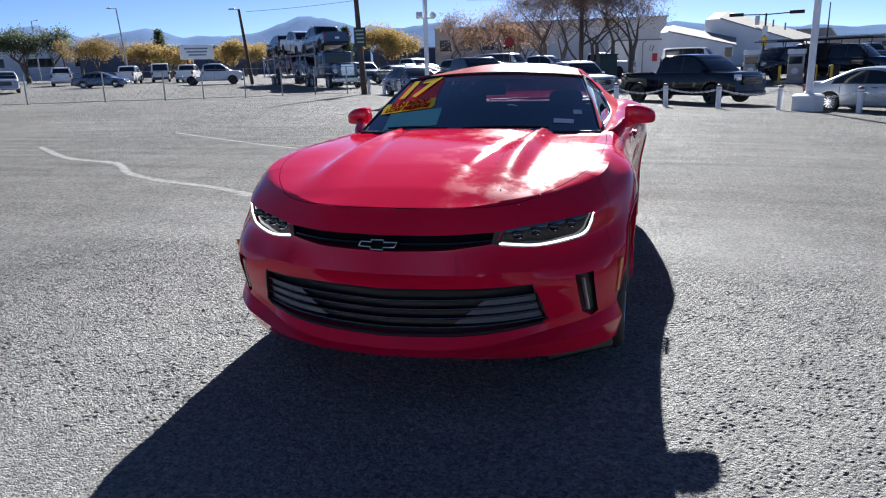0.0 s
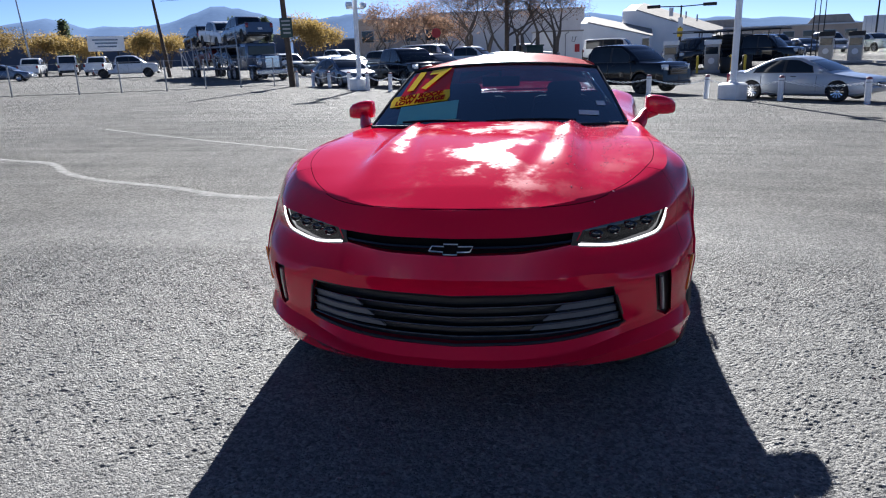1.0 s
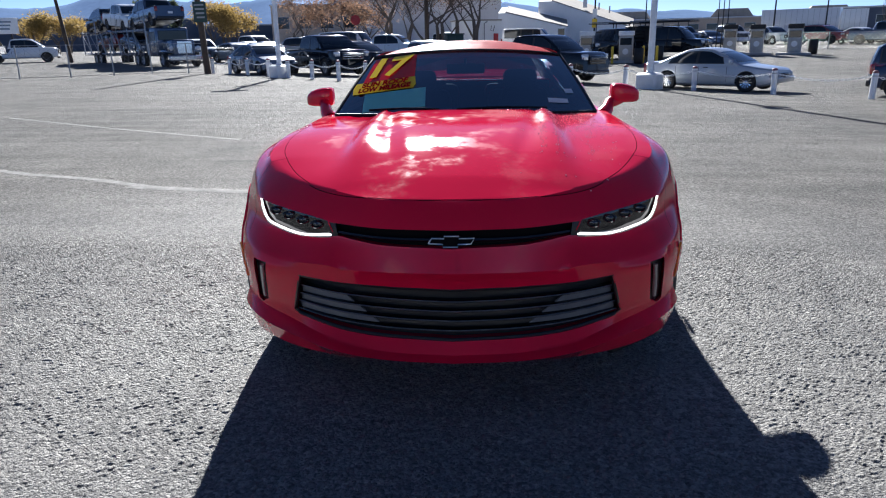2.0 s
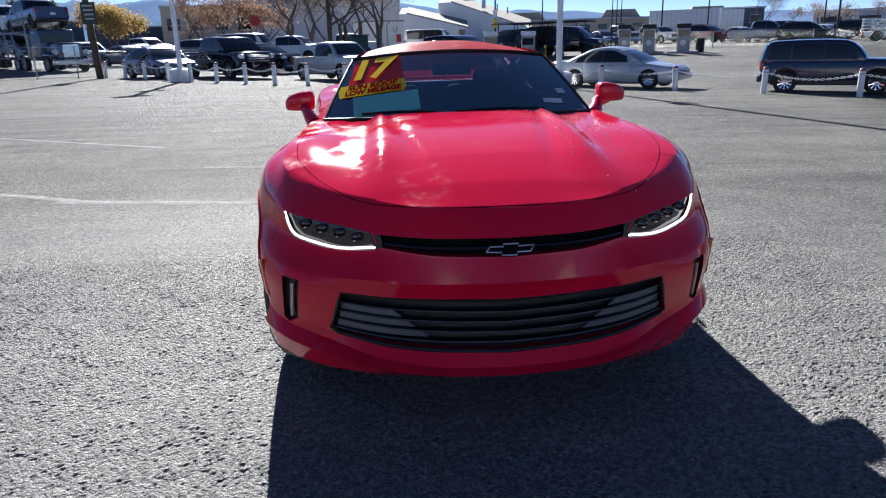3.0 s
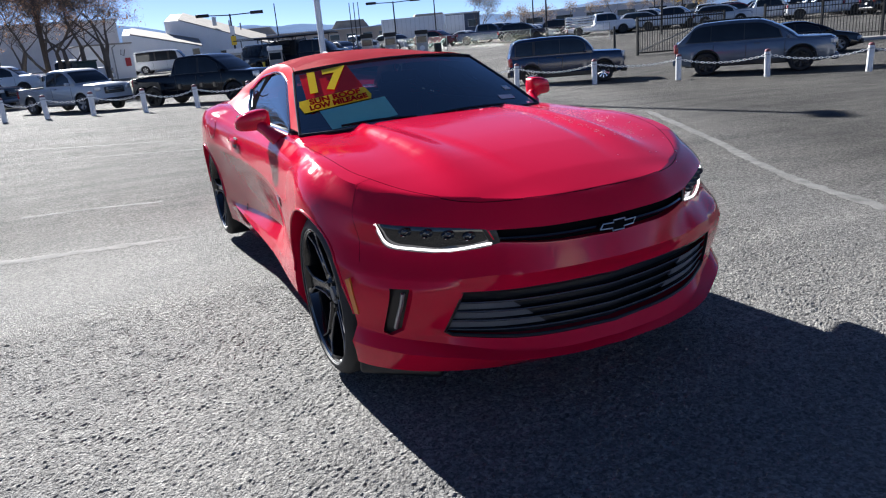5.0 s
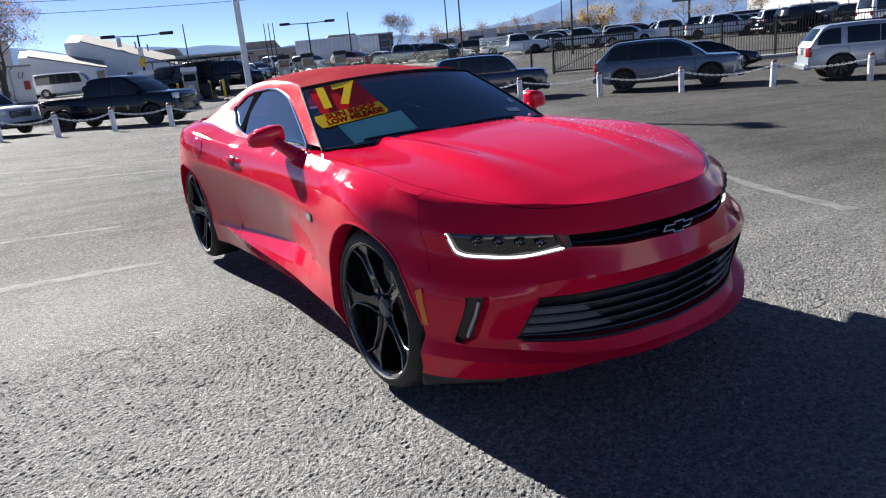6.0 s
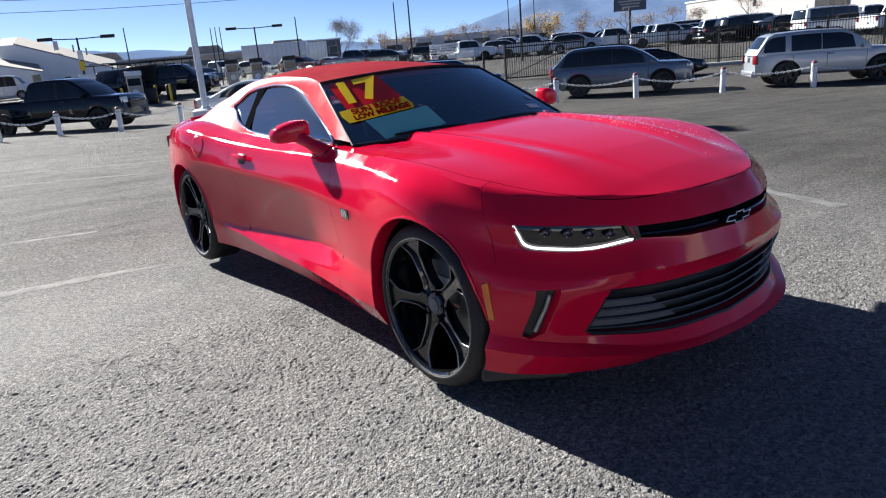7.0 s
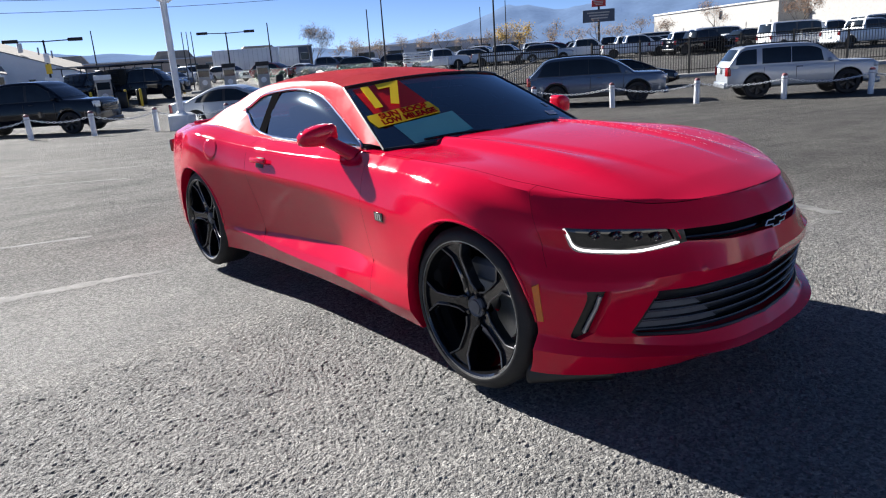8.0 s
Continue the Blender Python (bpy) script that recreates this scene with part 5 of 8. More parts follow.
def build_cabin(car, paint, spec):
    W, belt, roof = spec["W"], spec["belt"], spec["H"]
    yb0, yr0, yr1, yb1 = spec["cab"]
    wb, wr = W / 2 * 0.962, W / 2 * spec.get("tumble", 0.82)
    out = cabin_outline(belt, roof, yb0, yr0, yr1, yb1)
    tan = np.gradient(out, axis=0)
    tan /= np.linalg.norm(tan, axis=1)[:, None]

    def wide(z):
        q = min(max((z - belt) / (roof - belt), 0), 1)
        return wb - (wb - wr) * (0.45 * q + 0.55 * q * q)

    def top(k, lam):
        y, z = out[k]
        w = wide(z) - 0.07
        bow = 1 - lam * lam
        return Vector((w * lam, y - 0.13 * tan[k, 1] * abs(tan[k, 1]) * bow, z + 0.02 * abs(tan[k, 0]) * bow))

    rows = []
    for k, (y, z) in enumerate(out):
        base, rr = belt - 0.10, 0.075
        zc = max(z - rr, base + 0.01)
        row = [(wide(base + (zc - base) * q), y, base + (zc - base) * q) for q in (0, 0.3, 0.6, 0.85, 1)]
        w0, w1 = wide(zc), wide(z) - 0.07
        row += [(w1 + (w0 - w1) * math.cos(t), y, zc + (z - zc) * math.sin(t)) for t in (0.4, 0.8, 1.2)]
        row += [tuple(top(k, lam)) for lam in (1, 0.75, 0.5, 0.25, 0)]
        rows.append(row)
    P = np.array(rows)
    bm = bmesh.new()
    for s in (1, -1):
        grid_faces(bm, P * np.array([s, 1, 1]))
    bmesh.ops.remove_doubles(bm, verts=bm.verts, dist=0.002)
    part("roof", bm, paint, car, smooth=60)
    dark = M[spec.get("glass", "window_dark")]

    def sheet(points, name, out_way, glazing=dark):
        bm = bmesh.new()
        grid_faces(bm, np.array(points))
        bmesh.ops.recalc_face_normals(bm, faces=bm.faces[:])
        n = sum((f.normal for f in bm.faces), Vector())
        if n.dot(Vector(out_way)) < 0:
            bmesh.ops.reverse_faces(bm, faces=bm.faces[:])
        bmesh.ops.solidify(bm, geom=bm.faces[:], thickness=0.012)
        part(name, bm, glazing, car, smooth=40)

    def lifted(k, lam, up):
        n = Vector((0, -tan[k, 1], tan[k, 0]))
        return tuple(top(k, lam) + n * up)

    n_out = len(out)
    front = [k for k in range(n_out) if k < n_out / 2 and belt + 0.03 < out[k, 1] < roof - 0.10]
    rear = [k for k in range(n_out) if k > n_out / 2 and belt + 0.08 < out[k, 1] < roof - 0.11]
    sheet([[lifted(k, lam, 0.008) for lam in np.linspace(-0.97, 0.97, 11)] for k in front], "windscreen", (0, -1, 1))
    if len(rear) > 1:
        sheet([[lifted(k, lam, 0.008) for lam in np.linspace(-0.9, 0.9, 11)] for k in rear], "rear_window", (0, 1, 1))
    order = np.argsort(out[:, 0], kind="stable")
    if spec.get("band", True):
        for s in (-1, 1):
            for u0, u1, s0, s1 in [(spec["panes"][0][0] - 0.012, spec["panes"][-1][1] + 0.012, spec["panes"][0][2], spec["panes"][-1][3])]:
                y0, y1 = yb0 + (yb1 - yb0) * u0, yb0 + (yb1 - yb0) * u1
                grid = []
                for u in np.linspace(0, 1, 21):
                    row = []
                    for v in (0, 0.25, 0.5, 0.75, 1):
                        y = y0 + (y1 - y0) * u + ((s0 * (1 - u) + s1 * u) * (yb1 - yb0)) * v * 0.35
                        zt = max(float(np.interp(y, out[order, 0], out[order, 1])) - 0.092, belt + 0.02)
                        z = belt - 0.012 + (zt - belt + 0.012) * v
                        row.append((s * (wide(z) + 0.0025), y, z))
                    grid.append(row)
                sheet(grid, "window_surround", (s, 0, 0), M["black"])
    for s in (-1, 1):
        for u0, u1, s0, s1 in spec["panes"]:
            y0, y1 = yb0 + (yb1 - yb0) * u0, yb0 + (yb1 - yb0) * u1
            grid = []
            for u in np.linspace(0, 1, 11):
                row = []
                for v in (0, 0.25, 0.5, 0.75, 1):
                    y = y0 + (y1 - y0) * u + ((s0 * (1 - u) + s1 * u) * (yb1 - yb0)) * v * 0.35
                    zt = max(float(np.interp(y, out[order, 0], out[order, 1])) - 0.105, belt + 0.03)
                    z = belt + 0.015 + (zt - belt - 0.015) * v
                    row.append((s * (wide(z) + 0.007), y, z))
                grid.append(row)
            sheet(grid, "side_window", (s, 0, 0))


def build_vehicle(name, label, category, paint, spec, m, group=""):
    """A vehicle by its measures: lengths in metres, front towards -y."""
    L, W, wb, R = spec["L"], spec["W"], spec["wb"], spec["R"]
    car = thing(name, label, category, None, group)
    shift = spec.get("shift", 0.0)
    bm = loft_body(L, W, spec["tops"], spec.get("low", 0.24), spec.get("nose", 0.10), spec.get("tail", 0.07))
    body = part("body", bm, paint, car, smooth=45)
    cutters = arch_cutters(W, wb, R, spec.get("gap", 0.05), shift)
    if "bed" in spec:
        y0, y1, zb = spec["bed"]
        c = bmesh.new()
        box(c, -W / 2 + 0.13, W / 2 - 0.13, y0, y1, zb, 2.4)
        cutters.append(c)
    cut(body, cutters)
    body.data.materials.clear()
    body.data.materials.append(paint)
    bm = bmesh.new()
    box(bm, -W / 2 + 0.14, W / 2 - 0.14, -L / 2 + 0.5, L / 2 - 0.4, spec.get("low", 0.24) - 0.03, spec.get("low", 0.24) + 0.25)
    part("chassis", bm, M["black"], car)
    for s in (-1, 1):
        for y in (-wb / 2 + shift, wb / 2 + shift):
            bm = bmesh.new()
            rows = [[(s * x, y + (R + 0.04) * math.cos(a), R + (R + 0.04) * math.sin(a)) for a in np.linspace(-0.2, math.pi + 0.2, 14)] for x in (W / 2 - 0.33, W / 2 - 0.02)]
            grid_faces(bm, np.array(rows))
            bm.faces.new([bm.verts.new(p) for p in rows[0]])
            part("wheel_arch_liner", bm, M["black"], car)
    # cabin
    belt, roof = spec["belt"], spec["H"]
    yb0, yr0, yr1, yb1 = spec["cab"]
    build_cabin(car, paint, spec)
    for s in (-1, 1):
        bm = bmesh.new()
        box(bm, -0.09, 0.09, -0.05, 0.05, -0.06, 0.06, 0.03, pose(s * (W / 2 + 0.09), yb0 + 0.35, belt + 0.04), 2)
        part("side_mirror", bm, paint if spec.get("mirror", True) else M["black"], car)
        # lamps
        zf = float(np.interp(-L / 2 + 0.15, [t[0] for t in spec["tops"]], [t[1] for t in spec["tops"]]))
        bm = bmesh.new()
        lw, lh = spec.get("lamp", (0.32, 0.15))
        box(bm, -lw / 2, lw / 2, -0.08, 0.08, -lh / 2, lh / 2, 0.03, pose(s * (W / 2 * 0.79), -L / 2 + 0.16, zf - spec.get("lamp_drop", 0.17), 0, 0, 24 * s), 2)
        part("headlight", bm, M["lamp_clear"], car)
        zr = float(np.interp(L / 2 - 0.1, [t[0] for t in spec["tops"]], [t[1] for t in spec["tops"]]))
        bm = bmesh.new()
        box(bm, -0.10, 0.10, -0.06, 0.06, -0.15, 0.15, 0.025, pose(s * (W / 2 * 0.87), L / 2 - 0.09, zr - 0.20, 0, 0, -20 * s), 2)
        part("tail_light", bm, M["red_lens"], car)
        bm = bmesh.new()
        box(bm, -0.012, 0.012, -0.09, 0.09, -0.014, 0.014, 0.008, pose(s * (W / 2 - 0.002), yb0 + 1.25, belt - 0.13))
        part("door_handle", bm, M["black"] if paint != M["white_car"] else M["chrome"], car)
        for y in spec.get("doors", ()):
            bm = bmesh.new()
            tube(bm, [(s * (W / 2 * 0.995), y, z) for z in (spec.get("low", 0.24) + 0.12, 0.6, belt - 0.1)], 0.007, n=4)
            part("door_seam", bm, M["black"], car)
    gz0, gz1, gw = spec.get("grille", (0.46, 0.68, 0.9))
    bm = bmesh.new()
    box(bm, -gw / 2, gw / 2, -0.04, 0.06, gz0, gz1, 0.03, pose(0, -L / 2 + 0.045, 0), 2)
    grille = part("grille", bm, M["gloss_black"], car)
    for k in range(3):
        bm = bmesh.new()
        z = gz0 + (gz1 - gz0) * (k + 0.7) / 3.4
        box(bm, -gw / 2 + 0.03, gw / 2 - 0.03, -0.02, 0.02, z - 0.012, z + 0.012, 0.006, pose(0, -L / 2 + 0.0, 0))
        part("grille_bar", bm, M["chrome"] if spec.get("bright") else M["grey_plastic"], grille)
    for nm, y, z in (("front_bumper", -L / 2 + 0.10, 0.40), ("rear_bumper", L / 2 - 0.08, 0.46)):
        bm = bmesh.new()
        box(bm, -W / 2 * 0.86, W / 2 * 0.86, -0.11, 0.11, -0.10, 0.10, 0.05, pose(0, y, z), 3)
        part(nm, bm, M[spec.get("bumper", "black")], car)
    bm = bmesh.new()
    box(bm, -0.16, 0.16, -0.008, 0.008, -0.075, 0.075, 0.006, pose(0, L / 2 + 0.035, spec.get("plate", 0.72)))
    part("number_plate", bm, M["white_paint"], car)
    if spec.get("clad"):
        for s in (-1, 1):
            for y in (-wb / 2 + shift, wb / 2 + shift):
                bm = bmesh.new()
                ra = R + spec.get("gap", 0.05) + 0.02
                tube(bm, [(s * (W / 2 - 0.012), y + ra * math.cos(a), R + ra * math.sin(a)) for a in np.linspace(-0.1, math.pi + 0.1, 22)], 0.032, n=8)
                part("wheel_arch_trim", bm, M["black"], car, "black plastic wheel arch trim")
            bm = bmesh.new()
            box(bm, -0.02, 0.02, -wb / 2 + R + 0.08 + shift, wb / 2 - R - 0.08 + shift, 0, 0.13, 0.012, pose(s * (W / 2 - 0.012), 0, spec.get("low", 0.24)))
            part("sill_trim", bm, M["black"], car, "black plastic sill trim")
    if spec.get("rails"):
        for s in (-1, 1):
            bm = bmesh.new()
            tube(bm, [(s * W / 2 * 0.72, yr0 + 0.15, roof), (s * W / 2 * 0.72, yr0 + 0.3, roof + 0.05), (s * W / 2 * 0.72, yr1 - 0.2, roof + 0.05), (s * W / 2 * 0.72, yr1 - 0.05, roof)], 0.018)
            part("roof_rail", bm, M["black"], car)
    if "bed" in spec:
        y0, y1, zb = spec["bed"]
        for s in (-1, 1):
            bm = bmesh.new()
            box(bm, -0.035, 0.035, y0, y1 + 0.1, -0.01, 0.02, 0.01, pose(s * (W / 2 - 0.085), 0, spec["tops"][-1][1] + 0.006))
            part("bed_rail", bm, M["black"], car)
    add_wheels(car, W, wb, R, M[spec.get("rim", "steel")], spec.get("spokes", 5), (R, spec.get("rim", "steel"), spec.get("spokes", 5)), shift)
    car.matrix_basis = m
    return car


M["lamp_clear"] = shader("clear_lamp", (0.5, 0.52, 0.55), 0.1, 0.3, 0.8, vary=0.2, scale=20)
SEDAN = dict(L=4.85, W=1.86, H=1.43, wb=2.83, R=0.325, belt=0.93, tops=[(-2.43, 0.66), (-2.2, 0.76), (-1.0, 0.93), (0.0, 0.94), (1.5, 0.97), (2.2, 0.99), (2.43, 0.93)], cab=(-1.25, -0.15, 0.80, 1.95), tumble=0.72,
             panes=[(0.20, 0.48, 0.07, 0.0), (0.51, 0.82, 0.0, -0.09)], doors=(-0.75, 0.25, 1.1), spokes=12, rim="chrome", grille=(0.44, 0.62, 0.62), bumper="silver", low=0.20, gap=0.04)
HATCH = dict(SEDAN, L=4.45, wb=2.65, H=1.48, tops=[(-2.23, 0.64), (-2.0, 0.74), (-0.95, 0.93), (0.0, 0.95), (1.5, 0.98), (2.23, 0.95)], cab=(-1.2, -0.12, 0.85, 2.05), spokes=5, rim="steel", bumper="black")
SMALL_SUV = dict(L=4.24, W=1.82, H=1.67, wb=2.57, R=0.35, low=0.30, belt=1.08, tops=[(-2.12, 0.96), (-1.98, 1.05), (-0.9, 1.09), (0.5, 1.09), (2.12, 1.09)], cab=(-0.98, -0.50, 1.86, 2.06), tumble=0.87,
                 panes=[(0.10, 0.40, 0.05, 0.0), (0.406, 0.69, 0.0, 0.0), (0.72, 0.92, 0.0, -0.01)], doors=(-0.85, 0.15, 1.0), spokes=10, rim="chrome", rails=True, clad=True, grille=(0.66, 0.84, 0.9), lamp=(0.22, 0.2), lamp_drop=0.14, nose=0.08)
BIG_SUV = dict(L=5.0, W=1.96, H=1.71, wb=2.87, R=0.38, low=0.31, belt=1.09, tops=[(-2.5, 0.95), (-2.36, 1.05), (-1.0, 1.10), (0.5, 1.10), (2.5, 1.12)], cab=(-1.38, -0.35, 1.75, 2.42), tumble=0.80,
               panes=[(0.14, 0.43, 0.08, 0.0), (0.436, 0.70, 0.0, 0.0), (0.706, 0.91, 0.0, -0.16)], doors=(-0.95, 0.2, 1.2), spokes=6, rim="black", rails=True, clad=True, grille=(0.6, 0.9, 0.9), bumper="grey_paint", plate=0.95)
BOX_SUV = dict(BIG_SUV, clad=False, band=False, L=4.8, W=1.90, wb=2.79, R=0.40, H=1.71, belt=1.10, low=0.38, tops=[(-2.4, 0.97), (-2.25, 1.06), (-0.95, 1.10), (0.5, 1.11), (2.4, 1.12)], cab=(-1.15, -0.42, 1.90, 2.34), panes=[(0.15, 0.43, 0.07, 0.0), (0.436, 0.69, 0.0, 0.0), (0.74, 0.93, 0.0, -0.03)], bumper="silver", gap=0.06)
PICKUP = dict(L=5.88, W=2.03, H=1.92, wb=3.75, R=0.40, shift=0.06, belt=1.24, low=0.36, tops=[(-2.94, 1.06), (-2.75, 1.20), (-1.5, 1.27), (0.9, 1.27), (0.95, 1.24), (2.94, 1.22)], cab=(-1.75, -0.85, 0.70, 0.98), tumble=0.82,
              panes=[(0.17, 0.50, 0.12, 0.0), (0.54, 0.90, 0.0, -0.02)], bed=(1.08, 2.80, 0.75), doors=(-1.35, -0.2, 0.75), spokes=6, rim="black", grille=(0.74, 1.08, 1.15), lamp=(0.30, 0.22), lamp_drop=0.15, bumper="black", nose=0.05, tail=0.03, gap=0.07, plate=0.8)
SMALL_PICKUP = dict(PICKUP, L=5.0, W=1.74, H=1.66, wb=3.19, R=0.36, belt=1.08, tops=[(-2.57, 0.92), (-2.4, 1.02), (-1.2, 1.09), (0.55, 1.09), (0.6, 1.04), (2.57, 1.03)], cab=(-1.36, -0.66, 0.40, 0.62), bed=(0.72, 2.45, 0.68), panes=[(0.18, 0.58, 0.14, 0.0), (0.62, 0.90, 0.0, -0.02)],
                    doors=(-1.05, 0.15), rim="steel", spokes=5, grille=(0.66, 0.92, 0.85), lamp=(0.26, 0.18), low=0.32)
VAN = dict(L=5.6, W=2.0, H=2.1, wb=3.43, R=0.37, belt=1.16, tops=[(-2.8, 0.88), (-2.6, 1.02), (-1.9, 1.16), (2.8, 1.18)], cab=(-2.05, -1.35, 2.6, 2.74), tumble=0.88, panes=[(0.13, 0.28, 0.08, 0.0), (0.32, 0.55, 0.0, 0.0), (0.58, 0.92, 0.0, 0.0)],
           doors=(-1.5, -0.4, 0.9), spokes=5, rim="steel", grille=(0.6, 0.9, 1.0), bumper="black", low=0.3)


def heading(dx, dy):
    """Turn, in degrees, that points a vehicle's front along (dx, dy)."""
    return math.degrees(math.atan2(dx, -dy))


NEAR_CARS = "vehicles parked behind the chain line"
build_vehicle("sedan", "silver four-door sedan with many-spoked wheels parked behind the chain", "car", M["silver"], SEDAN, on_ground(8.35, 21.75, heading(0.76, -0.65)), NEAR_CARS)
build_vehicle("small_suv", "dark blue boxy small SUV with silver wheels behind the chain", "car", M["blue_paint"], dict(SMALL_SUV, bumper="black"), on_ground(14.15, 18.0, heading(0.84, -0.54)), NEAR_CARS)
build_vehicle("large_suv", "slate grey three-row SUV with black wheels behind the chain", "car", M["grey_paint"], BIG_SUV, on_ground(18.6, 13.4, heading(0.62, -0.78)), NEAR_CARS)
build_vehicle("off_road_suv", "silver boxy off-road SUV on dark tyres behind the chain", "car", M["silver"], BOX_SUV, on_ground(22.1, 7.8, heading(0.66, -0.75)), NEAR_CARS)
build_vehicle("small_pickup_truck", "silver extended-cab small pickup truck behind the chain", "pickup truck", M["silver"], dict(SMALL_PICKUP, bright=True), on_ground(-2.55, 28.4, heading(0.60, -0.80)), NEAR_CARS)
build_vehicle("heavy_pickup_truck", "black heavy pickup truck with a bright grille behind the chain", "pickup truck", M["black_paint"], dict(PICKUP, bright=True, rim="steel"), on_ground(-8.1, 32.0, heading(0.64, -0.77)), NEAR_CARS)
build_vehicle("hatchback", "dark grey hatchback beside a white lamp post", "car", M["grey_paint"], HATCH, on_ground(-11.4, 32.0, heading(0.70, -0.714)), NEAR_CARS)
build_vehicle("pickup_truck", "black crew-cab pickup truck parked behind the chain", "pickup truck", M["black_paint"], PICKUP, on_ground(2.45, 27.0, heading(0.76, -0.65)), NEAR_CARS)
build_vehicle("coupe", "black low car behind a slate grey SUV", "car", M["black_paint"], dict(HATCH, H=1.36), on_ground(26.2, 17.5, heading(0.72, -0.69)), NEAR_CARS)

# Far lots: master vehicles, then copies
masters = {
    "white_pickup": build_vehicle("pickup_truck", "white pickup truck on a far lot", "pickup truck", M["white_car"], dict(PICKUP, bumper="steel"), on_ground(49.8, 45.9, 40), "vehicles on the far lots"),
    "grey_pickup": build_vehicle("pickup_truck", "grey pickup truck on a far lot", "pickup truck", M["grey_paint"], PICKUP, on_ground(35.2, 61.6, 60), "vehicles on the far lots"),
    "black_pickup": build_vehicle("pickup_truck", "black pickup truck on a far lot", "pickup truck", M["black_paint"], PICKUP, on_ground(53.5, 30.2, 66), "vehicles on the far lots"),
    "dark_suv": build_vehicle("parked_suv", "dark SUV on a far lot", "car", M["black_paint"], BIG_SUV, on_ground(37.0, 57.2, 55), "vehicles on the far lots"),
    "silver_suv": build_vehicle("parked_suv", "silver SUV on a far lot", "car", M["silver"], dict(BIG_SUV, bumper="silver", rim="steel"), on_ground(46.5, 50.5, 50), "vehicles on the far lots"),
    "white_sedan": build_vehicle("parked_sedan", "white sedan on a far lot", "car", M["white_car"], dict(SEDAN, bumper="white_car"), on_ground(56.5, 34.5, 60), "vehicles on the far lots"),
    "dark_sedan": build_vehicle("parked_sedan", "dark grey sedan on a far lot", "car", M["grey_paint"], dict(SEDAN, bumper="grey_paint"), on_ground(-48.3, 50.4, heading(0.9, 0.4)), "vehicles on the far lots"),
    "white_van": build_vehicle("van", "white passenger van on a far lot", "van", M["white_car"], VAN, on_ground(54.3, 22.4, 60), "vehicles on the far lots"),
    "maroon_suv": build_vehicle("parked_suv", "dark red SUV on a far lot", "car", M["maroon"], dict(BIG_SUV, bumper="black"), on_ground(60.5, 52.0, 50), "vehicles on the far lots"),
}
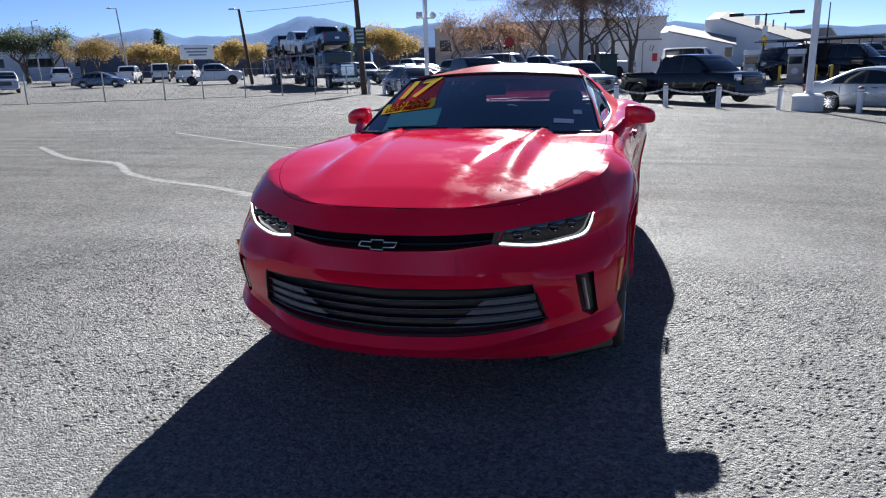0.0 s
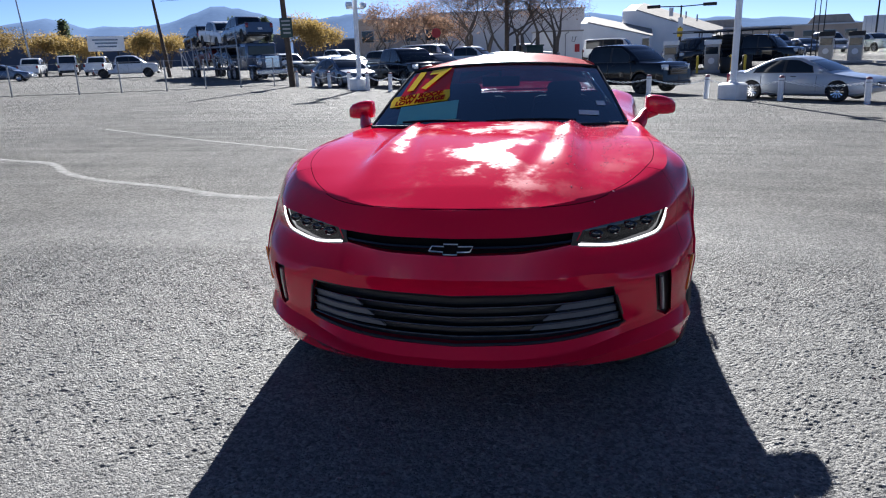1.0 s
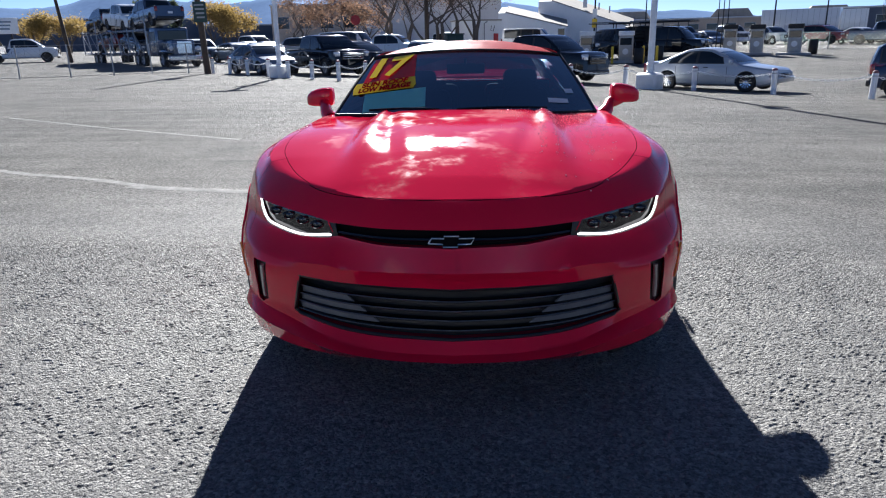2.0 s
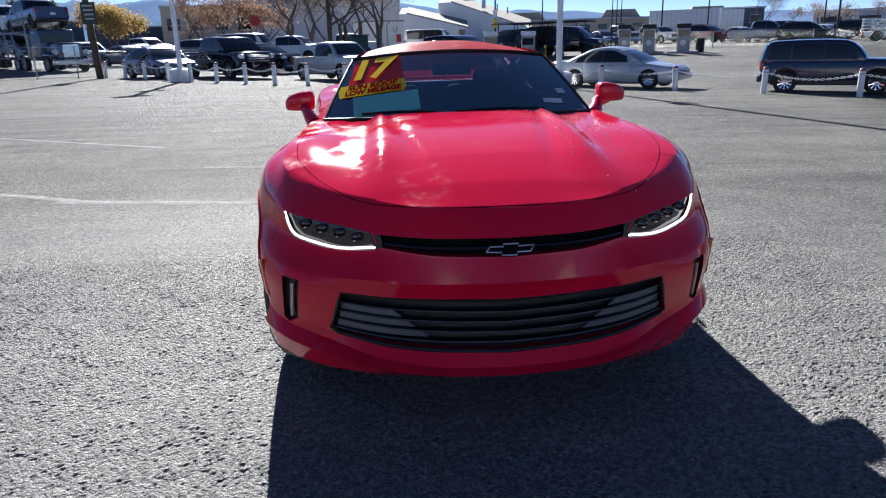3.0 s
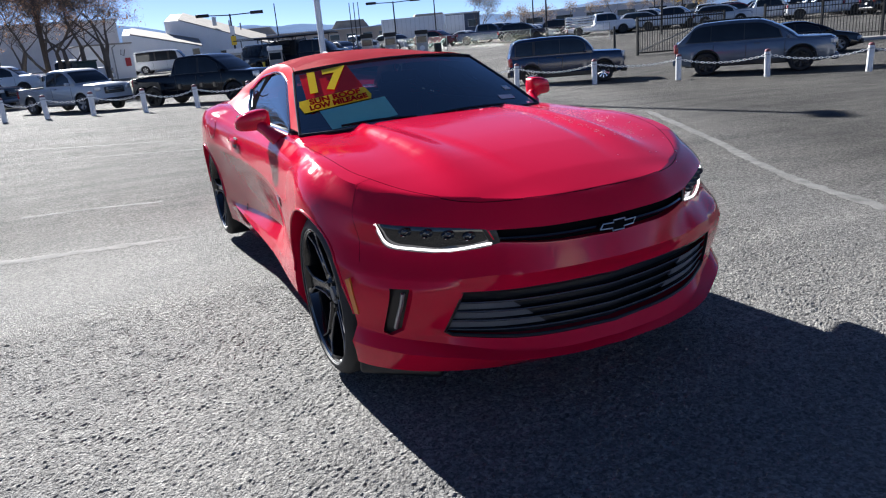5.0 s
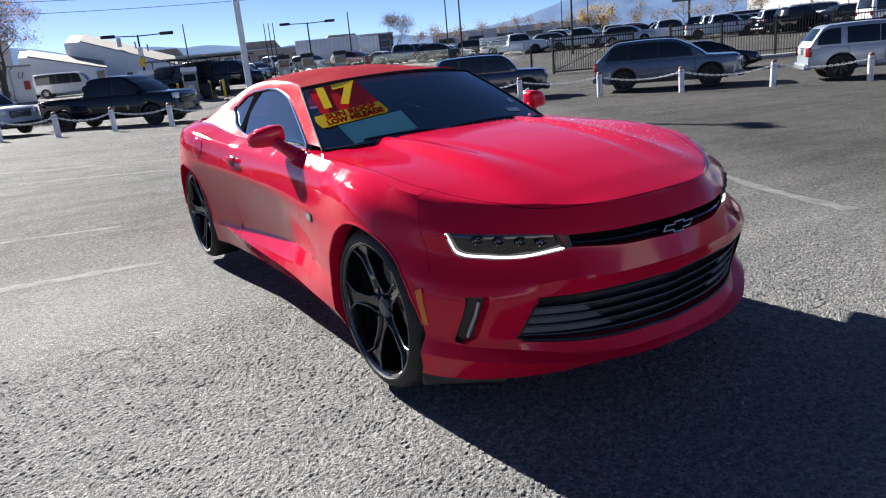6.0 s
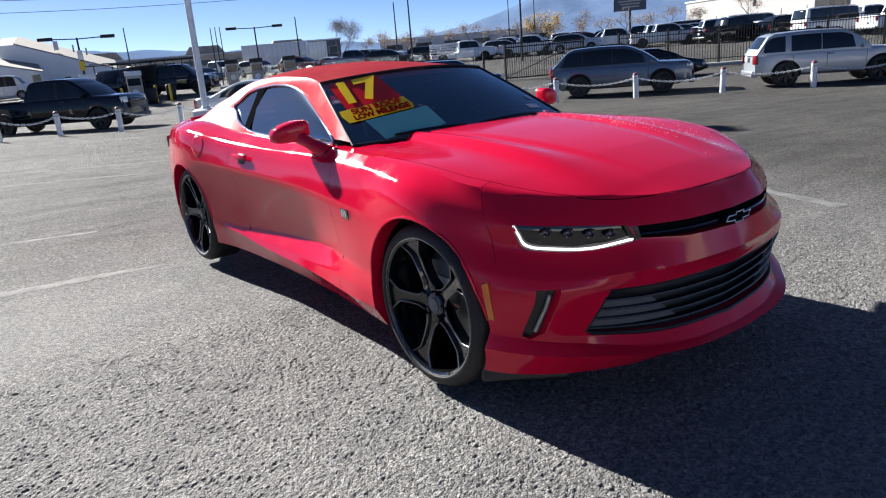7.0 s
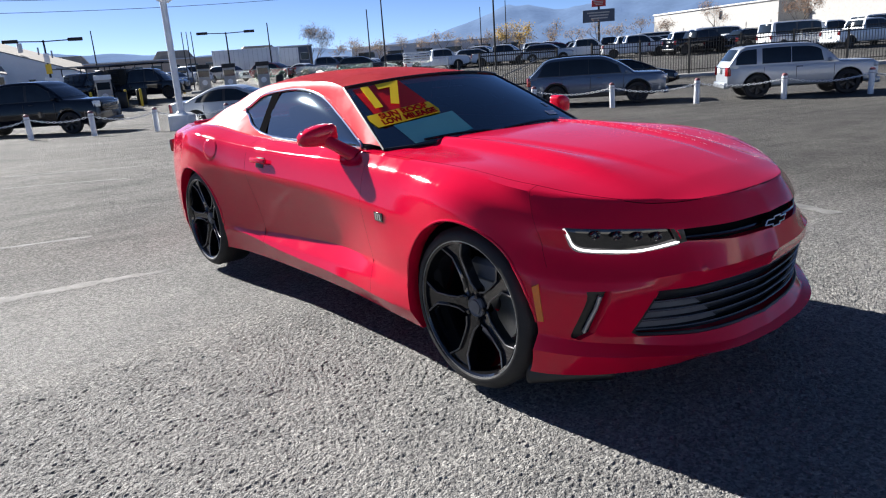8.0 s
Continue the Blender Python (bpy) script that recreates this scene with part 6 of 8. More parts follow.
for kind, x, y, turn in (
    ("white_pickup", 51.6, 41.0, 42), ("white_pickup", 52.8, 36.2, 44), ("white_pickup", 54.2, 17.6, 64), ("white_pickup", 47.6, 51.4, 35), ("silver_suv", 62.0, 40.5, 52),
    ("white_pickup", 61.0, 26.0, 60), ("dark_suv", 56.0, 26.4, 62), ("white_sedan", 64.0, 33.0, 60), ("silver_suv", 44.2, 54.4, 40), ("dark_sedan", 57.0, 45.5, 40),
    ("white_pickup", 66.5, 46.0, 38), ("black_pickup", 69.0, 38.0, 45), ("white_van", 62.5, 19.0, 60), ("dark_suv", 58.6, 14.5, 70), ("white_sedan", 40.5, 60.0, 30), ("grey_pickup", 70.5, 29.0, 60),
    ("maroon_suv", 32.0, 66.5, 35), ("white_sedan", 52.0, 59.0, 35), ("silver_suv", 57.5, 60.5, 30), ("dark_sedan", 46.0, 64.0, 25), ("white_pickup", 62.5, 58.0, 20), ("dark_suv", 66.0, 53.0, 40), ("white_van", 74.5, 48.0, 30),
    ("silver_suv", 28.5, 70.0, 20), ("white_pickup", 25.0, 72.0, 10), ("dark_sedan", 22.4, 69.5, 15), ("grey_pickup", 20.0, 71.5, 10), ("white_sedan", 17.6, 70.2, 20),
    ("white_pickup", 46.8, 47.2, 38), ("silver_suv", 49.2, 43.4, 40), ("white_pickup", 55.4, 33.2, 46), ("white_sedan", 57.2, 29.4, 60), ("white_pickup", 59.6, 22.4, 62), ("white_van", 60.2, 32.0, 50), ("silver_suv", 65.8, 29.0, 55),
    ("white_pickup", 57.4, 40.6, 44), ("white_sedan", 54.4, 48.2, 36), ("silver_suv", 60.4, 47.6, 36), ("white_pickup", 50.6, 54.6, 32), ("dark_suv", 43.0, 58.6, 34), ("white_pickup", 38.2, 63.6, 30), ("white_sedan", 34.6, 64.4, 30), ("silver_suv", 66.2, 41.4, 44), ("white_pickup", 67.4, 21.6, 62),
    ("dark_sedan", 77.0, 40.0, 40), ("white_pickup", 78.0, 33.5, 60), ("silver_suv", 72.0, 22.5, 65), ("white_sedan", 81.0, 27.0, 60), ("black_pickup", 75.0, 56.0, 30), ("white_pickup", 70.0, 62.0, 25),
    # the lot beyond the wire fence
    ("silver_suv", -48.5, 40.1, heading(0.75, -0.66)), ("white_pickup", -60.1, 57.8, heading(-0.7, 0.75)), ("white_pickup", -55.2, 62.3, heading(-0.5, 0.86)), ("white_van", -54.7, 67.1, heading(-0.6, 0.8)), ("white_pickup", -49.5, 65.1, heading(-0.45, 0.9)),
    # behind the trees
    ("white_van", -12.4, 61.0, 70), ("white_pickup", -7.6, 52.0, 75), ("dark_suv", -7.6, 38.2, 60), ("white_pickup", -3.4, 56.5, 80), ("silver_suv", -15.5, 58.5, 70), ("dark_sedan", -18.0, 55.0, 60), ("white_sedan", -20.6, 58.0, 65),
    ("silver_suv", -22.5, 51.5, 40), ("white_sedan", -15.8, 46.8, 55), ("dark_sedan", -18.6, 49.0, 55), ("white_pickup", -22.0, 63.0, 60), ("grey_pickup", -12.6, 50.5, 60), ("white_van", 4.6, 71.0, heading(0.9, -0.3)), ("dark_suv", 0.4, 72.5, 80),
):
    copy_thing(masters[kind], on_ground(x, y, turn))

# a cab-and-chassis truck beyond the wire fence
spec = dict(PICKUP, L=5.6, bed=(0.9, 2.9, 0.45), tops=[(-2.8, 1.06), (-2.6, 1.2), (-1.4, 1.27), (0.85, 1.27), (0.9, 0.75), (2.8, 0.72)])
build_vehicle("chassis_truck", "white cab-and-chassis truck with no bed", "truck", M["white_car"], spec, on_ground(-39.6, 55.3, heading(0.85, 0.45)), "vehicles on the far lots")


def service_body(x, y, turn):
    """White truck with a stake and box body."""
    t = build_vehicle("service_truck", "white service truck with a slatted flat bed", "truck", M["white_car"], dict(PICKUP, L=6.4, tops=[(-3.2, 1.06), (-3.0, 1.2), (-1.7, 1.27), (0.6, 1.27), (0.65, 0.8), (3.2, 0.8)], cab=(-1.85, -1.2, 0.45, 0.62), wb=4.1, bed=(0.75, 3.1, 0.78)), on_ground(x, y, turn), "vehicles on the far lots")
    for s in (-1, 1):
        for k in range(4):
            bm = bmesh.new()
            box(bm, s * 1.0 - 0.02, s * 1.0 + 0.02, 0.75, 3.15, 0.95 + 0.24 * k, 1.09 + 0.24 * k, 0.01)
            part("side_board", bm, M["white_paint"], t)
        for y2 in (0.78, 1.6, 2.4, 3.12):
            bm = bmesh.new()
            box(bm, s * 0.97 - 0.03, s * 0.97 + 0.03, y2 - 0.03, y2 + 0.03, 0.78, 1.85)
            part("stake", bm, M["steel"], t)


service_body(41.9, 51.4, heading(0.85, -0.5))


# ---------------------------------------------------------------- marks on the ground
ground_strip("filled_crack", [(-10.4, 6.25), (-8.2, 4.72), (-6.9, 4.25), (-5.9, 3.35), (-5.1, 2.88), (-3.96, 2.46), (-3.06, 2.03), (-2.4, 1.9), (-1.3, 1.72)], 0.11, M["crack"], "pale ragged filled crack in the asphalt", "crack", 0.5, seed=3)
ground_strip("filled_crack", [(7.4, 6.0), (5.75, 3.3), (4.9, 1.9), (4.3, 1.0), (3.6, -0.2), (3.2, -1.2)], 0.12, M["seam_worn"], "pale worn seam in the asphalt", "crack", 0.4, seed=4)
for k, pts in enumerate(([(-3.4, 2.05), (-2.4, 1.85), (-1.4, 1.72), (-1.1, 1.66)], [(-2.5, 3.78), (-1.9, 3.7), (-1.2, 3.5)], [(-1.9, 8.75), (-0.6, 8.2), (0.3, 7.7)], [(-4.5, 12.5), (-1.5, 10.6), (1.0, 9.4)], [(-9.5, 9.2), (-6.0, 7.0), (-3.5, 5.6)])):
    ground_strip("faded_line", pts, 0.07, M["fade_paint"], "faded parking line on the asphalt", "line", 0.5, lift=0.003, seed=10 + k)


# ---------------------------------------------------------------- chain line
def bollard_master(m):
    t = thing("bollard", "white round steel bollard with a dull red cap", "bollard", m, "bollards along the chain line")
    bm = bmesh.new()
    lathe(bm, [(0.088, -0.06), (0.088, 0.70), (0.083, 0.74), (0.001, 0.745)], 18)
    part("post", bm, M["white_paint"], t)
    bm = bmesh.new()
    lathe(bm, [(0.084, 0.742), (0.086, 0.765), (0.074, 0.797), (0.04, 0.818), (0.001, 0.824)], 18)
    part("cap", bm, M["bollard_band"], t, "dull red domed cap")
    bm = bmesh.new()
    lathe(bm, [(0.0885, 0.65), (0.0925, 0.65), (0.0925, 0.672), (0.0885, 0.672)], 18, ring=True)
    part("chain_collar", bm, M["galv"], t)
    return t


POSTS = [(-14.2, 32.4), (-12.9, 31.35), (-11.6, 30.2), (-10.15, 28.85), (-8.65, 26.95), (-7.35, 25.9), (-5.95, 24.75), (-4.7, 24.0), (-3.4, 23.75), (-1.95, 23.4), (-0.3, 22.5), (1.5, 22.95), (3.15, 22.0), (5.1, 21.5), (7.25, 20.5), (9.25, 18.75), (11.35, 16.95), (13.3, 15.2), (15.25, 13.4), (16.8, 11.3), (18.6, 9.3), (20.2, 7.2), (22.2, 5.4), (24.2, 3.5)]
POSTS[11:13] = [(1.45, 22.6), (3.2, 21.95)]
first = bollard_master(on_ground(*POSTS[0]))
for k, (x, y) in enumerate(POSTS[1:]):
    copy_thing(first, on_ground(x, y, 40 * k) @ pose(0, 0, 0, 1.5 * math.sin(3.7 * k), 1.2 * math.cos(2.3 * k)))


def chain(a, b, sag):
    """Links hung between two posts, every other one turned."""
    bm = bmesh.new()
    a, b = Vector(a), Vector(b)
    n = max(8, int((b - a).length / 0.085))
    flat = (b - a).normalized()
    side = flat.cross(Vector((0, 0, 1))).normalized()
    for k in range(n):
        q = (k + 0.5) / n
        p = a.lerp(b, q) - Vector((0, 0, sag * 4 * q * (1 - q)))
        slope = -sag * 4 * (1 - 2 * q) / (b - a).length
        d = (flat + Vector((0, 0, slope))).normalized()
        up = side.cross(d).normalized()
        w = side if k % 2 else up
        o = d.cross(w)
        rings = []
        for i in range(8):
            t = 2 * math.pi * i / 8
            c = p + d * (0.055 * math.cos(t)) + w * (0.028 * math.sin(t))
            out = (d * math.cos(t) + w * math.sin(t)).normalized()
            rings.append([bm.verts.new(c + out * 0.010), bm.verts.new(c + o * 0.010), bm.verts.new(c - out * 0.010), bm.verts.new(c - o * 0.010)])
        for i in range(8):
            r0, r1 = rings[i], rings[(i + 1) % 8]
            for j in range(4):
                bm.faces.new((r0[j], r0[(j + 1) % 4], r1[(j + 1) % 4], r1[j]))
    return solo("chain", bm, M["white_paint"], "white painted steel chain hung between bollards", "chain", "chains along the lot's edge")


for k, (p, q) in enumerate(zip(POSTS, POSTS[1:])):
    za, zb = ground_z(*p) + 0.66, ground_z(*q) + 0.66
    chain((*p, za), (*q, zb), 0.17 + 0.03 * math.sin(k * 2.1))


# ---------------------------------------------------------------- lamp posts and poles
def lamp_post(x, y, h, zb=3.6):
    t = thing("lamp_post", "white steel lamp post on a square white concrete base", "lamp post", on_ground(x, y, 48), "white lamp posts")
    bm = bmesh.new()
    box(bm, -0.36, 0.36, -0.36, 0.36, -0.1, 0.56, 0.06, seg=2)
    for v in bm.verts:
        if v.co.z > 0.5:
            v.co.x *= 0.86
            v.co.y *= 0.86
    part("base", bm, M["white_paint"], t, "white painted concrete base")
    bm = bmesh.new()
    lathe(bm, [(0.15, 0.5), (0.15, 0.6), (0.11, 0.64), (0.105, h), (0.001, h + 0.01)], 16)
    part("pole", bm, M["white_paint"], t)
    bm = bmesh.new()
    box(bm, -0.45, 0.45, -0.03, 0.03, zb - 0.05, zb + 0.03, 0.01)
    part("bracket", bm, M["white_paint"], t)
    for s in (-1, 1):
        bm = bmesh.new()
        box(bm, -0.14, 0.14, -0.09, 0.09, -0.11, 0.11, 0.03, pose(s * 0.36, -0.08, zb + 0.12, -30, 0, 20 * s), 2)
        part("floodlight", bm, M["white_paint"], t)
    bm = bmesh.new()
    box(bm, -0.55, 0.55, -0.2, 0.2, h - 0.05, h + 0.12, 0.04, seg=2)
    part("lamp_head", bm, M["steel"], t)
    return t


lamp_post(5.9, 21.2, 9.4, 4.25)
lamp_post(-9.15, 27.3, 5.1)


def double_lamp(x, y, h, span, turn):
    t = thing("street_lamp", "black street lamp with two flat heads on a cross arm", "street lamp", on_ground(x, y, turn), "double street lamps")
    bm = bmesh.new()
    lathe(bm, [(0.13, -0.1), (0.13, 0.4), (0.09, 0.5), (0.07, h), (0.001, h + 0.02)], 12)
    part("pole", bm, M["iron"], t)
    bm = bmesh.new()
    tube(bm, [(-span / 2, 0, h - 0.02), (0, 0, h - 0.1), (span / 2, 0, h - 0.02)], 0.05)
    part("arm", bm, M["iron"], t)
    for s in (-1, 1):
        bm = bmesh.new()
        box(bm, -0.55, 0.55, -0.25, 0.25, -0.12, 0.14, 0.04, pose(s * span / 2, 0, h - 0.02), 2)
        part("lamp_head", bm, M["iron"], t)
    return t


lamp_one = double_lamp(9.8, 61.4, 4.6, 4.6, -12)
bm = bmesh.new()
box(bm, -0.22, 0.22, -0.10, -0.07, 2.0, 2.75, 0.01)
part("sign_plate", bm, M["sign_yellow"], lamp_one, "yellow sign plate on the pole")
bm = bmesh.new()
box(bm, -0.2, 0.2, -0.10, -0.07, 2.85, 3.6, 0.01)
part("sign_plate", bm, M["white_paint"], lamp_one, "white sign plate on the pole")
double_lamp(28.8, 70.2, 5.1, 4.8, -24)


def plain_pole(name, x, y, h, r, material, label, category, lean=(0, 0), lamp=None):
    t = thing(name, label, category, on_ground(x, y))
    bm = bmesh.new()
    tube(bm, [(0, 0, -0.2), (lean[0] * 0.5, lean[1] * 0.5, h * 0.5), (lean[0], lean[1], h)], [r, r * 0.85, r * 0.65], n=10)
    part("pole", bm, material, t)
    if lamp:
        bm = bmesh.new()
        tube(bm, [(lean[0], lean[1], h - 0.1), (lean[0] + lamp * 0.6, lean[1], h + 0.05), (lean[0] + lamp, lean[1], h + 0.05)], 0.035)
        box(bm, -0.3, 0.3, -0.12, 0.12, -0.06, 0.06, 0.03, pose(lean[0] + lamp, lean[1], h + 0.04))
        part("lamp_arm", bm, M["galv"], t)
    return t


up1 = plain_pole("utility_pole", -14.4, 32.2, 7.0, 0.17, M["wood_pole"], "dark wooden utility pole with a small sign", "utility pole", (-0.35, 0.2))
bm = bmesh.new()
box(bm, -0.34, 0.34, -0.22, -0.18, 2.55, 3.55, 0.01)
sign = part("sign_board", bm, M["green_dark"], up1, "dark sign board with unreadable lines")
for k in range(4):
    bm = bmesh.new()
    box(bm, -0.26 + 0.03 * k, 0.24, -0.228, -0.224, 3.35 - 0.2 * k, 3.43 - 0.2 * k)
    part("writing_bar", bm, M["concrete"], sign)
plain_pole("utility_pole", -34.2, 53.3, 6.6, 0.17, M["wood_pole"], "leaning dark wooden pole with a lamp arm", "utility pole", (-0.9, 0.3), -0.7)
plain_pole("utility_pole", -4.6, 53.6, 9.5, 0.19, M["wood_pole"], "tall dark wooden utility pole among bare trees", "utility pole")
plain_pole("street_lamp", -60.1, 68.2, 8.6, 0.11, M["galv"], "tall thin street lamp", "street lamp", (-0.6, 0), -1.0)
plain_pole("street_lamp", -99.0, 93.0, 9.8, 0.13, M["galv"], "tall thin street lamp", "street lamp", (0, 0), 1.2)
for x, y, h in ((37.6, 53.9, 7.4), (38.9, 39.9, 7.6), (72.0, 77.4, 7.6), (44.0, 66.0, 6.8), (36.0, 75.0, 6.2), (20.0, 88.0, 6.6), (74.0, 74.0, 8.2)):
    plain_pole("street_lamp", x, y, h, 0.09, M["iron"], "thin dark pole over the far lots", "pole")


def cable(a, b, sag, r=0.02):
    bm = bmesh.new()
    a, b = Vector(a), Vector(b)
    tube(bm, [a.lerp(b, q) - Vector((0, 0, sag * 4 * q * (1 - q))) for q in np.linspace(0, 1, 21)], r, n=4)
    return solo("overhead_cable", bm, M["black"], "thin black overhead cable", "cable", "overhead cables")


cable((-16.0, 62.0, 7.3), (40.0, 60.0, 8.5), 0.9)
cable((-16.0, 62.0, 8.2), (40.0, 60.0, 9.4), 0.9)
cable((-34.2, 53.3, 6.6), (-4.6, 53.6, 9.3), 0.6, 0.015)


# ---------------------------------------------------------------- wire fence
def wire_fence(pts, h):
    t = thing("wire_fence", "grey wire mesh fence on thin steel posts", "fence")
    for x, y in pts:
        bm = bmesh.new()
        z = ground_z(x, y)
        rod(bm, (x, y, z - 0.1), (x, y, z + h), 0.035, n=8)
        part("post", bm, M["galv"], t)
    for (x0, y0), (x1, y1) in zip(pts, pts[1:]):
        bm = bmesh.new()
        for q in (0.04, 0.98):
            tube(bm, [(x0, y0, ground_z(x0, y0) + h * q), (x1, y1, ground_z(x1, y1) + h * q)], 0.012, n=4)
        n = max(2, int(math.hypot(x1 - x0, y1 - y0) / 0.34))
        for k in range(n + 1):
            for s in (0, 1):
                q0, q1 = k / n, min(max((k + (1 if s else -1) * h / 0.34) / n, 0), 1)
                xa, ya, xb, yb = x0 + (x1 - x0) * q0, y0 + (y1 - y0) * q0, x0 + (x1 - x0) * q1, y0 + (y1 - y0) * q1
                reach = abs(q1 - q0) * n * 0.34 / h
                tube(bm, [(xa, ya, ground_z(xa, ya) + h * 0.04), (xb, yb, ground_z(xb, yb) + h * (0.04 + 0.94 * reach))], 0.0035, n=3)
        part("mesh_panel", bm, M["galv"], t, "see-through steel wire mesh")
    return t


wire_fence([(-36.5, 20.5), (-33.2, 22.8), (-30.1, 24.65), (-26.8, 26.45), (-23.7, 27.3), (-21.9, 28.1), (-20.05, 29.2), (-18.7, 30.75), (-17.3, 32.0), (-15.6, 32.6), (-14.6, 32.9)], 1.55)
wire_fence([(20.5, 56.0), (26.0, 52.0), (31.0, 46.5), (35.5, 42.0)], 1.3)


# ---------------------------------------------------------------- iron fence and gate
def iron_fence(a, b, h, panels):
    t = thing("iron_fence", "black iron bar fence along the far lot", "fence")
    a, b = Vector(a), Vector(b)
    for k in range(panels + 1):
        p = a.lerp(b, k / panels)
        z = ground_z(p.x, p.y) + 0.15
        bm = bmesh.new()
        box(bm, p.x - 0.05, p.x + 0.05, p.y - 0.05, p.y + 0.05, z - 0.2, z + h + 0.06)
        part("post", bm, M["iron"], t)
    for k in range(panels):
        p, q = a.lerp(b, k / panels), a.lerp(b, (k + 1) / panels)
        zp, zq = ground_z(p.x, p.y) + 0.15, ground_z(q.x, q.y) + 0.15
        for f in (0.12, 0.86, 0.97):
            bm = bmesh.new()
            tube(bm, [(p.x, p.y, zp + h * f), (q.x, q.y, zq + h * f)], 0.022, n=4)
            part("rail", bm, M["iron"], t)
        n = int((q - p).length / 0.14)
        for i in range(1, n):
            c = p.lerp(q, i / n)
            z = zp + (zq - zp) * i / n
            bm = bmesh.new()
            box(bm, c.x - 0.011, c.x + 0.011, c.y - 0.011, c.y + 0.011, z + 0.06, z + h)
            ob = part("bar", bm, M["iron"], t, smooth=0)
    bm = bmesh.new()
    P = [a.lerp(b, k / 12) for k in range(13)]
    d = (b - a).normalized()
    s = Vector((-d.y, d.x))
    rows = []
    for p in P:
        z = ground_z(p.x, p.y)
        rows.append([(p.x + s.x * o, p.y + s.y * o, z + dz) for o, dz in ((-0.5, -0.05), (-0.48, 0.14), (-0.44, 0.16), (0.3, 0.16), (0.32, -0.05))])
    grid_faces(bm, np.array(rows))
    solo("kerb", bm, M["concrete"], "pale concrete kerb under the iron fence", "kerb", kind="structure")


iron_fence((30.6, 23.2), (40.2, 10.4), 1.95, 6)
iron_fence((40.2, 10.4), (46.5, 1.5), 1.95, 4)


def gate(x0, y0, x1, y1, h):
    t = thing("iron_gate", "open black iron bar gate with a steel brace", "gate")
    a, b = Vector((x0, y0)), Vector((x1, y1))
    z = ground_z(x0, y0) + 0.08
    bm = bmesh.new()
    for f in (0.03, 0.9, 1.0):
        tube(bm, [(x0, y0, z + h * f), (x1, y1, z + h * f)], 0.035, n=4)
    for p in (a, b):
        box(bm, p.x - 0.05, p.x + 0.05, p.y - 0.05, p.y + 0.05, z - 0.1, z + h)
    part("gate_frame", bm, M["iron"], t)
    bm = bmesh.new()
    tube(bm, [(x0, y0, z + 0.1), (x1, y1, z + h * 0.9)], 0.03, n=4)
    part("brace", bm, M["galv"], t)
    n = int((b - a).length / 0.13)
    for i in range(1, n):
        c = a.lerp(b, i / n)
        bm = bmesh.new()
        box(bm, c.x - 0.014, c.x + 0.014, c.y - 0.014, c.y + 0.014, z, z + h)
        part("bar", bm, M["iron"], t, smooth=0)


gate(26.2, 28.0, 29.6, 25.0, 2.0)
plain_pole("gate_post", 25.3, 28.9, 1.7, 0.08, M["iron"], "black steel gate post", "post")
bm = bmesh.new()
box(bm, -0.45, 0.45, -0.35, 0.35, 0, 1.1, 0.03)
ob = solo("cabinet", bm, M["concrete"], "pale utility cabinet beside the gate", "cabinet")
ob.matrix_basis = on_ground(31.5, 26.2, 20)


# ---------------------------------------------------------------- pumps, trucks, trailer
def fuel_pump(x, y, turn, first_look):
    t = thing("fuel_pump", "white and grey fuel pump on a kerbed island", "fuel pump", on_ground(x, y, turn), "fuel pumps")
    bm = bmesh.new()
    box(bm, -0.45, 0.45, -0.3, 0.3, 0.12, 1.75, 0.05, seg=2)
    part("body", bm, M["concrete"], t)
    bm = bmesh.new()
    box(bm, -0.38, 0.38, -0.33, -0.30, 1.15, 1.6, 0.01)
    part("display", bm, M["window_dark"], t)
    bm = bmesh.new()
    box(bm, -0.34, 0.34, -0.33, -0.30, 0.35, 1.0, 0.01)
    face = part("door_panel", bm, M["concrete"], t)
    bm = bmesh.new()
    lathe(bm, [(0.2, 0.0), (0.2, 0.006), (0.001, 0.008)], 20, pose(0, -0.33, 0.72, 90, 0, 0))
    part("round_mark", bm, M["white_paint"], face)
    for s in (-1, 1):
        bm = bmesh.new()
        tube(bm, [(s * 0.47, 0, 1.55), (s * 0.6, -0.05, 1.2), (s * 0.58, -0.05, 0.6), (s * 0.5, 0, 0.9)], 0.02)
        part("hose", bm, M["black"], t)
    bm = bmesh.new()
    box(bm, -0.5, 0.5, -0.33, 0.33, 1.75, 2.05, 0.03)
    part("sign_top", bm, M["white_paint"] if first_look else M["iron"], t)
    bm = bmesh.new()
    box(bm, -1.1, 1.1, -0.55, 0.55, -0.1, 0.13, 0.05)
    part("island", bm, M["concrete"], t)


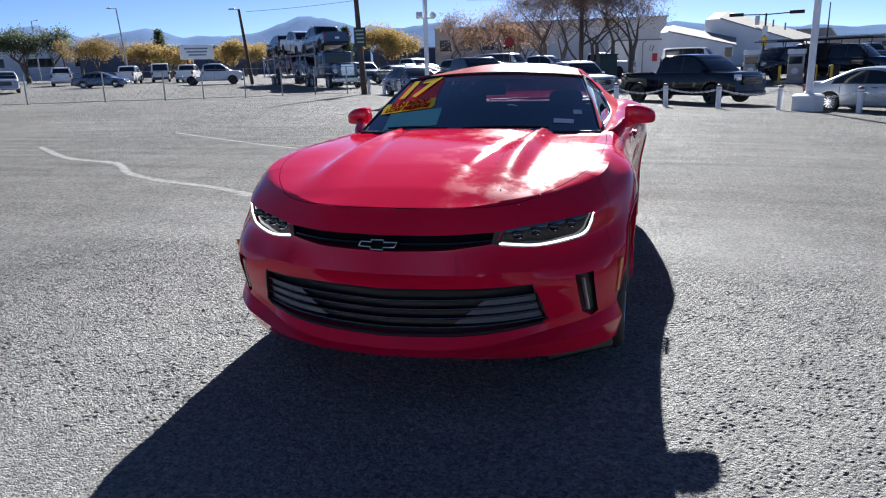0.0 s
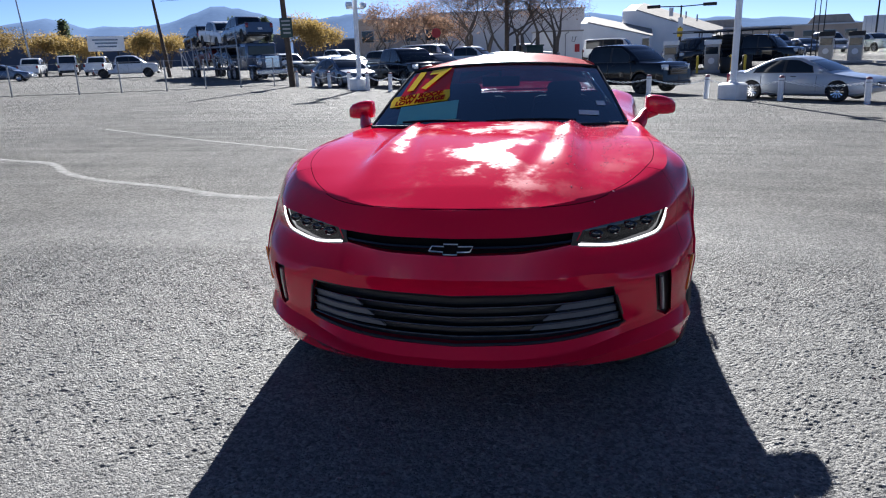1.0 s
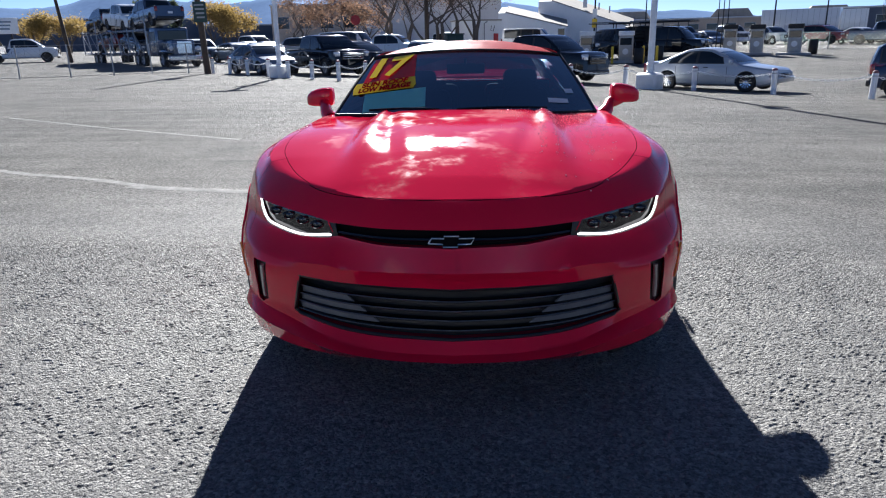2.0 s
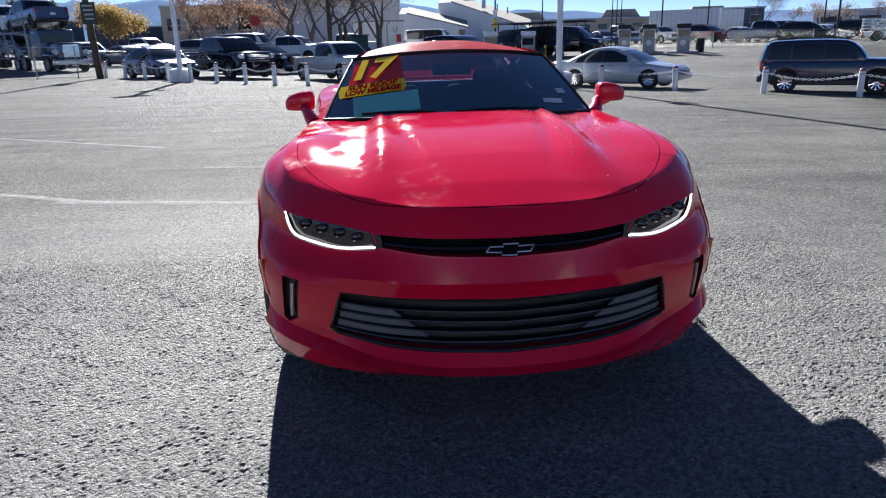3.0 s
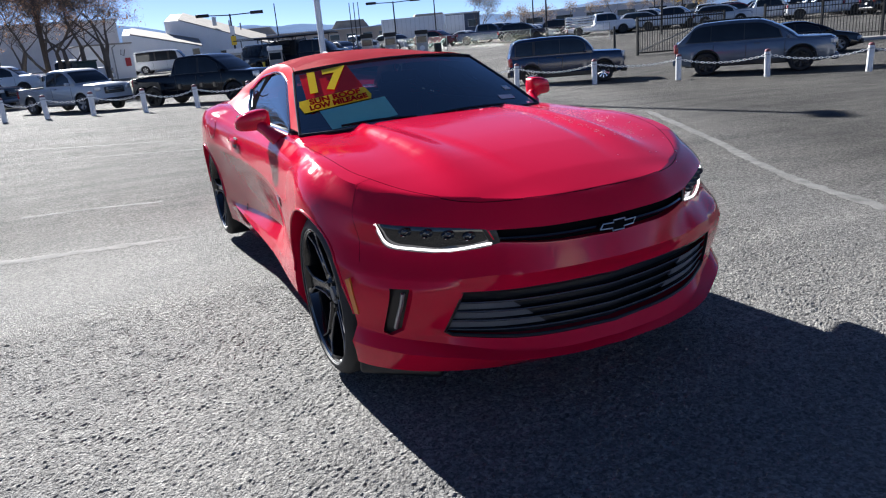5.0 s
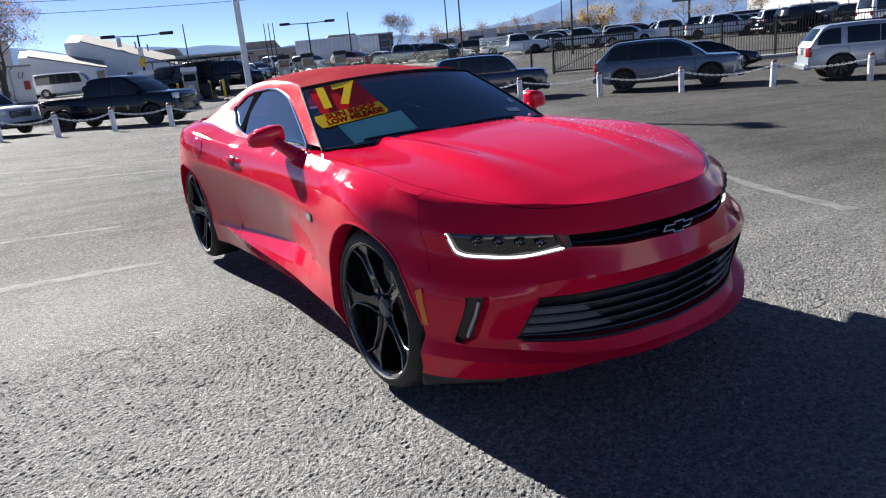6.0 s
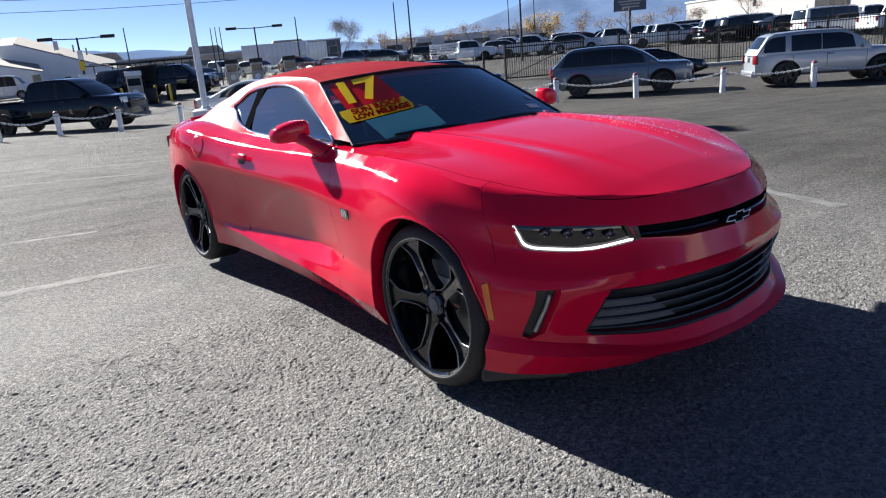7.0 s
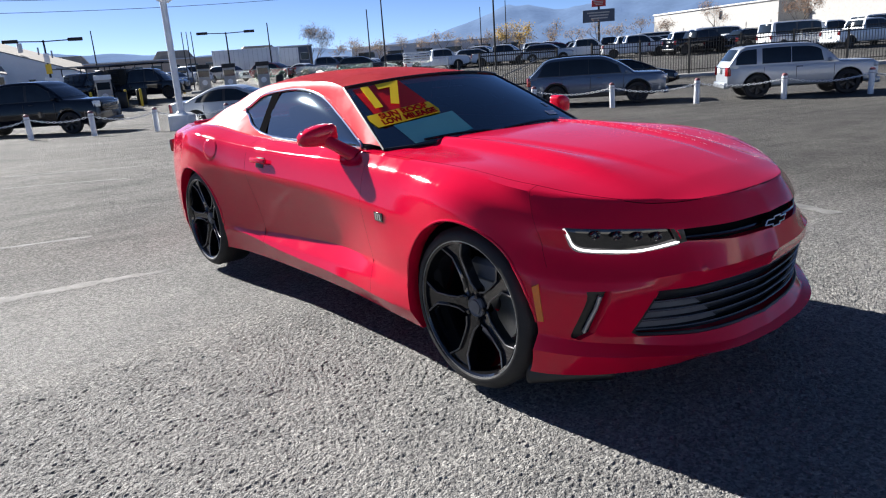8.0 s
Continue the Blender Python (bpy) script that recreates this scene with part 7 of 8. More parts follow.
for k, (x, y) in enumerate(((7.2, 46.8), (9.6, 45.2), (18.3, 50.8), (19.6, 49.0), (21.6, 47.4))):
    fuel_pump(x, y, -14 - 3 * k, k < 2)
for x, y in ((8.6, 44.6), (10.6, 44.4), (11.4, 44.0), (16.9, 51.6)):
    bm = bmesh.new()
    lathe(bm, [(0.08, -0.1), (0.08, 1.05), (0.05, 1.1), (0.001, 1.11)], 14)
    ob = solo("guard_post", bm, M["sign_yellow"], "yellow steel guard post by the fuel pumps", "post", "yellow guard posts")
    ob.matrix_basis = on_ground(x, y)
for x, y in ((11.8, 45.2), (22.8, 47.2), (10.2, 43.9)):
    bm = bmesh.new()
    lathe(bm, [(0.26, 0), (0.3, 0.05), (0.32, 0.95), (0.28, 1.0), (0.27, 0.9), (0.001, 0.88)], 18)
    ob = solo("waste_bin", bm, M["iron"], "dark waste bin by the fuel pumps", "bin", "waste bins")
    ob.matrix_basis = on_ground(x, y)
for k in range(3):
    plain_pole("vent_pipe", 18.6 + 0.35 * k, 55.0 - 0.1 * k, 4.6, 0.05, M["iron"], "thin dark vent pipe behind the pumps", "pipe")


def rack_truck(x, y, turn, long_box):
    t = build_vehicle("work_truck", "dark work truck with a ladder rack and stake body", "truck", M["black_paint"], dict(PICKUP, H=2.1), on_ground(x, y, turn), "vehicles on the far lots")
    for s in (-1, 1):
        for y2 in (-1.0, 0.9, 2.7):
            bm = bmesh.new()
            rod(bm, (s * 0.9, y2, 1.15), (s * 0.9, y2, 2.45), 0.035, n=6)
            part("rack_post", bm, M["iron"], t)
        bm = bmesh.new()
        tube(bm, [(s * 0.9, -1.8, 2.45), (s * 0.9, 2.9, 2.45)], 0.035)
        part("rack_rail", bm, M["iron"], t)
        for k in range(4):
            bm = bmesh.new()
            box(bm, s * 0.98 - 0.02, s * 0.98 + 0.02, 1.0, 2.95, 1.2 + 0.26 * k, 1.36 + 0.26 * k, 0.01)
            part("side_board", bm, M["iron"], t)
    for k in range(3):
        bm = bmesh.new()
        tube(bm, [(-0.5 + 0.5 * k, -1.9, 2.52), (-0.4 + 0.4 * k, 2.9, 2.55)], 0.04)
        part("ladder_rail", bm, M["galv"], t)
    if long_box:
        bm = bmesh.new()
        box(bm, -1.0, 1.0, 0.95, 3.0, 0.8, 2.2, 0.04)
        part("box_body", bm, M["iron"], t)


rack_truck(9.4, 48.6, heading(-0.75, -0.65), False)
rack_truck(13.4, 49.2, heading(0.8, -0.6), True)


def box_trailer(x, y, turn):
    t = thing("box_trailer", "white box trailer on twin axles", "trailer", on_ground(x, y, turn), "vehicles on the far lots")
    bm = bmesh.new()
    box(bm, -1.25, 1.25, -4.2, 4.2, 1.0, 3.6, 0.05, seg=2)
    part("box", bm, M["white_car"], t)
    for k in range(14):
        for s in (-1, 1):
            bm = bmesh.new()
            box(bm, s * 1.258 - 0.012, s * 1.258 + 0.012, -3.95 + 0.6 * k, -3.92 + 0.6 * k, 1.05, 3.55)
            part("rib", bm, M["steel"], t, smooth=0)
    bm = bmesh.new()
    box(bm, -1.1, 1.1, -4.0, 4.1, 0.75, 0.98)
    part("chassis", bm, M["black"], t)
    tyre, rim, spoke = wheel_meshes(0.48, 0.28, M["steel"], 5, "trailer")
    for s in (-1, 1):
        for y2 in (2.2, 3.3, -3.4):
            w = new("wheel")
            w.parent = t
            w.matrix_basis = pose(s * 1.05, y2, 0.48, 0, 90 * s, 0)
            for nm, me in (("tyre", tyre), ("rim", rim), ("spokes", spoke)):
                o = new(nm, me)
                o.parent = w


box_trailer(37.9, 85.8, heading(0.85, -0.52))
box_trailer(45.5, 95.0, heading(0.95, -0.3))


def car_hauler(x, y, turn):
    """Bonneted tractor with a two-deck trailer; the front is at the place given."""
    t = thing("car_hauler", "grey-blue car hauler truck loaded with pickups on its upper deck", "truck", on_ground(x, y, turn))
    bm = bmesh.new()
    box(bm, -0.75, 0.75, 0.0, 1.9, 0.75, 1.75, 0.14, seg=3)
    part("bonnet", bm, M["grey_paint"], t)
    bm = bmesh.new()
    box(bm, -0.5, 0.5, -0.08, 0.04, 0.85, 1.65, 0.03)
    part("grille", bm, M["chrome"], t)
    bm = bmesh.new()
    box(bm, -1.15, 1.15, -0.25, 0.1, 0.4, 0.75, 0.06)
    part("front_bumper", bm, M["chrome"], t)
    for s in (-1, 1):
        bm = bmesh.new()
        lathe(bm, [(0.13, 0), (0.15, 0.08), (0.001, 0.1)], 14, pose(s * 0.9, 0.0, 1.2, 90, 0, 0))
        part("headlight", bm, M["lamp_clear"], t)
        bm = bmesh.new()
        box(bm, s * 0.95 - 0.22, s * 0.95 + 0.22, 0.1, 1.5, 0.9, 1.1, 0.08, seg=2)
        part("mudguard", bm, M["grey_paint"], t)
    bm = bmesh.new()
    box(bm, -1.1, 1.1, 1.85, 4.0, 0.7, 2.55, 0.12, seg=3)
    part("cab", bm, M["grey_paint"], t)
    bm = bmesh.new()
    box(bm, -0.95, 0.95, 1.82, 1.87, 1.75, 2.35, 0.02)
    part("windscreen", bm, M["window_dark"], t)
    for s in (-1, 1):
        bm = bmesh.new()
        box(bm, s * 1.105 - 0.012, s * 1.105 + 0.012, 2.05, 3.0, 1.7, 2.3, 0.01)
        part("side_window", bm, M["window_dark"], t)
    tyre, rim, spoke = wheel_meshes(0.5, 0.3, M["steel"], 6, "hauler")
    for s in (-1, 1):
        for y2 in (0.9, 4.6, 5.8, 14.5, 15.7):
            w = new("wheel")
            w.parent = t
            w.matrix_basis = pose(s * 1.05, y2, 0.5, 0, 90 * s, 0)
            for nm, me in (("tyre", tyre), ("rim", rim), ("spokes", spoke)):
                o = new(nm, me)
                o.parent = w
    for s in (-1, 1):
        for z, y0, y1 in ((0.75, 4.2, 19.0), (2.35, 3.2, 19.0)):
            bm = bmesh.new()
            box(bm, s * 1.15 - 0.06, s * 1.15 + 0.06, y0, y1, z, z + 0.18, 0.02)
            part("deck_rail", bm, M["blue_paint"], t)
        for k in range(9):
            y2 = 3.4 + 1.9 * k
            bm = bmesh.new()
            tube(bm, [(s * 1.18, y2, 0.8), (s * 1.18, y2 + (0.7 if k % 2 else 0.0), 2.5), (s * 1.15, y2 + 0.2, 3.3 if k % 3 == 0 else 2.6)], 0.05)
            part("upright", bm, M["steel"], t)
        for k in range(7):
            bm = bmesh.new()
            tube(bm, [(s * 1.12, 4.3 + 2.1 * k, 0.9), (s * 1.12, 6.2 + 2.1 * k, 2.3)], 0.035)
            part("brace", bm, M["steel"], t)
    for k in range(12):
        bm = bmesh.new()
        box(bm, -1.1, 1.1, 4.0 + 1.28 * k - 0.12, 4.0 + 1.28 * k + 0.12, 2.42, 2.48)
        part("deck_plank", bm, M["steel"], t)
    base = on_ground(x, y, turn)
    z = ground_z(x, y)
    loads = (("grey_pickup", 4.6, 2.5, 180), ("white_pickup", 10.4, 2.5, 0), ("dark_suv", 15.9, 2.5, 180), ("dark_sedan", 8.0, 0.92, 0), ("maroon_suv", 13.4, 0.92, 180))
    for kind, y2, dz, spin in loads:
        copy_thing(masters[kind], base @ pose(0, y2, dz, 4, 0, spin))


car_hauler(-19.6, 41.8, heading(0.70, -0.714))


# ---------------------------------------------------------------- buildings
def wall_box(t, name, x0, x1, y0, y1, z0, z1, material, bevel=0.03):
    bm = bmesh.new()
    box(bm, x0, x1, y0, y1, z0, z1, bevel)
    return part(name, bm, material, t)


def add_window(t, x, z, w, h, y, name="window"):
    bm = bmesh.new()
    box(bm, x - w / 2 - 0.06, x + w / 2 + 0.06, y - 0.05, y + 0.05, z - 0.06, z + h + 0.06)
    f = part(name, bm, M["steel"], t)
    bm = bmesh.new()
    box(bm, x - w / 2, x + w / 2, y - 0.075, y - 0.045, z, z + h)
    part("pane", bm, M["window_dark"], f)


def shed_mass(t, w, d, h_left, h_right, material, m, flat=0.0, rise=0.8):
    """A block whose roof falls to one side and towards its front, with an overlaid shingle roof."""
    bm = bmesh.new()
    prism(bm, [(0, -0.6), (w, -0.6), (w, h_right), (flat, h_left), (0, h_left)], d, m @ pose(0, d / 2, 0))
    inv = m.inverted()
    for v in bm.verts:
        p = inv @ v.co
        if p.z > 0 and p.y > d / 2:
            v.co.z += rise
    part("wall", bm, material, t)
    bm = bmesh.new()
    over = 0.25 * (h_left - h_right) / (w - flat)
    prism(bm, [(flat, h_left + 0.02), (w + 0.25, h_right + 0.02 - over), (w + 0.25, h_right + 0.14 - over), (flat, h_left + 0.14)], d - 0.3, m @ pose(0, d / 2 + 0.05, 0))
    for v in bm.verts:
        p = inv @ v.co
        v.co.z += rise * p.y / d
    part("roof", bm, M["roof"], t, "weathered tan shingle roof")


def white_house():
    t = thing("white_house", "white stucco building with two stepped shed roofs", "house", on_ground(1.55, 81.0, -5))
    shed_mass(t, 7.8, 7.0, 3.9, 2.2, M["stucco"], pose(0, 0, 0), flat=0.8, rise=0.95)
    shed_mass(t, 11.4, 9.0, 5.4, 2.0, M["stucco"], pose(4.5, 7.2, 0, 0, 0, -6), flat=1.6, rise=1.25)
    add_window(t, 7.3, 1.0, 0.7, 1.0, 0.0)
    add_window(t, 10.6, 0.6, 0.6, 1.0, 5.9)
    bm = bmesh.new()
    box(bm, 10.0, 10.5, 8.0, 8.5, 4.6, 5.6, 0.03)
    part("chimney", bm, M["stucco_grey"], t)
    for x, z in ((12.0, 4.6), (13.3, 4.2)):
        bm = bmesh.new()
        rod(bm, (x, 8.4, z - 0.3), (x, 8.4, z + 0.5), 0.09)
        part("roof_vent", bm, M["galv"], t)


white_house()


def utility_shed():
    t = thing("utility_shed", "white windowless utility shed with pipes on its wall", "shed", on_ground(-2.6, 63.2, 12))
    wall_box(t, "wall", 0, 4.2, 0, 3.0, -0.3, 2.85, M["stucco"])
    wall_box(t, "roof", -0.1, 4.3, -0.1, 3.1, 2.85, 2.97, M["roof"], 0.02)
    bm = bmesh.new()
    tube(bm, [(2.6, -0.1, 0.0), (2.6, -0.1, 2.6), (2.9, -0.1, 2.8)], 0.06)
    part("pipe", bm, M["galv"], t)
    bm = bmesh.new()
    tube(bm, [(3.3, -0.08, 2.4), (3.2, -0.1, 2.0), (3.45, -0.1, 1.9), (3.6, -0.08, 2.4)], 0.03)
    part("hose", bm, M["iron"], t)
    bm = bmesh.new()
    box(bm, 3.5, 3.95, -0.06, -0.02, 1.0, 1.7, 0.01)
    part("red_notice", bm, M["sign_red"], t, "small red notice board")


utility_shed()
bm = bmesh.new()
box(bm, -0.6, 0.6, -0.5, 0.5, 0, 1.95, 0.04)
box(bm, -0.65, 0.65, -0.55, 0.55, 1.95, 2.05, 0.02)
box(bm, -0.55, -0.02, -0.53, -0.50, 0.1, 1.85, 0.01)
box(bm, 0.02, 0.55, -0.53, -0.50, 0.1, 1.85, 0.01)
ob = solo("electrical_cabinet", bm, M["green_dark"], "dark green electrical cabinet beside bare trees", "cabinet")
ob.matrix_basis = on_ground(-2.2, 47.6, 20)


def long_building(name, label, x, y, turn, w, d, h, material, windows=0, doors=0):
    t = thing(name, label, "building", on_ground(x, y, turn))
    wall_box(t, "wall", -w / 2, w / 2, 0, d, -0.8, h, material)
    wall_box(t, "roof", -w / 2 - 0.2, w / 2 + 0.2, -0.2, d + 0.2, h, h + 0.25, M["stucco_grey"], 0.05)
    for k in range(windows):
        add_window(t, -w / 2 + (k + 0.5) * w / windows, h * 0.45, w / windows * 0.55, h * 0.28, 0.0)
    for k in range(doors):
        x0 = -w / 2 + (k + 0.5) * w / doors
        bm = bmesh.new()
        box(bm, x0 - 1.2, x0 + 1.2, -0.06, 0.02, 0.0, 2.6, 0.02)
        part("roller_door", bm, M["concrete"], t)
    return t


long_building("warehouse", "long dark blue-grey metal warehouse", -80, 122, 32, 56, 16, 5.6, M["wall_dark"], 0)
long_building("warehouse", "long dark blue-grey metal warehouse", -38, 138, 16, 34, 14, 4.2, M["wall_dark"], 0)
long_building("warehouse", "pale grey metal warehouse", -118, 112, 44, 26, 14, 6.0, M["stucco_grey"], 3)
long_building("office_block", "large tan and grey office block behind trees", -13, 132, 5, 32, 20, 8.0, M["wall_pale"], 0)
long_building("office_block", "tan office block behind trees", -31, 128, 12, 16, 14, 7.2, M["wall_tan"], 4)
store = long_building("store", "long low tan building with dark roof blocks", 52, 160, -18, 62, 14, 4.2, M["wall_tan"], 16)
for x in (-20, 2, 21):
    bm = bmesh.new()
    prism(bm, [(-4.5, 4.4), (4.5, 4.4), (3.2, 6.2), (-3.2, 6.2)], 5, pose(x, 4, 0), 0.05)
    part("roof_block", bm, M["roof"], store)
long_building("kiosk_building", "small dark flat-roofed building", 62, 120, -27, 8.5, 8, 4.4, M["wall_dark"], 3)
white_hall = long_building("white_hall", "tall white hall with roller doors", 106.3, 60.2, -113, 31, 10, 5.2, M["concrete"], 0, doors=6)
add_window(white_hall, 3.0, 3.4, 0.6, 1.2, 0.0)
long_building("white_hall", "tall white hall with plain walls", 96.2, 30.6, -113, 25, 18, 5.9, M["concrete"], 0)
long_building("warehouse", "low pale warehouse far off", 92, 112, -38, 36, 12, 3.6, M["stucco_grey"], 6)


# unseen plain wall behind: closes the lot, added to bounce sun onto the car
bm = bmesh.new()
box(bm, -26, 24, -34.4, -34.0, -0.5, 4.2, 0.03)
solo("bounce_wall", bm, M["concrete"], "plain pale unseen wall added to bounce sunlight", "wall", kind="structure")


def billboard(x, y, turn, w, h, z, panel, label, posts=1):
    t = thing("billboard", label, "billboard", on_ground(x, y, turn))
    bm = bmesh.new()
    box(bm, -w / 2, w / 2, -0.2, 0.2, z, z + h, 0.05)
    face = part("panel", bm, M[panel], t)
    for k in range(3):
        bm = bmesh.new()
        box(bm, -w * (0.36 - 0.06 * k), w * (0.34 - 0.03 * k), -0.235, -0.215, z + h * (0.70 - 0.22 * k), z + h * (0.80 - 0.22 * k))
        part("writing_bar", bm, M["grey_paint"] if panel == "white_paint" else M["concrete"], face)
    for k in range(posts):
        px = 0 if posts == 1 else -w * 0.3 + w * 0.6 * k / (posts - 1)
        bm = bmesh.new()
        rod(bm, (px, 0.1, -0.5), (px, 0.1, z + 0.2), 0.09 * w / 3.7 if posts > 1 else 0.45)
        part("post", bm, M["iron"], t)


billboard(-59.5, 81.3, 35, 4.4, 1.9, 2.6, "white_paint", "white sign board on two dark posts", 2)
billboard(233, 182, -52, 12.5, 4.8, 10.3, "wall_dark", "tall dark roadside billboard on a steel post")
billboard(233.6, 182.4, -52, 5.5, 2.6, 16.2, "sign_red", "small red sign above a roadside billboard")
stop = plain_pole("sign_post", -9.7, 50.2, 3.0, 0.04, M["galv"], "red stop-shaped sign on a thin post", "sign")
bm = bmesh.new()
lathe(bm, [(0.38, 0), (0.38, 0.02), (0.001, 0.021)], 8, pose(0, -0.06, 3.0, 90, 0, 22.5))
part("sign_plate", bm, M["sign_red"], stop)


# ---------------------------------------------------------------- trees
def grow(bm, rnd, p, d, length, r, level, tips, spread, sides=6):
    """A limb that bends, tapers and forks; its tips are kept for leaves."""
    pts, rad = [p.copy()], [r]
    n = 4
    for k in range(n):
        d = (d + Vector((rnd.uniform(-1, 1), rnd.uniform(-1, 1), rnd.uniform(-0.3, 0.6))) * 0.16).normalized()
        p = p + d * (length / n)
        pts.append(p.copy())
        rad.append(r * (1 - 0.45 * (k + 1) / n))
    tube(bm, pts, rad, n=max(3, sides))
    if level == 0:
        tips.append((p, d))
        tips.append((pts[2], d))
        return
    for k in range(rnd.choice((2, 3, 3))):
        side = Vector((rnd.uniform(-1, 1), rnd.uniform(-1, 1), rnd.uniform(-0.1, 0.5))).normalized()
        nd = (d * (1 - spread) + side * spread).normalized()
        at = pts[-1] if k < 2 else pts[rnd.choice((2, 3))]
        grow(bm, rnd, at, nd, length * rnd.uniform(0.62, 0.82), rad[-1] * rnd.uniform(0.6, 0.85), level - 1, tips, spread, sides - 1)


def leaf_cloud(bm, rnd, tips, count, radius, size, slim=0.6):
    for p, d in tips:
        for k in range(count):
            c = p + Vector((rnd.gauss(0, 1), rnd.gauss(0, 1), rnd.gauss(0, 0.8))) * radius
            a = Vector((rnd.uniform(-1, 1), rnd.uniform(-1, 1), rnd.uniform(-1, 1))).normalized()
            b = a.orthogonal().normalized()
            s = size * rnd.uniform(0.6, 1.3)
            v = [bm.verts.new(c + a * s), bm.verts.new(c + b * s * slim), bm.verts.new(c - a * s), bm.verts.new(c - b * s * slim)]
            bm.faces.new(v)


def tree(x, y, h, label, leaf, seed, levels=4, spread=0.45, count=14, radius=0.35, size=0.12, trunk=0.16, stems=1, bole=0.33):
    rnd = random.Random(seed)
    t = thing("tree", label, "tree", on_ground(x, y, seed * 37 % 360), "trees")
    bm = bmesh.new()
    tips = []
    for k in range(stems):
        a = 2 * math.pi * k / max(stems, 1) + seed
        off = Vector((math.cos(a), math.sin(a), 0)) * (0.0 if stems == 1 else 0.35)
        d = Vector((off.x * 0.5, off.y * 0.5, 1)).normalized()
        grow(bm, rnd, off + Vector((0, 0, -0.15)), d, h * bole, trunk, levels, tips, spread)
    top = max(p.z for p, d in tips)
    q = h / top
    bmesh.ops.scale(bm, vec=(q, q, q), verts=bm.verts)
    part("trunk", bm, M["bark"], t)
    if leaf:
        bm = bmesh.new()
        leaf_cloud(bm, rnd, [(p * q, d) for p, d in tips], count, radius, size)
        part("crown", bm, M[leaf], t, smooth=0)
    if leaf in ("leaf_rust", "twig"):
        bm = bmesh.new()
        leaf_cloud(bm, rnd, [(p * q, d) for p, d in tips], 8, 0.32, 0.36, 0.022)
        part("twig_crown", bm, M["bark"], t, smooth=0)
    return t


def conifer(x, y, h, seed, label, w=1.7):
    rnd = random.Random(seed)
    t = thing("tree", label, "tree", on_ground(x, y), "trees")
    bm = bmesh.new()
    rod(bm, (0, 0, -0.2), (0, 0, h), 0.2, 0.02)
    part("trunk", bm, M["bark"], t)
    bm = bmesh.new()
    tips = []
    for k in range(260):
        z = h * (0.12 + 0.88 * rnd.random() ** 0.8)
        r = w * (1 - z / h) ** 0.75 * rnd.uniform(0.4, 1.0) + 0.08
        a = rnd.uniform(0, 2 * math.pi)
        tips.append((Vector((r * math.cos(a), r * math.sin(a), z - 0.15 * r)), None))
    leaf_cloud(bm, rnd, tips, 10, 0.25, 0.16)
    part("crown", bm, M["leaf_green"], t, smooth=0)


for k, (x, y, h) in enumerate(((-72.5, 77.3, 5.8), (-75.0, 75.5, 5.2), (-70.0, 82.0, 4.7), (-67.5, 84.5, 4.2), (-61.5, 92.0, 5.2), (-58.8, 93.5, 4.8), (-33.4, 84.3, 6.0), (-31.6, 85.0, 5.2))):
    tree(x, y, h, "autumn tree with yellow leaves", "leaf_yellow", 11 + k, 4, 0.5, 26, 0.5, 0.115, 0.12, 2, 0.17)
for k, (x, y, h) in enumerate(((-86.0, 66.0, 6.0), (-82.5, 68.5, 6.4), (-79.0, 71.5, 6.6), (-77.8, 75.5, 6.8), (-80.5, 73.0, 6.0))):
    tree(x, y, h, "dark green broad tree", "leaf_green", 31 + k, 4, 0.5, 30, 0.55, 0.13, 0.16, 1, 0.17)
conifer(-72.4, 90.4, 7.0, 5, "tall narrow dark green conifer")
conifer(-43.3, 85.1, 6.2, 6, "dark green conifer behind a truck", 1.3)
conifer(-41.9, 92.0, 6.4, 7, "dark green conifer behind a truck", 1.1)
tree(-18.6, 66.5, 6.1, "autumn tree with sparse rust leaves", "leaf_rust", 51, 4, 0.55, 8, 0.5, 0.10, 0.10, 2, 0.2)
tree(-15.2, 68.5, 6.2, "autumn tree with sparse rust leaves", "leaf_rust", 52, 4, 0.55, 8, 0.5, 0.10, 0.10, 2, 0.2)
tree(-12.2, 70.0, 5.2, "autumn tree with sparse rust leaves", "leaf_rust", 53, 4, 0.55, 8, 0.5, 0.1, 0.1, 2, 0.2)
tree(-7.4, 55.0, 8.4, "spreading bare tree with a few brown leaves", "leaf_rust", 61, 5, 0.56, 4, 0.5, 0.075, 0.10, 3, 0.15)
tree(-4.0, 54.4, 9.2, "spreading bare tree with a few brown leaves", "leaf_rust", 62, 5, 0.56, 4, 0.5, 0.075, 0.11, 3, 0.15)
tree(-1.2, 55.5, 8.6, "spreading bare tree with a few brown leaves", "leaf_rust", 63, 5, 0.56, 4, 0.5, 0.075, 0.10, 3, 0.15)
tree(51.5, 92.4, 6.6, "bare grey winter tree with fine twigs", "twig", 71, 4, 0.35, 3, 0.3, 0.08, 0.15, 2)
tree(90.2, 87.6, 5.6, "autumn tree with yellow-green leaves", "leaf_yellow", 72, 3, 0.5, 18, 0.4, 0.15)
tree(87.6, 90.0, 5.0, "autumn tree with yellow-green leaves", "leaf_yellow", 73, 3, 0.5, 18, 0.4, 0.15)
tree(96.5, 53.5, 6.2, "bare reddish tree before a white hall", "leaf_rust", 74, 4, 0.45, 4, 0.3, 0.09, 0.14)
tree(93.2, 39.6, 5.0, "bare reddish tree before a white hall", "leaf_rust", 75, 4, 0.45, 4, 0.3, 0.09, 0.12)
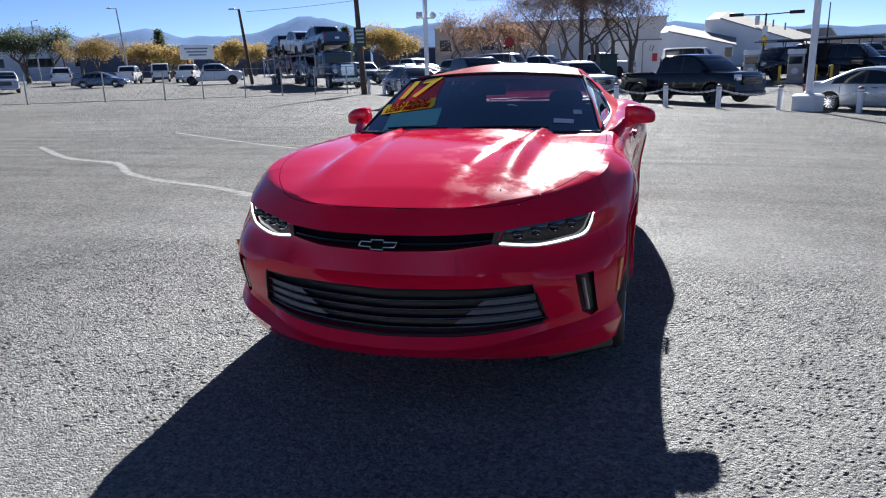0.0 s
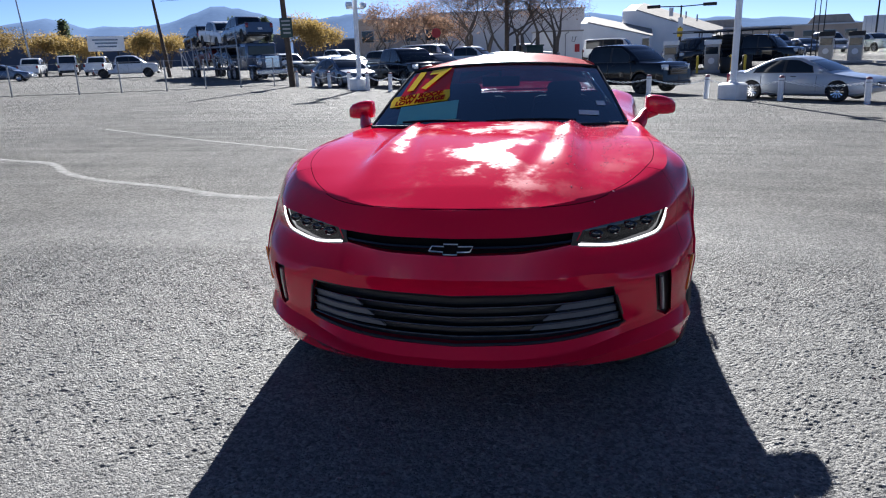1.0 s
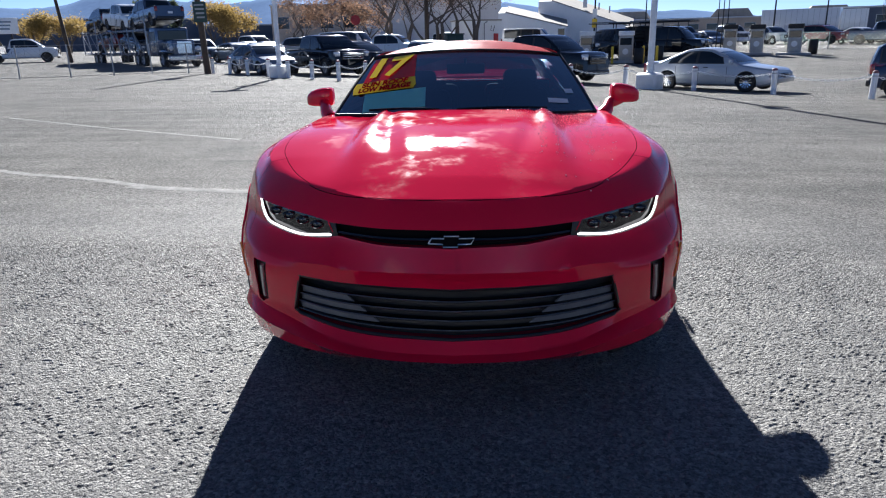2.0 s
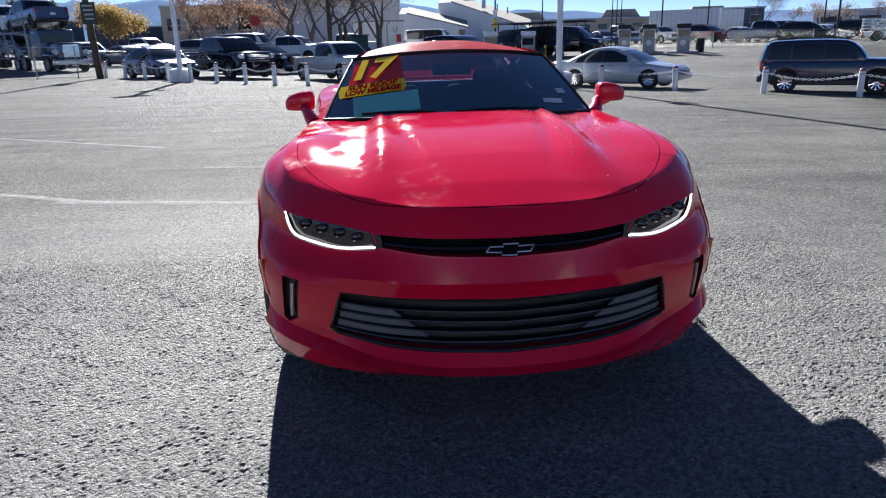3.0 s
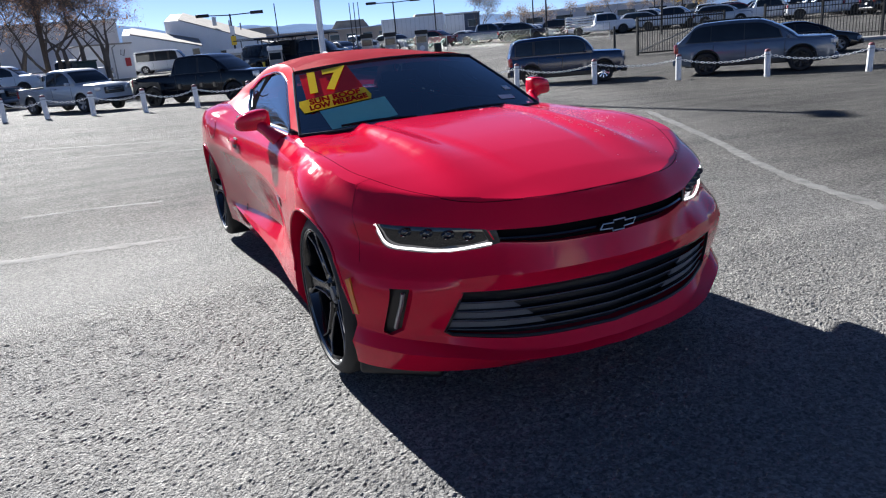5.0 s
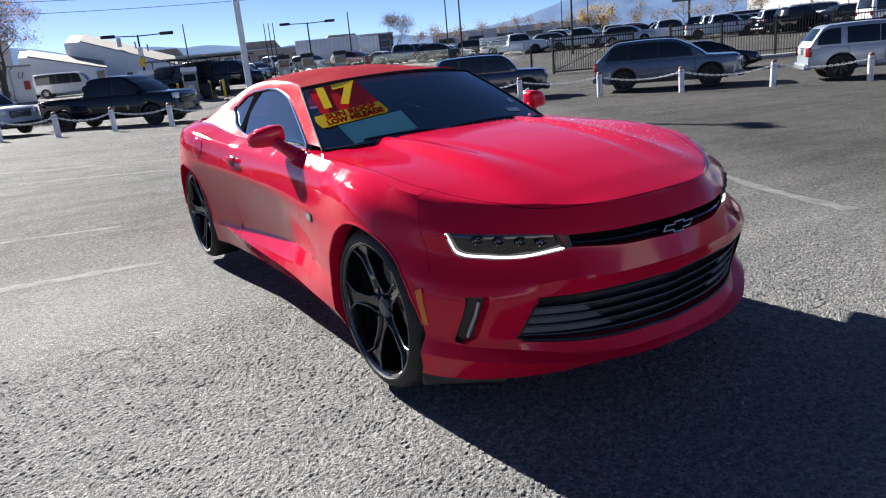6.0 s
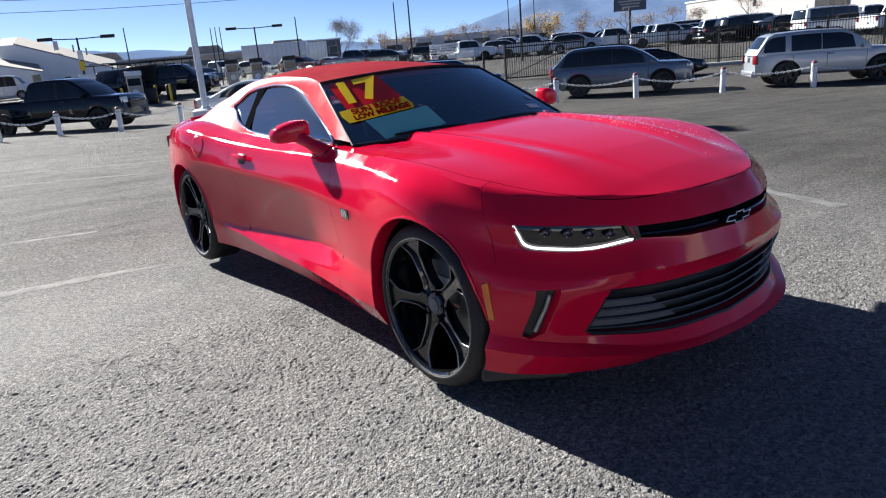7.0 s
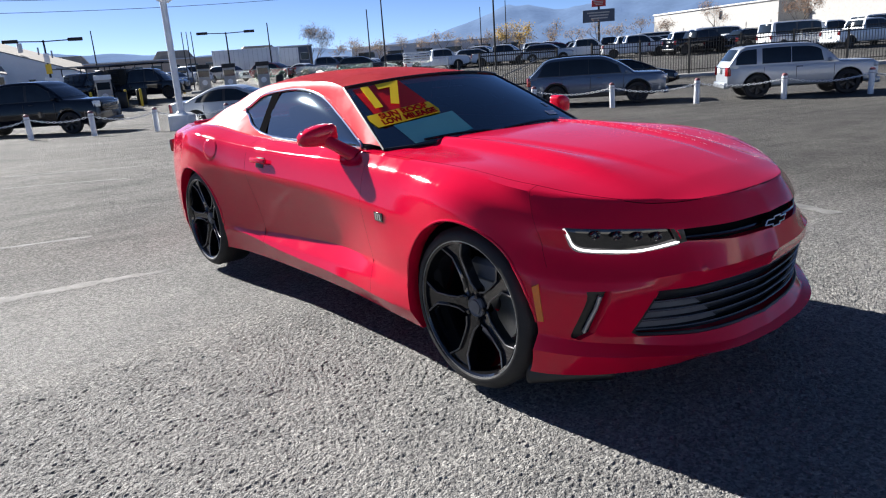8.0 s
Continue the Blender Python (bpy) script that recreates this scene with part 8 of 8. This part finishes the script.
for k in range(16):
    a = radians(31 + 1.75 * k)
    d = 125 + 14 * math.sin(k * 2.3)
    tree(d * math.sin(a), d * math.cos(a), 3.6 + 1.3 * math.sin(k * 1.7) ** 2, "bare brown tree on the far side of the lots", "twig", 80 + k, 3, 0.5, 9, 0.45, 0.12, 0.12)


# ---------------------------------------------------------------- far land
def ridge(name, label, dist, knots, base, material, seed, rough):
    """A mountain chain: height in degrees over the lot by compass angle, with folds down its face."""
    bm = bmesh.new()
    az = np.linspace(-75, 100, 351)
    el = np.interp(az, [k[0] for k in knots], [k[1] for k in knots])
    rows = []
    for q in np.linspace(0, 1, 12):
        row = []
        for a, e in zip(az, el):
            n = noise.fractal(Vector((a * 0.22, q * 1.5, seed)), 0.9, 2.2, 6)
            e2 = e * (1 + rough * n * 0.35)
            fold = noise.fractal(Vector((a * 0.5, q * 4, seed + 7)), 0.8, 2.1, 5)
            r = dist * (1 - 0.22 * (1 - q) + 0.035 * fold * (1 - q) * 2 * q)
            z = dist * math.tan(radians(e2)) * q ** 1.15 * (1 + 0.05 * fold * (1 - q)) + base
            row.append((r * math.sin(radians(a)), r * math.cos(radians(a)), z))
        rows.append(row)
    rows.append([(p[0] * 1.2, p[1] * 1.2, base - 10) for p in rows[-1]])
    grid_faces(bm, np.array(rows))
    return solo(name, bm, material, label, "mountains", kind="structure", smooth=80)


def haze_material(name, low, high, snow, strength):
    """Distant slopes: blue air haze put into colour and glow, with pale snow high up."""
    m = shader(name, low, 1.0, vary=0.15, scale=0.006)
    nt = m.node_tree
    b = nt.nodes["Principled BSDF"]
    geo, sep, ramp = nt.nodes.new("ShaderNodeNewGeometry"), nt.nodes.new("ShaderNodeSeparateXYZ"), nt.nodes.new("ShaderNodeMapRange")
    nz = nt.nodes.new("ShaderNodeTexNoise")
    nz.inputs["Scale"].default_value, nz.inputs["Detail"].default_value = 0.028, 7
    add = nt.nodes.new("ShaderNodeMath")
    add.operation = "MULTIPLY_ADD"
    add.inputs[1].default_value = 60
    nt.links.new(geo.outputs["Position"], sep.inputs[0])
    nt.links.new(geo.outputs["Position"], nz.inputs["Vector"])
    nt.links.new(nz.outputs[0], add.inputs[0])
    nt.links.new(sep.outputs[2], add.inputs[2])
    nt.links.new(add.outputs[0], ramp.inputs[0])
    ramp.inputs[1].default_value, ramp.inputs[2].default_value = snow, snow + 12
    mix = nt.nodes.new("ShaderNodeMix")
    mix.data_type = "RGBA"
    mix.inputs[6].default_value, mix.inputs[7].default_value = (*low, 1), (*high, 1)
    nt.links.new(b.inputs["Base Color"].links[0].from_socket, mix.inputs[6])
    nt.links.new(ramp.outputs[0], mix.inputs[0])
    # haze painted as emission: it gives most of the tone, the dimmed slopes little
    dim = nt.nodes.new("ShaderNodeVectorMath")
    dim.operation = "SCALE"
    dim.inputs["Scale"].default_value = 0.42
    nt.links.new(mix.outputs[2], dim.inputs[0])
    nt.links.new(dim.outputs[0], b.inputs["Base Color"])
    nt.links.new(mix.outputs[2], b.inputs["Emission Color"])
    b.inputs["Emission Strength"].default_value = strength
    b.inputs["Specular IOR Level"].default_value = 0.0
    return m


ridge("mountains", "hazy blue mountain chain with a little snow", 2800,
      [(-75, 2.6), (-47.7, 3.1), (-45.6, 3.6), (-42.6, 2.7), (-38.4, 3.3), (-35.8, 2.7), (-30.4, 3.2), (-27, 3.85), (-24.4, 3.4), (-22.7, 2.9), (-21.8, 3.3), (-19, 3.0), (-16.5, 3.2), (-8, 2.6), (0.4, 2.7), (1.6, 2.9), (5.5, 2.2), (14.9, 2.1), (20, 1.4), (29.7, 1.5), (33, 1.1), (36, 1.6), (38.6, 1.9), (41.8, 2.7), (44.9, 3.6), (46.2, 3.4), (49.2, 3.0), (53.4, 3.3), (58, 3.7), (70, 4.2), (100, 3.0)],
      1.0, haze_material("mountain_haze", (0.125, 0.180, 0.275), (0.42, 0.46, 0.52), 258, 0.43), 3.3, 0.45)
